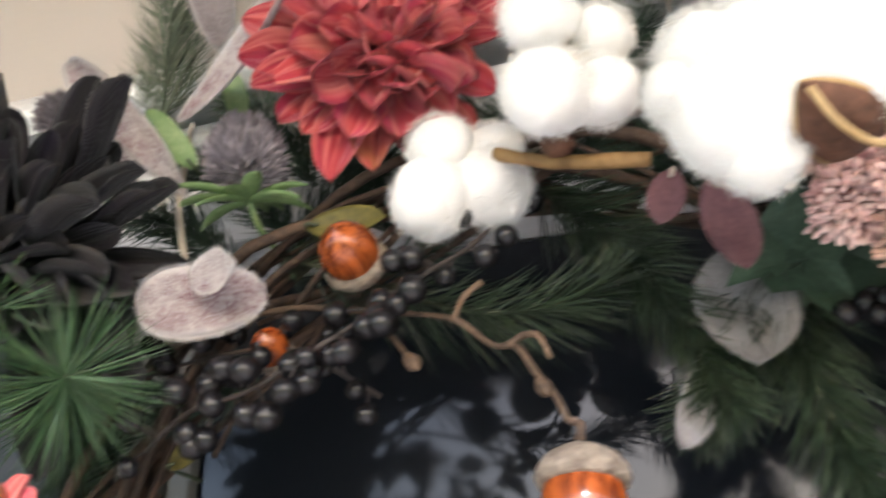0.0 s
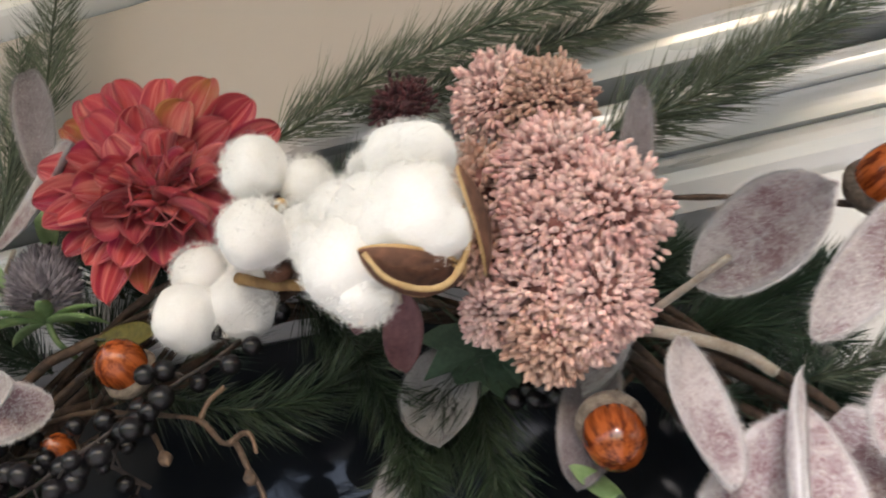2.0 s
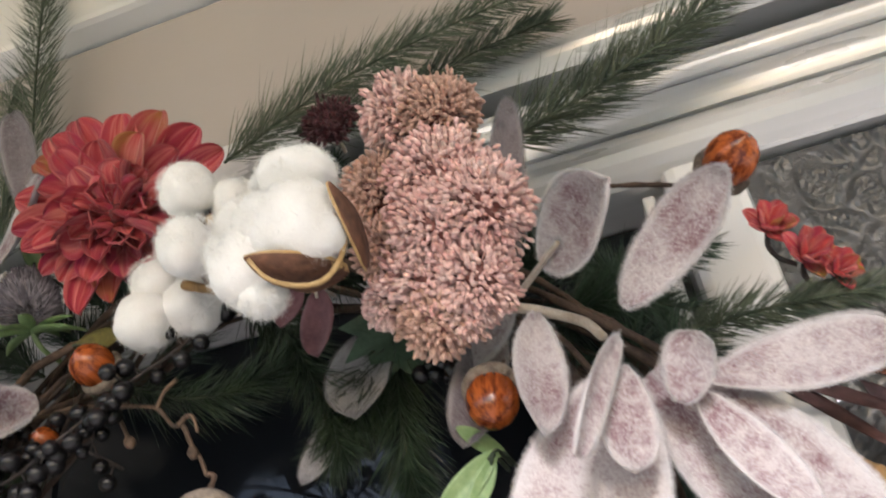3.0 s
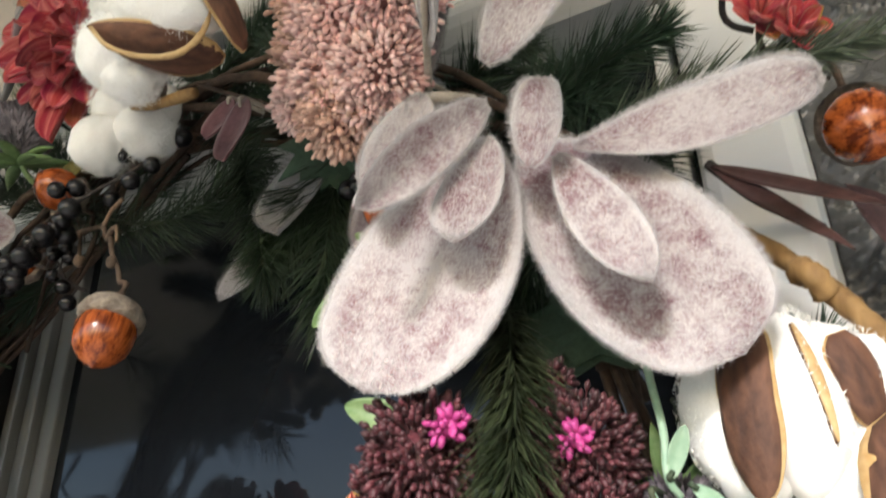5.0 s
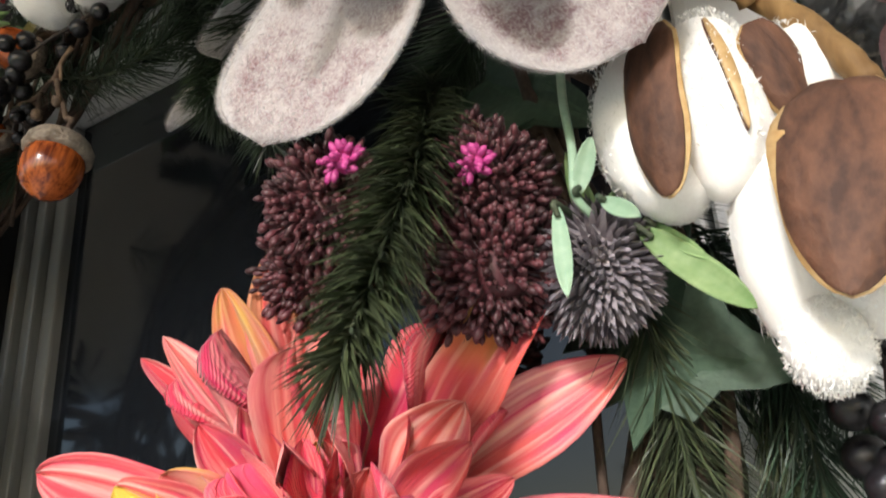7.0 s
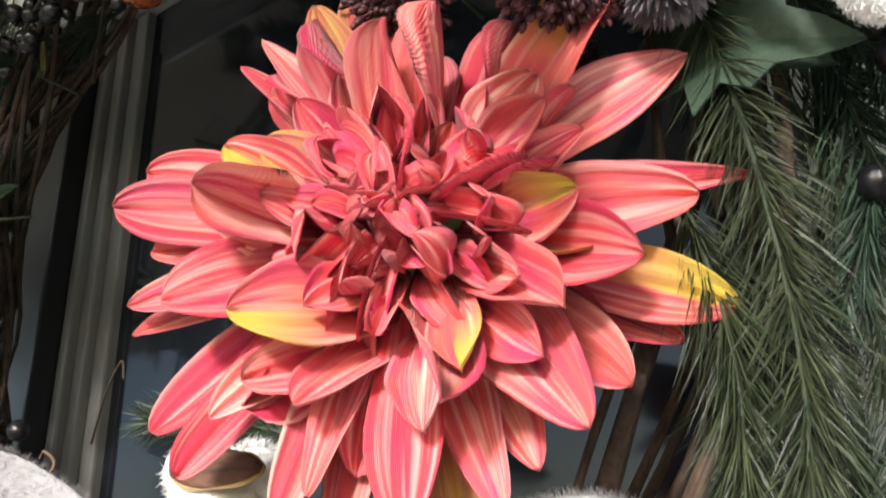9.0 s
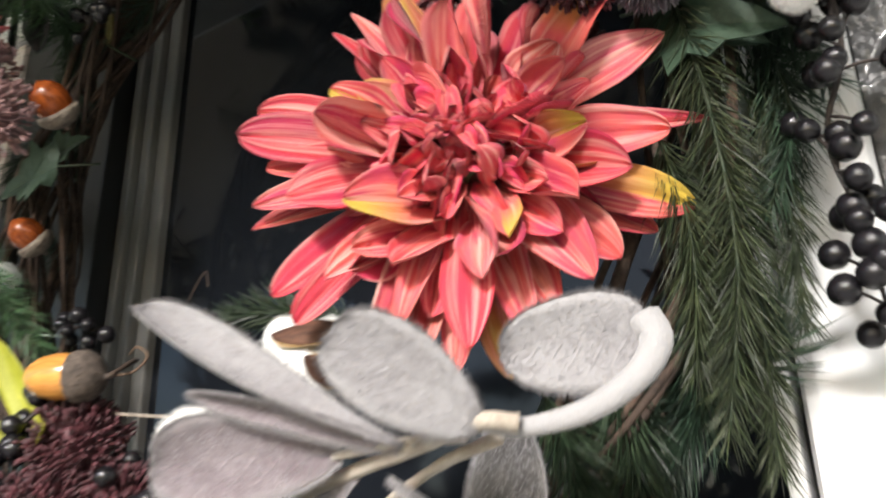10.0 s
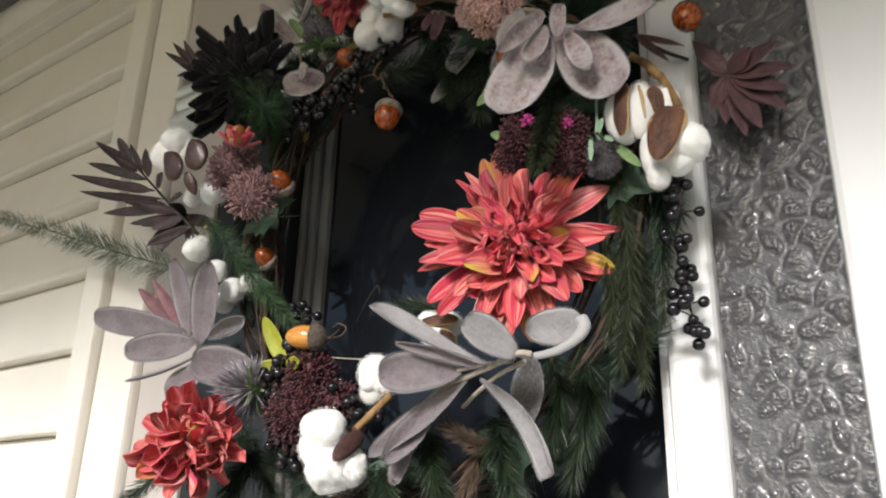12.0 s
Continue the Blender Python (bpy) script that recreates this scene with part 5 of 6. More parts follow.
cotton_boll((-0.035, 0.225, 1.525), (0.6, -0.9, 0.0), 0.032, [(-0.35, 0.45, 0.1, 0.58), (-0.1, -0.5, 0.1, 0.62), (0.35, -0.45, 0.0, 0.5), (-0.5, 0.0, 0.1, 0.45)],
    [((-0.016, 0.235, 1.540), (-0.018, 0.205, 1.514), 0.015, (0.8, -0.8, 0.2), -0.5, -0.2)], "white cotton boll with brown husk low on the wreath", 12, 1500, 0.005, pod_brown)
cotton_boll((0.048, 0.255, 1.624), (0.5, -1.0, -0.1), 0.020, [(0, -0.35, 0.2, 0.72), (-0.4, 0.3, 0, 0.55), (0.45, 0.25, 0, 0.5)], [((0.074, 0.245, 1.628), (0.042, 0.238, 1.630), 0.013, (0, -0.8, 0.5), -0.5, -0.2), ((0.071, 0.245, 1.607), (0.066, 0.232, 1.617), 0.010, (0, -1, 0), -0.5, -0.2)], "small white cotton boll under the large dahlia", 14, 900, 0.004)
cotton_boll((-0.027, 0.268, 1.591), (-0.2, -1.0, 0.1), 0.023, [(0, 0.2, 0.2, 0.75), (-0.3, -0.4, 0, 0.55), (0.4, -0.2, 0, 0.5)], [], "white cotton boll half hidden behind velvet leaves", 15, 900, 0.005)
cotton_boll((-0.268, 0.190, 1.849), (0.5, -1.0, -0.05), 0.029, [(-0.5, 0.0, 0.1, 0.55), (0.0, 0.45, 0.3, 0.58), (0.5, 0.1, 0.0, 0.55), (0.0, -0.4, 0.1, 0.5)],
    [((-0.235, 0.170, 1.806), (-0.254, 0.163, 1.838), 0.026, (0, -1, 0), -0.5, -0.2), ((-0.203, 0.170, 1.808), (-0.210, 0.163, 1.842), 0.026, (0.3, -1, 0), -0.5, -0.2), ((-0.218, 0.167, 1.807), (-0.212, 0.177, 1.784), 0.012, (0.3, -1, 0), -0.4, -0.2)], "open cotton boll at the wreath's edge, shade put into its husk colour", 16, 1200, 0.005, pod_brown)
cotton_cluster([((-0.260, 0.235, 1.819), 0.0150), ((-0.307, 0.245, 1.829), 0.0120), ((-0.295, 0.250, 1.764), 0.0150), ((-0.257, 0.250, 1.730), 0.0120)], (0.3, -1, 0), "white cotton tufts on the outer side of the wreath", 21, 500, False)
cotton_cluster([((-0.231, 0.255, 1.705), 0.0130), ((-0.250, 0.260, 1.696), 0.0110), ((-0.218, 0.265, 1.715), 0.0100)], (0.3, -1, 0), "small white cotton tufts above the velvet leaves", 25, 500, False)

# ---- sedum and allium heads ----
flower_head("sedum_head", (0.106, 0.250, 1.967), [
    ((0.097, 0.245, 2.034), 0.0209, 469, (-0.1, -0.8, -0.2), sedum_pink), ((0.118, 0.240, 2.023), 0.0191, 430, (0.3, -0.8, -0.1), sedum_tan), ((0.115, 0.230, 1.976), 0.0235, 587, (0.2, -0.9, -0.2), sedum_pink), ((0.131, 0.228, 1.955), 0.0218, 527, (0.5, -0.8, -0.2), sedum_pink), ((0.109, 0.228, 1.951), 0.0191, 430, (0.2, -0.9, -0.3), sedum_pink),
    ((0.079, 0.250, 1.994), 0.0191, 371, (-0.1, -0.9, -0.2), sedum_tan), ((0.080, 0.248, 1.959), 0.0157, 292, (0, -0.9, -0.3), sedum_tan), ((0.100, 0.240, 1.932), 0.0191, 430, (0.2, -0.9, -0.3), sedum_pink), ((0.121, 0.238, 1.926), 0.0183, 391, (0.5, -0.8, -0.3), sedum_pink),
    ((0.079, 0.246, 1.930), 0.0122, 214, (0, -0.9, -0.4), sedum_pink), ((0.100, 0.245, 1.914), 0.0157, 332, (0.1, -0.8, -0.6), sedum_tan), ((0.113, 0.243, 1.915), 0.0122, 214, (0.3, -0.8, -0.6), sedum_pink)],
    "dusty pink sedum flower head made of tiny buds", "sedum", "sedum heads of the wreath", 0.0024, sedum_shade_core)
flower_head("sedum_head", (-0.224, 0.250, 1.825), [
    ((-0.216, 0.225, 1.835), 0.028, 445, (0.4, -1, 0.1), sedum_mauve), ((-0.168, 0.215, 1.788), 0.025, 405, (0.5, -1, -0.1), sedum_mauve)], "mauve sedum flower head on the wreath", "sedum", "sedum heads of the wreath", 0.0026)
flower_head("allium_head", (0.133, 0.240, 1.774), [
    ((0.146, 0.225, 1.771), 0.0160, 560, (0.2, -1, -0.05), allium_mat), ((0.134, 0.235, 1.759), 0.0155, 500, (0.1, -1, -0.3), allium_mat), ((0.160, 0.214, 1.774), 0.0046, 26, (0.1, -1, 0.3), magenta_mat)],
    "burgundy allium flower head with a few magenta florets", "allium", "allium heads of the wreath", 0.0021)
flower_head("allium_head", (0.180, 0.250, 1.763), [
    ((0.184, 0.242, 1.769), 0.0155, 520, (0.3, -1, 0.0), allium_mat), ((0.182, 0.244, 1.749), 0.0175, 560, (0.3, -1, -0.2), allium_mat), ((0.188, 0.229, 1.770), 0.0040, 22, (0, -1, 0.3), magenta_mat), ((0.175, 0.250, 1.792), 0.0070, 68, (0, -1, 0.5), allium_mat)],
    "burgundy allium flower head beside a thistle", "allium", "allium heads of the wreath", 0.0021)
flower_head("allium_head", (0.155, 0.260, 1.738), [((0.160, 0.272, 1.734), 0.017, 570, (0.3, -1, -0.1), allium_mat)], "dark burgundy allium head behind the large dahlia", "allium", "allium heads of the wreath", 0.0021)
flower_head("allium_head", (-0.109, 0.260, 1.588), [((-0.101, 0.255, 1.600), 0.024, 640, (0.5, -1, 0.1), allium_mat), ((-0.104, 0.245, 1.562), 0.027, 760, (0.5, -1, 0), allium_mat), ((-0.068, 0.260, 1.571), 0.020, 285, (0.2, -1, 0), allium_mat)],
    "dark burgundy allium heads low on the wreath", "allium", "allium heads of the wreath", 0.0024)
flower_head("allium_head", (0.045, 0.280, 2.076), [((0.046, 0.275, 2.071), 0.016, 266, (0, -1, 0.3), allium_mat)], "deep burgundy flower tuft behind the cotton", "allium", "allium heads of the wreath", 0.0022)

# ---- velvet leaf sprays ----
spray = thing("velvet_leaf_spray", (0.169, 0.235, 1.874), "spray of frosted mauve-grey velvet leaves beside the sedum head", "leaf spray", "velvet leaf sprays")
V = velvet
piece("stem", tube("stem", [(0.124, 0.262, 1.921), (0.140, 0.245, 1.908), (0.161, 0.235, 1.892), (0.168, 0.225, 1.879)], 0.0026, 0.0020), stem_felt, spray)
leaf(spray, "leaf", (0.171, 0.225, 1.864), (0.136, 0.210, 1.787), 0.0519, V, (0.1, -1, -0.2), 0.5, 0.08, 0.55, 0.38)
leaf(spray, "leaf", (0.1745, 0.2190, 1.8745), (0.1525, 0.1800, 1.8245), 0.0170, V, (0.55, -0.55, -0.60), 0.3, 0.25, 0.5, 0.5)
leaf(spray, "leaf", (0.1721, 0.2220, 1.8651), (0.1677, 0.2050, 1.8224), 0.0190, V, (0.2, -1, -0.1), 0.3, 0.12, 0.5, 0.35)
leaf(spray, "leaf", (0.182, 0.230, 1.863), (0.233, 0.226, 1.784), 0.0470, V, (0.2, -1, -0.1), 0.4, 0.06, 0.5, 0.33)
leaf(spray, "leaf", (0.195, 0.218, 1.848), (0.218, 0.208, 1.799), 0.0172, V, (0.3, -1, -0.2), 0.5, 0.2, 0.6, 0.5)
leaf(spray, "leaf", (0.198, 0.225, 1.854), (0.2660, 0.2280, 1.8535), 0.0260, V, (0.1, -1, 0.2), 0.35, 0.15, 0.75, 0.4)
leaf(spray, "leaf", (0.1884, 0.2128, 1.8430), (0.2000, 0.2030, 1.8630), 0.0185, V, (-0.35, -0.95, -0.25), 0.4, 0.25, 0.45, 0.3)
piece("stalk", tube("stalk", [(0.1310, 0.2580, 1.9220), (0.1336, 0.2555, 1.9200), (0.1614, 0.2026, 1.9112)], 0.0020, 0.0013), stem_felt, spray)
leaf(spray, "leaf", (0.1518, 0.2209, 1.9142), (0.1850, 0.1590, 1.9040), 0.0290, V, (-0.72, -0.58, -0.38), 0.25, 0.25, 0.55, 0.45)
leaf(spray, "leaf", (0.1786, 0.2079, 1.8809), (0.2255, 0.1850, 1.9128), 0.0225, V, (-0.10, -0.80, -0.60), 0.4, 0.22, 0.65, 0.6, ruffle=0.06)
leaf(spray, "leaf", (0.119, 0.280, 1.928), (0.097, 0.265, 1.863), 0.0240, velvet_mauve, (0.3, -1, 0.1), 0.3, 0.2, 0.6, 0.5)
leaf(spray, "leaf", (0.144, 0.232, 1.900), (0.142, 0.203, 1.840), 0.0207, V, (0.5, -1, 0.1), 0.5, 0.3, 0.6, 0.6)
leaf(spray, "leaf", (0.131, 0.270, 1.929), (0.098, 0.275, 1.905), 0.0219, V, (0, -1, -0.2), 0.2, 0.1)

spray = thing("velvet_leaf_spray", (0.076, 0.235, 1.577), "spray of pale grey velvet leaves curling below the large dahlia", "leaf spray", "velvet leaf sprays")
V = velvet_grey
piece("stem", tube("stem", [(0.175, 0.190, 1.576), (0.165, 0.187, 1.577), (0.132, 0.206, 1.575), (0.095, 0.220, 1.571), (0.054, 0.236, 1.563), (0.009, 0.250, 1.538)], 0.0024, 0.0022, knots=0.1), stem_felt, spray)
piece("side_stem", tube("side_stem", [(0.162, 0.203, 1.575), (0.138, 0.212, 1.571), (0.109, 0.226, 1.563), (0.077, 0.250, 1.556)], 0.0019, 0.0016, knots=0.1), stem_felt, spray)
piece("side_stem", tube("side_stem", [(0.152, 0.202, 1.576), (0.128, 0.205, 1.577), (0.099, 0.210, 1.576)], 0.0017, 0.0014, knots=0.1), stem_felt, spray)
leaf(spray, "leaf", (0.131, 0.202, 1.576), (0.034, 0.180, 1.629), 0.0195, V, (0.15, -0.55, 0.8), 0.35, 0.45, 1.05, 0.50, ruffle=0.05)
leaf(spray, "leaf", (0.130, 0.206, 1.574), (0.057, 0.186, 1.598), 0.0112, velvet_mauve, (-0.2, -0.7, -0.5), 0.3, 0.4, 0.8, 0.7, ruffle=0.05)
leaf(spray, "leaf", (0.166, 0.186, 1.575), (0.139, 0.160, 1.599), 0.0237, V, (-0.05, -1, 0.3), -0.25, 0.18, 0.55, 0.34, ruffle=0.05)
piece("curled_leaf_neck", tube("curled_leaf_neck", [(0.1628, 0.1900, 1.5773), (0.1738, 0.1940, 1.5755), (0.1895, 0.2000, 1.5789), (0.2006, 0.2080, 1.5878), (0.2044, 0.2130, 1.5971), (0.2015, 0.2140, 1.6033)], 0.0018, 0.0052, 9, 6), velvet_grey, spray)
leaf(spray, "leaf", (0.2038, 0.2140, 1.5983), (0.1664, 0.1980, 1.5970), 0.0265, V, (0.15, -0.92, -0.25), -0.35, 0.12, 0.36, 0.50, ruffle=0.03)
leaf(spray, "leaf", (0.102, 0.210, 1.576), (0.038, 0.190, 1.577), 0.0305, velvet_mauve, (-0.1, -1, -0.25), 0.35, 0.22, 0.7, 0.42, ruffle=0.06)
leaf(spray, "leaf", (0.102, 0.218, 1.569), (0.006, 0.222, 1.518), 0.0198, velvet_mauve, (0.3, -1, 0.2), 0.3, 0.35, 0.9, 0.6, ruffle=0.08)
leaf(spray, "leaf", (0.075, 0.226, 1.563), (0.025, 0.218, 1.512), 0.0205, velvet_mauve, (0.4, -1, -0.2), 0.4, 0.35, 0.8, 0.5, ruffle=0.08)
leaf(spray, "leaf", (0.043, 0.232, 1.554), (0.020, 0.235, 1.496), 0.0163, velvet_mauve, (0.3, -1, -0.2), 0.4, 0.2, 0.7, 0.5)
leaf(spray, "leaf", (0.119, 0.212, 1.568), (0.186, 0.196, 1.497), 0.0235, velvet_grey, (-0.55, -0.9, -0.30), 0.8, 0.25, 0.75, 0.20, ruffle=0.04)
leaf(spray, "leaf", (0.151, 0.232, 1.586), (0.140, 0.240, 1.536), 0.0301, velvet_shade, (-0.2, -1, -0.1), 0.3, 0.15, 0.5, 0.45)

spray = thing("velvet_leaf_spray", (-0.257, 0.240, 1.639), "spray of mauve-grey velvet leaves on the outer side of the wreath", "leaf spray", "velvet leaf sprays")
V = velvet_mauve
piece("stem", tube("stem", [(-0.286, 0.235, 1.673), (-0.259, 0.240, 1.649), (-0.222, 0.250, 1.625), (-0.199, 0.270, 1.612)], 0.0020, 0.0018), stem_felt, spray)
leaf(spray, "leaf", (-0.270, 0.235, 1.652), (-0.286, 0.215, 1.740), 0.0319, V, (-0.1, -1, 0), 0.4, 0.15, 0.6, 0.45)
leaf(spray, "leaf", (-0.250, 0.235, 1.643), (-0.225, 0.215, 1.726), 0.0308, V, (0.5, -1, 0), 0.4, 0.2, 0.6, 0.5)
leaf(spray, "leaf", (-0.274, 0.235, 1.659), (-0.407, 0.205, 1.689), 0.0303, V, (0, -1, -0.3), 0.3, 0.12, 0.7, 0.42)
leaf(spray, "leaf", (-0.257, 0.235, 1.647), (-0.335, 0.205, 1.640), 0.0290, V, (0, -1, -0.3), 0.3, 0.12, 0.6, 0.42)
leaf(spray, "leaf", (-0.261, 0.240, 1.633), (-0.332, 0.210, 1.608), 0.0155, V, (0, -0.6, 1), 0.4, 0.2, 0.6, 0.6)
leaf(spray, "leaf", (-0.165, 0.240, 1.609), (-0.219, 0.205, 1.616), 0.0389, V, (0, -1, -0.1), 0.4, 0.12, 0.55, 0.4)
leaf(spray, "leaf", (-0.230, 0.230, 1.646), (-0.147, 0.205, 1.651), 0.0169, V, (0, -0.7, -0.8), 0.4, 0.2, 0.6, 0.5)
leaf(spray, "leaf", (-0.251, 0.245, 1.621), (-0.295, 0.235, 1.596), 0.0269, V, (0, -1, -0.2), 0.3, 0.15, 0.6, 0.5)
leaf(spray, "leaf", (-0.290, 0.240, 1.662), (-0.368, 0.230, 1.723), 0.0165, velvet_plum, (0, -1, 0.2), 0.3, 0.2, 0.6, 0.7)
leaf(spray, "leaf", (-0.285, 0.240, 1.661), (-0.343, 0.230, 1.729), 0.0151, velvet_plum, (0, -1, 0.2), 0.3, 0.2, 0.6, 0.7)

spray = thing("velvet_leaf_spray", (-0.175, 0.270, 1.999), "pale frosted velvet leaves beside a thistle", "leaf spray", "velvet leaf sprays")
piece("stem", tube("stem", [(-0.161, 0.260, 1.953), (-0.168, 0.262, 1.976), (-0.172, 0.265, 1.996), (-0.180, 0.280, 2.044)], 0.0016, 0.0014), stem_felt, spray)
V = velvet
leaf(spray, "leaf", (-0.1668, 0.2620, 1.9913), (-0.2134, 0.2320, 2.0519), 0.0190, V, (-0.3, -1, -0.1), 0.4, 0.3, 0.8, 0.5)
leaf(spray, "leaf", (-0.1759, 0.2620, 2.0321), (-0.1090, 0.2250, 2.0566), 0.0210, V, (-0.55, -0.8, -0.1), 0.5, 0.3, 0.6, 0.5)
leaf(spray, "leaf", (-0.1644, 0.2750, 2.0820), (-0.1869, 0.2700, 2.1696), 0.0250, velvet_mauve, (0.1, -1, -0.2), 0.3, 0.2)
leaf(spray, "leaf", (-0.127, 0.262, 1.939), (-0.169, 0.242, 1.931), 0.0275, V, (0.1, -1, -0.5), 0.3, 0.1, 0.5, 0.4)
leaf(spray, "leaf", (-0.150, 0.245, 1.940), (-0.127, 0.235, 1.939), 0.0155, V, (0.1, -1, -0.3), 0.5, 0.2, 0.4, 0.35)
leaf(spray, "leaf", (-0.207, 0.265, 2.027), (-0.187, 0.260, 1.983), 0.0098, V, (-0.3, -1, 0), 0.3, 0.2)

for base_at, tip_at, w, mt, nm, lab in (
        ((0.048, 0.290, 1.942), (0.045, 0.275, 1.892), 0.0344, velvet_grey, (0, -1, -0.3), "pale grey velvet leaf hanging over the door pane"),
        ((0.040, 0.290, 1.909), (0.016, 0.275, 1.867), 0.0142, velvet_grey, (0.2, -1, -0.2), "narrow pale grey velvet leaf hanging over the door pane"),
        ((0.041, 0.250, 1.951), (0.043, 0.240, 1.911), 0.0172, velvet_plum, (0, -1, -0.2), "small plum-brown leaf under the cotton boll"),
        ((0.029, 0.255, 1.959), (0.021, 0.250, 1.936), 0.0134, velvet_plum, (0, -1, -0.2), "small plum-brown leaf under the cotton boll"),
        ((0.133, 0.255, 1.928), (0.154, 0.220, 2.003), 0.0184, velvet_mauve, (0.75, -1, 0.1), "plum-edged leaf standing beside the sedum")):
    t = thing("single_leaf", base_at, lab, "leaf", "single leaves of the wreath")
    leaf(t, "leaf_blade", base_at, tip_at, w, mt, nm, 0.4, 0.18, 0.55, 0.5)
    piece("stalk", tube("stalk", [Vector(base_at) + Vector((0, 0.022, 0.006)), base_at, Vector(base_at).lerp(Vector(tip_at), 0.15)], 0.0012, 0.0008), stem_felt, t)

# ---- acorns ----
acorn((0.114, 0.262, 1.880), (0.05, -0.55, -0.85), 0.0120, 0.0250, (0.127, 0.290, 1.911))
acorn((0.241, 0.262, 1.962), (0.45, -0.9, 0.0), 0.0121, 0.0267, (0.161, 0.280, 1.986), cap=cap_dark)
acorn((0.275, 0.279, 1.867), (0.05, -0.7, -0.55), 0.0120, 0.0221, (0.269, 0.300, 1.924), cap=cap_dark)
acorn((-0.093, 0.262, 1.950), (-0.1, -0.95, 0.25), 0.0116, 0.0221, (-0.102, 0.290, 1.945))
acorn((-0.0150, 0.2440, 1.8480), (-0.03, -0.2, -0.98), 0.0126, 0.0255, (-0.0170, 0.2480, 1.8725), label="varnished brown acorn hanging from a curly twig over the pane")
acorn((-0.166, 0.250, 1.814), (0.1, -0.7, 0.5), 0.0122, 0.0244)
acorn((-0.195, 0.265, 1.738), (-0.1, -0.7, 0.5), 0.0104, 0.0207)
acorn((-0.096, 0.240, 1.633), (-0.92, -0.4, 0.05), 0.0117, 0.0330, (-0.084, 0.270, 1.645), acorn_gold, cap_dark, "golden acorn lying on its side low on the wreath")
acorn((-0.130, 0.275, 1.921), (0.1, -0.9, 0.3), 0.0077, 0.0154)

# ---- curly twig with its buds ----
twig = thing("curly_twig", (-0.095, 0.280, 1.935), "thin curly brown twig with buds over the door pane", "twig")
piece("stem", tube("stem", [(-0.159, 0.290, 1.943), (-0.126, 0.285, 1.942), (-0.099, 0.280, 1.935), (-0.075, 0.270, 1.926), (-0.054, 0.262, 1.917), (-0.040, 0.255, 1.903), (-0.031, 0.250, 1.899), (-0.025, 0.248, 1.888), (-0.020, 0.248, 1.880), (-0.017, 0.248, 1.872)], 0.0014, 0.0010, 7, 6, 0.2, 2), twig_brown, twig)
piece("side_twig", tube("side_twig", [(-0.054, 0.262, 1.917), (-0.050, 0.262, 1.925), (-0.043, 0.262, 1.930)], 0.0012, 0.0012, 6, 5, 0.2), twig_brown, twig)
piece("tendril", tube("tendril", [(-0.033, 0.250, 1.900), (-0.028, 0.248, 1.902), (-0.023, 0.246, 1.900), (-0.020, 0.245, 1.892)], 0.0016, 0.0006, 6, 6, 0.2), twig_brown, twig)
piece("side_twig", tube("side_twig", [(-0.088, 0.275, 1.929), (-0.080, 0.270, 1.918), (-0.071, 0.265, 1.905)], 0.0011, 0.0011, 6, 5, 0.2), twig_brown, twig)
piece("bud", lathe("bud", [(0.0010, -0.004), (0.0026, -0.001), (0.0030, 0.002), (0.0016, 0.0045), (0.0004, 0.006)], 10, 0.08), twig_brown, twig, aim((-0.071, 0.265, 1.905), (0.5, -0.3, -0.7)))
piece("bud", lathe("bud", [(0.0012, -0.003), (0.0026, 0.0), (0.0022, 0.003), (0.0006, 0.0045)], 10, 0.08), twig_brown, twig, aim((-0.0235, 0.247, 1.884), (0.4, -0.3, -0.8)))

# ---- berries ----
berries([(-0.176, 0.270, 1.885), (-0.156, 0.262, 1.895), (-0.128, 0.255, 1.898), (-0.101, 0.250, 1.908), (-0.082, 0.250, 1.918)], 25, 0.0050, 0.013, 3)
berries([(-0.033, 0.275, 1.966), (-0.045, 0.265, 1.948), (-0.060, 0.255, 1.934), (-0.075, 0.255, 1.927), (-0.088, 0.260, 1.923)], 15, 0.0050, 0.012, 4)
berries([(0.258, 0.265, 1.731), (0.259, 0.275, 1.701), (0.248, 0.286, 1.675), (0.253, 0.290, 1.643), (0.254, 0.294, 1.617), (0.257, 0.297, 1.596)], 36, 0.0050, 0.015, 5, "hanging sprig of glossy black berries beside the door post")
berries([(-0.123, 0.250, 1.626), (-0.141, 0.240, 1.604), (-0.130, 0.240, 1.581)], 16, 0.0056, 0.012, 6)
berries([(-0.076, 0.260, 1.585), (-0.049, 0.255, 1.561), (-0.026, 0.260, 1.556)], 14, 0.0054, 0.014, 7)
berries([(-0.126, 0.280, 1.667), (-0.133, 0.270, 1.672), (-0.149, 0.270, 1.668)], 8, 0.0045, 0.010, 8)
berries([(0.085, 0.285, 1.906), (0.092, 0.280, 1.908), (0.095, 0.280, 1.897)], 7, 0.0045, 0.010, 9)
berries([(-0.129, 0.270, 1.516), (-0.142, 0.265, 1.532), (-0.151, 0.265, 1.543)], 10, 0.0054, 0.012, 10)
berries([(-0.089, 0.285, 1.900), (-0.123, 0.275, 1.920), (-0.167, 0.275, 1.920), (-0.190, 0.280, 1.918)], 24, 0.0045, 0.014, 12)

# ---- thistles ----
thistle((-0.138, 0.258, 1.999), (0.0, -0.28, 0.96), 0.0150, 0.0200, 640, "violet-grey spiky thistle on a ruff of green bracts", 14, 5, 0.030, 0.0072, 0.9)
thistle((0.2045, 0.256, 1.7465), (0.10, -0.62, -0.75), 0.0140, 0.0185, 640, "grey-violet spiky thistle with pale green bracts", 8, 6, 0.022, 0.0068)
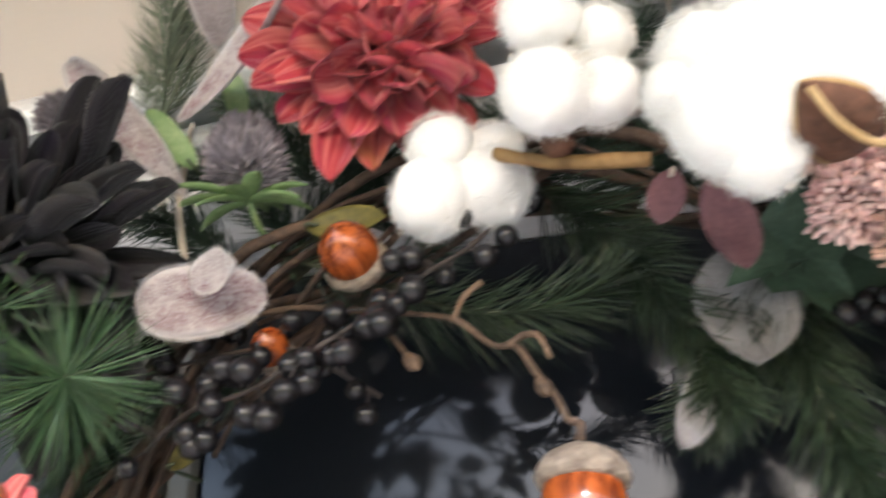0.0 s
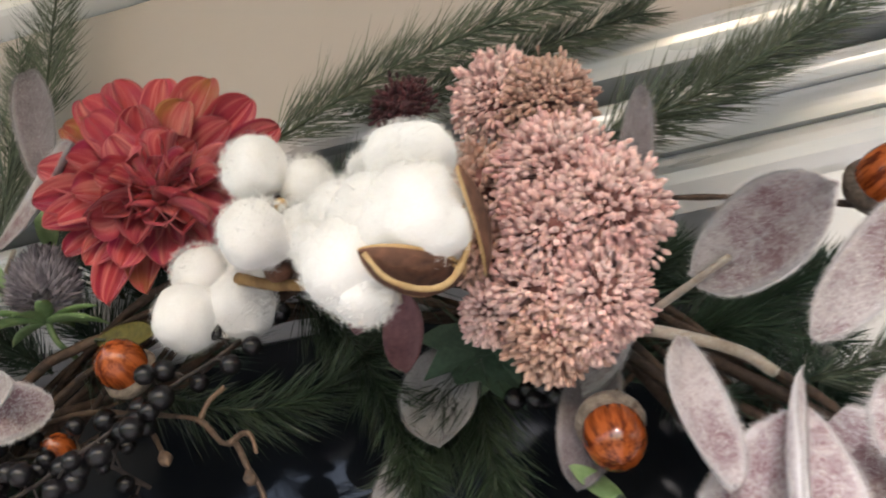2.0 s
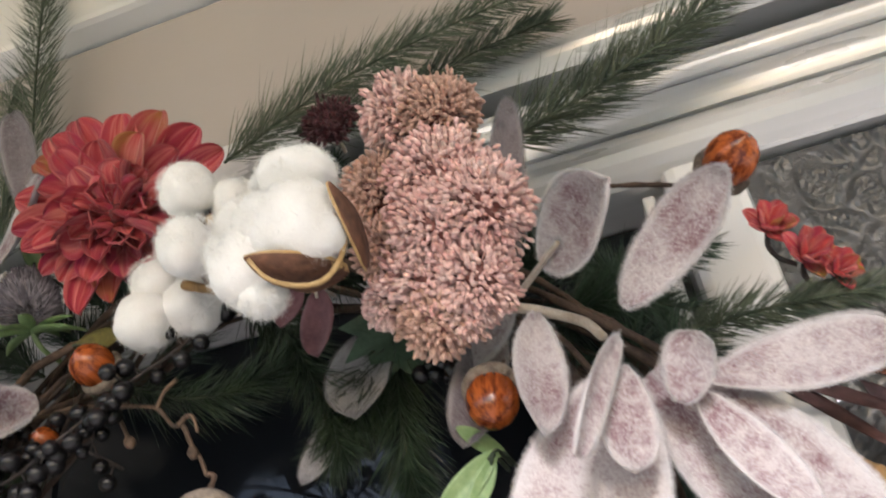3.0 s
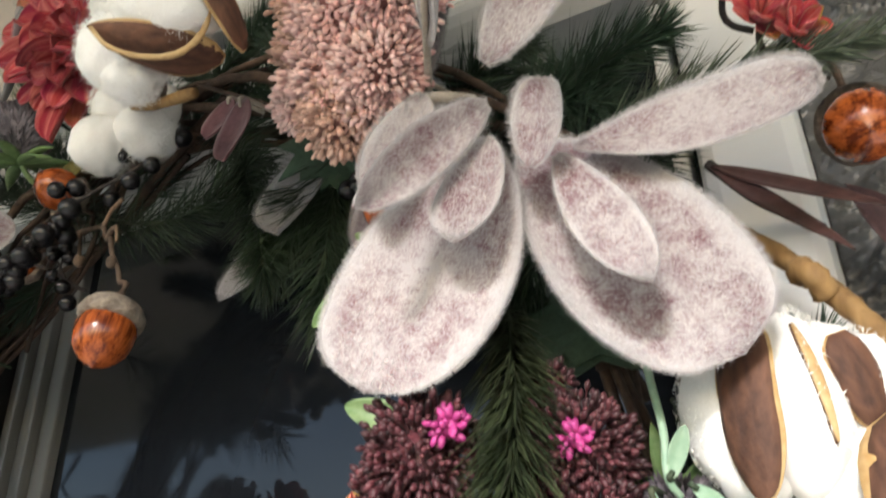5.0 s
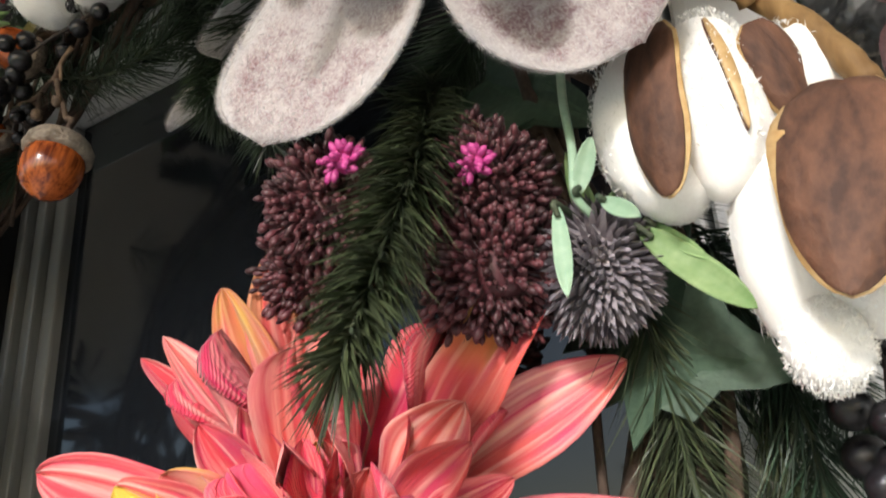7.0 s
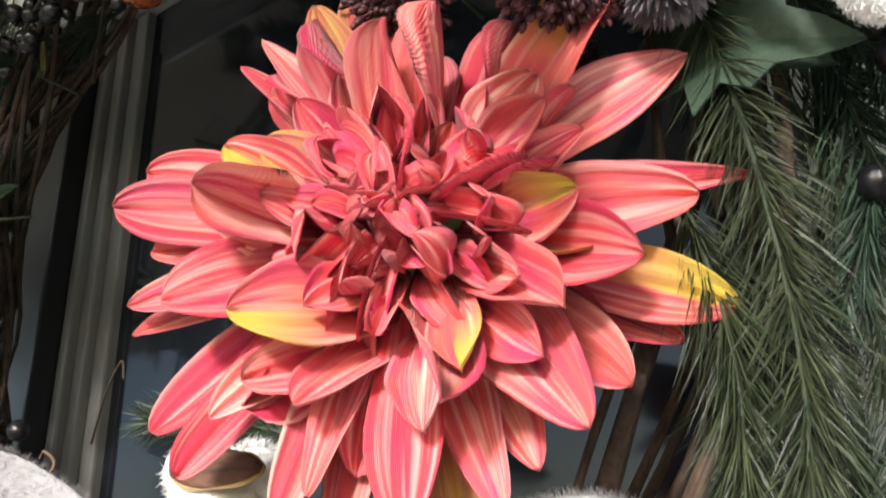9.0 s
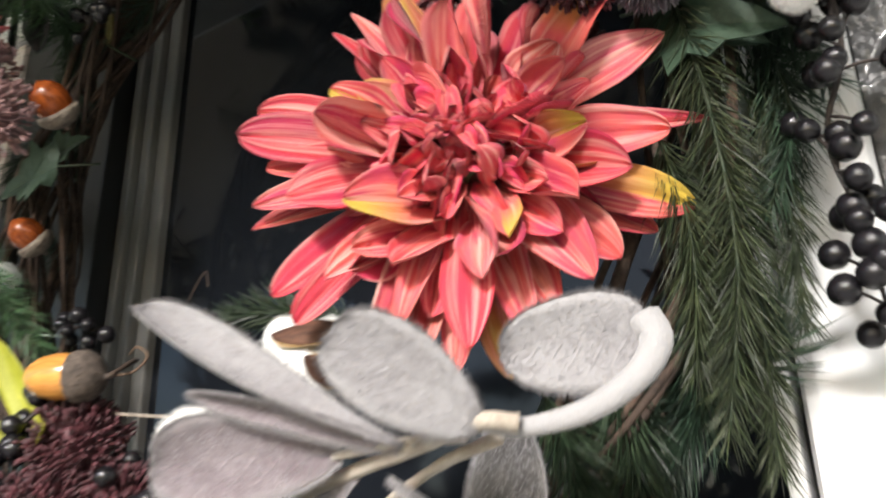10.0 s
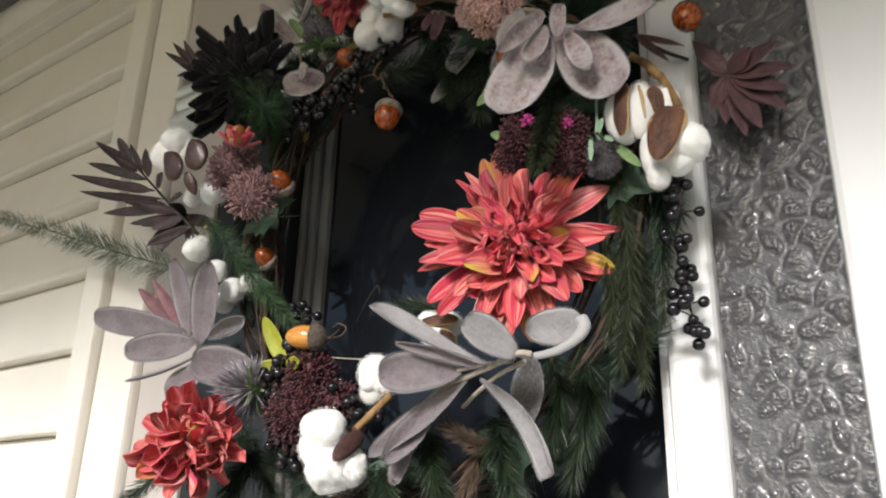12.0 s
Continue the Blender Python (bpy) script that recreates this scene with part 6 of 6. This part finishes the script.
thistle((-0.153, 0.225, 1.586), (-0.85, -0.5, 0.05), 0.009, 0.013, 420, "spiky grey-green thistle beside the lower dahlia", 8, 7, 0.03, 0.026)
thistle((-0.253, 0.280, 2.063), (0, -0.8, 0.6), 0.011, 0.012, 300, "small plum-coloured thistle behind the velvet leaves", 5, 8, 0.02, 0.007)

# ---- pine sprigs ----
pine([(-0.039, 0.300, 2.092), (0.035, 0.295, 2.119), (0.110, 0.290, 2.130), (0.199, 0.285, 2.134)], 0.040, 660, needle_dull, seed=2, flat=(0, 1, 0), spread=0.9)
pine([(0.006, 0.310, 2.106), (0.080, 0.310, 2.110), (0.132, 0.310, 2.123), (0.182, 0.310, 2.129)], 0.040, 520, needle_dull, seed=3, flat=(0, 1, 0), spread=0.9)
pine([(0.138, 0.300, 2.040), (0.187, 0.290, 2.046), (0.231, 0.280, 2.056), (0.284, 0.270, 2.073)], 0.040, 660, needle_dull, seed=4, flat=(0, 1, 0), spread=0.9)
pine([(-0.194, 0.300, 2.153), (-0.197, 0.295, 2.229), (-0.198, 0.290, 2.314), (-0.205, 0.290, 2.378)], 0.040, 560, needle_dull, seed=5, flat=(0, 1, 0), spread=0.9)
pine([(-0.211, 0.300, 2.066), (-0.214, 0.300, 2.128), (-0.219, 0.295, 2.220)], 0.040, 520, needle_dull, seed=6, flat=(0, 1, 0), spread=0.9)
pine([(-0.235, 0.300, 1.918), (-0.207, 0.260, 1.910), (-0.172, 0.215, 1.896)], 0.045, 420, needle_fresh, seed=7, spread=1.5, taper=0.2)
pine([(-0.022, 0.295, 1.986), (0.004, 0.290, 1.955), (0.023, 0.285, 1.916), (0.035, 0.280, 1.880)], 0.036, 520, needle_green, seed=8)
pine([(0.064, 0.295, 1.939), (0.063, 0.290, 1.903), (0.065, 0.285, 1.870), (0.070, 0.280, 1.844)], 0.036, 480, needle_green, seed=9)
pine([(0.050, 0.295, 1.929), (0.040, 0.290, 1.901), (0.024, 0.290, 1.879)], 0.034, 420, needle_green, seed=10)
pine([(-0.137, 0.290, 1.972), (-0.057, 0.285, 1.931), (-0.010, 0.285, 1.929), (0.016, 0.290, 1.950)], 0.034, 420, needle_green, seed=11)
pine([(0.159, 0.260, 1.824), (0.171, 0.232, 1.783), (0.179, 0.205, 1.747), (0.190, 0.175, 1.711)], 0.032, 900, needle_olive, seed=12, spread=0.62)
pine([(0.170, 0.290, 1.871), (0.157, 0.285, 1.849), (0.145, 0.280, 1.829)], 0.03, 380, needle_green, seed=13)
pine([(0.203, 0.300, 1.739), (0.210, 0.298, 1.686), (0.216, 0.294, 1.632), (0.215, 0.288, 1.569)], 0.027, 560, needle_olive, seed=14, spread=0.82, width=0.0005)
pine([(0.201, 0.295, 1.692), (0.205, 0.290, 1.642), (0.209, 0.285, 1.595)], 0.027, 480, needle_olive, seed=15, spread=0.87, width=0.0005)
pine([(0.227, 0.305, 1.720), (0.230, 0.305, 1.675), (0.228, 0.305, 1.619)], 0.027, 300, needle_olive, seed=16, spread=0.72, width=0.0005)
pine([(0.207, 0.275, 1.749), (0.215, 0.270, 1.690), (0.217, 0.266, 1.633), (0.207, 0.264, 1.578)], 0.027, 520, needle_olive, seed=23, spread=0.87, width=0.0005)
pine([(0.196, 0.272, 1.685), (0.203, 0.268, 1.645), (0.200, 0.266, 1.600)], 0.027, 380, needle_olive, seed=24, spread=0.72, width=0.0005)
pine([(0.139, 0.280, 1.602), (0.156, 0.265, 1.566), (0.154, 0.255, 1.526)], 0.034, 420, needle_green, seed=17, spread=0.7)
pine([(0.164, 0.290, 1.610), (0.172, 0.280, 1.554), (0.159, 0.275, 1.499)], 0.036, 480, needle_green, seed=18, spread=0.7)
pine([(0.042, 0.290, 1.646), (0.004, 0.280, 1.657), (-0.025, 0.275, 1.657)], 0.024, 280, needle_green, seed=19)
pine([(-0.376, 0.280, 1.764), (-0.494, 0.265, 1.804), (-0.603, 0.250, 1.845), (-0.766, 0.235, 1.901)], 0.042, 640, needle_dull, seed=20, flat=(0, 1, 0.3))
pine([(-0.2578, 0.2250, 1.7882), (-0.1681, 0.2250, 1.7030), (-0.1169, 0.2350, 1.6504)], 0.030, 420, needle_fresh, seed=21)
pine([(-0.287, 0.290, 1.965), (-0.249, 0.250, 1.949), (-0.203, 0.215, 1.924)], 0.040, 260, needle_fresh, seed=22, spread=1.4)
for k, (a, b) in enumerate((((-0.060, 0.270, 1.539), (-0.062, 0.235, 1.478)), ((-0.013, 0.270, 1.527), (0.021, 0.240, 1.465)), ((0.025, 0.275, 1.545), (0.069, 0.250, 1.466)), ((0.091, 0.280, 1.551), (0.129, 0.250, 1.478)), ((-0.190, 0.280, 1.536), (-0.193, 0.250, 1.465)), ((-0.266, 0.300, 1.541), (-0.361, 0.250, 1.487)), ((-0.231, 0.290, 1.562), (-0.140, 0.270, 1.481)))):
    mid = Vector(a).lerp(Vector(b), 0.5) + Vector((0.0, -0.012, 0.006))
    pine([a, mid, b], 0.034, 420, needle_green, seed=30 + k, spread=0.8)

# ---- lobed green leaves ----
ivy((0.068, 0.285, 1.943), (0.75, -0.2, -0.6), (0, -1, -0.2), 0.050)
ivy((0.058, 0.285, 1.949), (0.45, -0.2, -0.85), (0.1, -1, -0.1), 0.050, seed=2)
ivy((0.164, 0.285, 1.834), (0.75, -0.2, -0.6), (0, -1, 0.1), 0.050, seed=1)
ivy((0.167, 0.285, 1.834), (0.7, -0.2, -0.6), (0, -1, 0.1), 0.045, seed=3)
ivy((0.199, 0.275, 1.733), (0.9, -0.2, -0.3), (0, -1, 0.1), 0.048, seed=4)
ivy((0.195, 0.285, 1.751), (0.7, -0.1, -0.5), (0, -1, 0.1), 0.050, seed=5)
ivy((-0.195, 0.275, 1.790), (-0.8, -0.3, -0.2), (0, -1, 0.1), 0.050, seed=6)
ivy((-0.212, 0.280, 1.802), (0.8, -0.1, 0.2), (0, -1, 0.1), 0.036, seed=7)
ivy((0.010, 0.250, 1.524), (0.0, -0.2, -1), (0.2, -1, 0.1), 0.045, seed=9)
ivy((0.105, 0.275, 1.540), (0.2, -0.2, -1), (0.2, -1, 0.1), 0.055, seed=10)

# ---- dark leaf sprays ----
def dark_spray(centre, tips, width, label, material=None, bend=0.3):
    s = thing("dark_leaf_spray", centre, label, "leaf spray", "dark leaf sprays")
    for tip in tips:
        leaf(s, "leaf", centre, tip, width, material or dark_leaf, (0.3, -1, 0.15), bend, 0.2, 0.8, 1.0, 0.0007, 0.04, nu=10, nv=4)
    piece("stem", tube("stem", [centre, Vector(centre) + Vector((0.012, 0.025, -0.006)), Vector(centre) + Vector((0.03, 0.045, -0.012))], 0.0020, 0.0016), twig_dark, s)
    return s


spray = thing("dark_leaf_spray", (-0.3036, 0.2500, 1.7868), "spray of narrow dark purple-brown leaves at the outer edge", "leaf spray", "dark leaf sprays")
piece("stem", tube("stem", [(-0.3163, 0.2850, 1.7802), (-0.3096, 0.2500, 1.7914), (-0.3650, 0.2400, 1.8426), (-0.4364, 0.2350, 1.9062)], 0.0022, 0.0012), twig_dark, spray)
leaf(spray, "leaf", (-0.3012, 0.2400, 1.7896), (-0.3630, 0.2280, 1.7744), 0.0135, dark_leaf, (0.0, -1, -0.4), 0.3, 0.25, 0.7, 0.8, 0.0007, 0.05, nu=10, nv=4)
leaf(spray, "leaf", (-0.3252, 0.2400, 1.8072), (-0.4056, 0.2280, 1.8112), 0.0135, dark_leaf, (0.3, -1, 0.2), 0.3, 0.25, 0.7, 0.8, 0.0007, 0.05, nu=10, nv=4)
leaf(spray, "leaf", (-0.3445, 0.2400, 1.8234), (-0.4698, 0.2280, 1.8393), 0.0135, dark_leaf, (0.6, -1, -0.2), 0.3, 0.25, 0.7, 0.8, 0.0007, 0.05, nu=10, nv=4)
leaf(spray, "leaf", (-0.3640, 0.2400, 1.8387), (-0.5378, 0.2280, 1.8864), 0.0135, dark_leaf, (0.1, -1, 0.4), 0.3, 0.25, 0.7, 0.8, 0.0007, 0.05, nu=10, nv=4)
leaf(spray, "leaf", (-0.3843, 0.2400, 1.8546), (-0.5702, 0.2280, 1.9191), 0.0135, dark_leaf, (0.4, -1, 0.0), 0.3, 0.25, 0.7, 0.8, 0.0007, 0.05, nu=10, nv=4)
leaf(spray, "leaf", (-0.4063, 0.2400, 1.8750), (-0.5311, 0.2280, 1.9263), 0.0135, dark_leaf, (0.0, -1, -0.4), 0.3, 0.25, 0.7, 0.8, 0.0007, 0.05, nu=10, nv=4)
leaf(spray, "leaf", (-0.4293, 0.2400, 1.8963), (-0.5209, 0.2280, 1.9558), 0.0135, dark_leaf, (0.3, -1, 0.2), 0.3, 0.25, 0.7, 0.8, 0.0007, 0.05, nu=10, nv=4)
leaf(spray, "leaf", (-0.4443, 0.2400, 1.9081), (-0.4675, 0.2280, 1.9470), 0.0135, dark_leaf, (0.6, -1, -0.2), 0.3, 0.25, 0.7, 0.8, 0.0007, 0.05, nu=10, nv=4)
leaf(spray, "leaf", (-0.4281, 0.2400, 1.8921), (-0.4722, 0.2280, 1.9209), 0.0135, dark_leaf, (0.1, -1, 0.4), 0.3, 0.25, 0.7, 0.8, 0.0007, 0.05, nu=10, nv=4)
leaf(spray, "leaf", (-0.4013, 0.2400, 1.8775), (-0.3986, 0.2280, 1.9114), 0.0135, dark_leaf, (0.4, -1, 0.0), 0.3, 0.25, 0.7, 0.8, 0.0007, 0.05, nu=10, nv=4)
leaf(spray, "leaf", (-0.3794, 0.2400, 1.8571), (-0.3543, 0.2280, 1.8665), 0.0135, dark_leaf, (0.0, -1, -0.4), 0.3, 0.25, 0.7, 0.8, 0.0007, 0.05, nu=10, nv=4)
leaf(spray, "leaf", (-0.3518, 0.2400, 1.8323), (-0.3090, 0.2280, 1.8281), 0.0135, dark_leaf, (0.3, -1, 0.2), 0.3, 0.25, 0.7, 0.8, 0.0007, 0.05, nu=10, nv=4)
leaf(spray, "leaf", (-0.3902, 0.2400, 1.8560), (-0.4733, 0.2280, 1.8832), 0.0135, dark_leaf, (0.6, -1, -0.2), 0.3, 0.25, 0.7, 0.8, 0.0007, 0.05, nu=10, nv=4)
leaf(spray, "leaf", (-0.3565, 0.2400, 1.8298), (-0.4265, 0.2280, 1.8452), 0.0135, dark_leaf, (0.1, -1, 0.4), 0.3, 0.25, 0.7, 0.8, 0.0007, 0.05, nu=10, nv=4)
leaf(spray, "leaf", (-0.3194, 0.2400, 1.8038), (-0.3575, 0.2280, 1.7939), 0.0135, dark_leaf, (0.4, -1, 0.0), 0.3, 0.25, 0.7, 0.8, 0.0007, 0.05, nu=10, nv=4)
leaf(spray, "leaf", (-0.4146, 0.2400, 1.8848), (-0.4356, 0.2280, 1.9281), 0.0135, dark_leaf, (0.0, -1, -0.4), 0.3, 0.25, 0.7, 0.8, 0.0007, 0.05, nu=10, nv=4)
leaf(spray, "leaf", (-0.3318, 0.2400, 1.8135), (-0.3892, 0.2280, 1.8328), 0.0135, dark_leaf, (0.3, -1, 0.2), 0.3, 0.25, 0.7, 0.8, 0.0007, 0.05, nu=10, nv=4)
dark_spray((-0.347, 0.265, 1.823), [(-0.407, 0.245, 1.814), (-0.387, 0.245, 1.789), (-0.348, 0.240, 1.829), (-0.299, 0.245, 1.763), (-0.268, 0.245, 1.785), (-0.365, 0.250, 1.774)], 0.0150, "spray of narrow dark purple-brown leaves beside the cotton")
dark_spray((-0.390, 0.280, 2.050), [(-0.444, 0.260, 2.088), (-0.430, 0.260, 2.099), (-0.404, 0.260, 2.053), (-0.407, 0.260, 2.036), (-0.412, 0.265, 2.099)], 0.0108, "dark narrow leaves behind the black dahlia")
dark_spray((0.292, 0.322, 1.829), [(0.267, 0.312, 1.866), (0.278, 0.312, 1.794), (0.303, 0.312, 1.762), (0.337, 0.312, 1.794), (0.336, 0.312, 1.840), (0.315, 0.312, 1.842), (0.288, 0.312, 1.778), (0.337, 0.312, 1.776), (0.317, 0.306, 1.762), (0.276, 0.318, 1.845), (0.346, 0.312, 1.813)], 0.017, "dark plum lily-like leaf cluster standing out over the sidelight", velvet_plum_dark)
dark_spray((0.227, 0.285, 1.872), [(0.275, 0.265, 1.831), (0.263, 0.262, 1.819)], 0.0071, "glossy dark brown pods on a stalk", pod_brown, 0.15)

# ---- raffia stems, small things ----
t = thing("raffia_stem", (0.238, 0.275, 1.833), "twisted tan raffia-wrapped stem behind the cotton bolls", "stem")
piece("stem", tube("stem", [(0.221, 0.290, 1.854), (0.238, 0.275, 1.833), (0.253, 0.265, 1.811), (0.265, 0.255, 1.787), (0.272, 0.250, 1.768)], 0.0034, 0.0030, 9, 8, 0.12), raffia, t)
piece("binding", tube("binding", [(0.248, 0.262, 1.816), (0.251, 0.258, 1.812), (0.253, 0.262, 1.808)], 0.0040, 0.0036, 9, 5, 0.2), raffia, t, label="frayed raffia binding")
t = thing("raffia_stem", (-0.024, 0.250, 1.557), "short tan stem of the lower cotton boll", "stem")
piece("stem", tube("stem", [(-0.012, 0.265, 1.575), (-0.021, 0.250, 1.556), (-0.030, 0.240, 1.541)], 0.0034, 0.0036, 9, 6, 0.1), raffia, t)
piece("calyx", lathe("calyx", [(0.003, -0.004), (0.005, 0.0), (0.006, 0.003), (0.002, 0.005)], 10, 0.1), husk_out, t, aim((-0.030, 0.240, 1.541), (-0.5, -0.3, -0.5)), "brown calyx")
t = thing("raffia_stem", (0.002, 0.250, 1.965), "tan stem along the cotton bolls at the top", "stem")
piece("stem", tube("stem", [(-0.032, 0.250, 1.975), (-0.011, 0.245, 1.964), (0.021, 0.240, 1.955)], 0.0026, 0.0028, 8, 6, 0.15), raffia, t)
piece("calyx", lathe("calyx", [(0.003, -0.004), (0.006, 0.0), (0.007, 0.004), (0.002, 0.006)], 10, 0.12), husk_out, t, aim((-0.009, 0.243, 1.968), (0, -0.6, 0.7)), "brown calyx")

# ---- dark backing of pine all round the ring ----
for k in range(30):
    rnd = random.Random(500 + k)
    a = 2 * math.pi * k / 30 + rnd.uniform(-0.1, 0.1)
    way = 1 if rnd.random() < 0.5 else -1
    pts = []
    for j in range(4):
        b = a + way * 0.13 * j
        rr = 0.225 + rnd.uniform(-0.02, 0.03) + 0.006 * j
        pts.append(RING + Vector((rr * math.cos(b), 0.010 - 0.006 * j + rnd.uniform(-0.006, 0.006), rr * 1.10 * math.sin(b))))
    pine(pts, 0.030, 300, needle_dark, seed=600 + k, spread=0.8, label="dark green artificial pine sprig woven round the twig ring")

# ---- small things ----
def small_flower(at, facing, radius, label, material, seed, back=0.004):
    f = thing("small_flower", at, label, "flower", "small red flowers of the wreath")
    rot = aim((0, 0, 0), facing).to_3x3()
    for i in range(11):
        a, tl = i * 2.4, radians(15 + 5.5 * i)
        out = Vector((math.cos(a), math.sin(a), 0))
        end = Vector(at) + rot @ (out * math.cos(tl) + Vector((0, 0, math.sin(tl)))) * radius
        leaf(f, "petal", Vector(at) + rot @ (out * radius * 0.05), end, radius * 0.6, material, rot @ (Vector((0, 0, 1)) - out * 0.3), 0.5, 0.25, 0.7, 0.5, 0.0005, 0.08, nu=8, nv=5)
    piece("stem", tube("stem", [at, Vector(at) + Vector((-0.002, 0.004, -0.006)), Vector(at) + Vector((0.0, back * 0.6, -0.014)), Vector(at) + Vector((0.006, back, -0.018))], 0.0012), twig_dark, f)


small_flower((0.246, 0.262, 1.924), (0.2, -0.9, 0.1), 0.013, "small pink-red cloth blossom at the wreath's corner", coral_petal, 1)
small_flower((0.255, 0.262, 1.907), (0.4, -0.9, -0.1), 0.014, "small pink-red cloth blossom with a yellow heart", coral_petal, 2)
small_flower((0.264, 0.262, 1.897), (0.4, -0.9, -0.1), 0.011, "small pink-red cloth blossom at the wreath's corner", coral_petal, 3)
small_flower((-0.182, 0.200, 1.840), (0.35, -0.45, 0.85), 0.026, "half-open coral-red cloth rosebud on the wreath", coral_petal, 4, 0.045)

for a, b, w, mt, lab in (
        ((-0.132, 0.250, 1.607), (-0.150, 0.232, 1.659), 0.017, lime, "lime-green ribbon-like leaf beside the golden acorn"), ((-0.136, 0.250, 1.608), (-0.093, 0.230, 1.608), 0.016, lime, "lime-green ribbon-like leaf beside the golden acorn"), ((-0.134, 0.255, 1.611), (-0.156, 0.235, 1.610), 0.015, lime, "lime-green ribbon-like leaf beside the golden acorn"),
        ((0.2170, 0.2520, 1.7528), (0.2404, 0.2460, 1.7255), 0.0078, bract_green, "bright green pointed leaf under the cotton"), ((0.2192, 0.2540, 1.7543), (0.2319, 0.2500, 1.7400), 0.0036, bract_green, "bright green pointed leaf under the cotton"),
        ((0.2043, 0.2360, 1.7568), (0.2065, 0.2300, 1.7322), 0.0042, pale_green, "pale sea-green narrow leaf over the thistle"), ((0.2081, 0.2400, 1.7592), (0.2142, 0.2380, 1.7717), 0.0048, pale_green, "pale sea-green bud leaf above the thistle"), ((0.2126, 0.2420, 1.7578), (0.2223, 0.2380, 1.7489), 0.0044, pale_green, "pale sea-green curled leaf above the thistle"),
        ((0.113, 0.275, 1.858), (0.096, 0.262, 1.871), 0.008, bract_green, "bright green leaf under the acorn"), ((-0.164, 0.262, 2.004), (-0.187, 0.255, 2.036), 0.0124, bract_green, "green strap leaf behind the thistle"), ((-0.148, 0.270, 2.031), (-0.155, 0.265, 2.060), 0.0115, bract_green, "green strap leaf behind the thistle"),
        ((-0.116, 0.272, 1.972), (-0.080, 0.265, 1.966), 0.0137, olive, "olive-brown leaf under the cotton tufts"), ((-0.175, 0.285, 1.882), (-0.153, 0.272, 1.890), 0.0097, olive, "olive leaf on the twig ring"),
        ((0.1120, 0.2620, 1.8572), (0.0832, 0.2550, 1.8322), 0.0120, bract_green, "green pointed leaf below the acorn"), ((0.1104, 0.2620, 1.8551), (0.0971, 0.2580, 1.8311), 0.0085, bract_green, "green pointed leaf below the acorn"),
        ((0.126, 0.270, 1.790), (0.095, 0.260, 1.802), 0.012, bract_green, "green pointed leaf behind the allium")):
    t = thing("single_leaf", a, lab, "leaf", "single leaves of the wreath")
    leaf(t, "leaf_blade", a, b, w, mt, (0.3, -1, -0.1), 0.35, 0.22, 0.6, 0.6, 0.0006)
    piece("stalk", tube("stalk", [Vector(a) + Vector((0, 0.025, 0.0)), a, Vector(a).lerp(Vector(b), 0.15)], 0.0010, 0.0007), twig_green, t)

t = thing("leaf_stem", (0.2044, 0.2500, 1.7918), "pale sea-green stem hanging over the thistle", "stem")
piece("stem", tube("stem", [(0.2002, 0.2620, 1.8139), (0.2040, 0.2500, 1.7919), (0.2076, 0.2420, 1.7726), (0.2075, 0.2400, 1.7601), (0.2093, 0.2440, 1.7552)], 0.0013, 0.0010, 7), pale_green, t)
t = thing("floral_wire", (-0.102, 0.260, 1.619), "straight thin bare wire across the lower wreath", "wire")
piece("wire", tube("wire", [(-0.135, 0.262, 1.625), (-0.074, 0.262, 1.615), (-0.031, 0.265, 1.609)], 0.0007), stem_felt, t)
t = thing("floral_wire", (-0.079, 0.265, 1.643), "curled wire hook above the golden acorn", "wire")
piece("wire", tube("wire", [(-0.090, 0.255, 1.635), (-0.076, 0.262, 1.636), (-0.073, 0.268, 1.645), (-0.085, 0.270, 1.652), (-0.097, 0.275, 1.651)], 0.0007), twig_brown, t)
t = thing("floral_wire", (-0.051, 0.275, 1.672), "thin bent dark wire standing over the pane", "wire")
piece("wire", tube("wire", [(-0.076, 0.285, 1.656), (-0.054, 0.275, 1.673), (-0.038, 0.270, 1.683), (-0.035, 0.270, 1.675)], 0.0005), vine_bark, t)

pine([(0.102, 0.262, 1.521), (0.087, 0.252, 1.527), (0.070, 0.238, 1.540)], 0.016, 330, needle_brown, 0.0016, "short brown dried pine sprig under the velvet leaves", 77, spread=0.9, taper=0.2)
pine([(0.080, 0.272, 1.523), (0.076, 0.262, 1.500), (0.071, 0.258, 1.479)], 0.022, 260, needle_brown, 0.0014, "short brown dried pine sprig under the velvet leaves", 78, spread=0.6)
pine([(0.191, 0.280, 1.892), (0.227, 0.268, 1.891), (0.257, 0.262, 1.887), (0.285, 0.258, 1.883)], 0.022, 380, needle_dull, seed=79, spread=0.8, flat=(0, 1, 0))
for k, (a, b) in enumerate((((-0.136, 0.305, 1.988), (-0.193, 0.300, 2.034)), ((-0.164, 0.305, 1.978), (-0.231, 0.300, 2.015)), ((-0.126, 0.305, 2.014), (-0.178, 0.305, 2.076)), ((-0.088, 0.305, 1.979), (-0.125, 0.300, 2.033)), ((-0.024, 0.305, 2.025), (0.034, 0.305, 2.066)), ((0.046, 0.305, 1.978), (0.007, 0.300, 2.036)), ((0.118, 0.305, 1.945), (0.158, 0.300, 1.970)), ((0.123, 0.305, 1.915), (0.194, 0.300, 1.935)), ((0.151, 0.305, 1.922), (0.221, 0.290, 1.940)))):
    mid = Vector(a).lerp(Vector(b), 0.5) + Vector((0.004, -0.006, 0.004))
    pine([a, mid, b], 0.030, 380, needle_dark, seed=700 + k, spread=0.9, label="dark green artificial pine sprig woven round the twig ring")
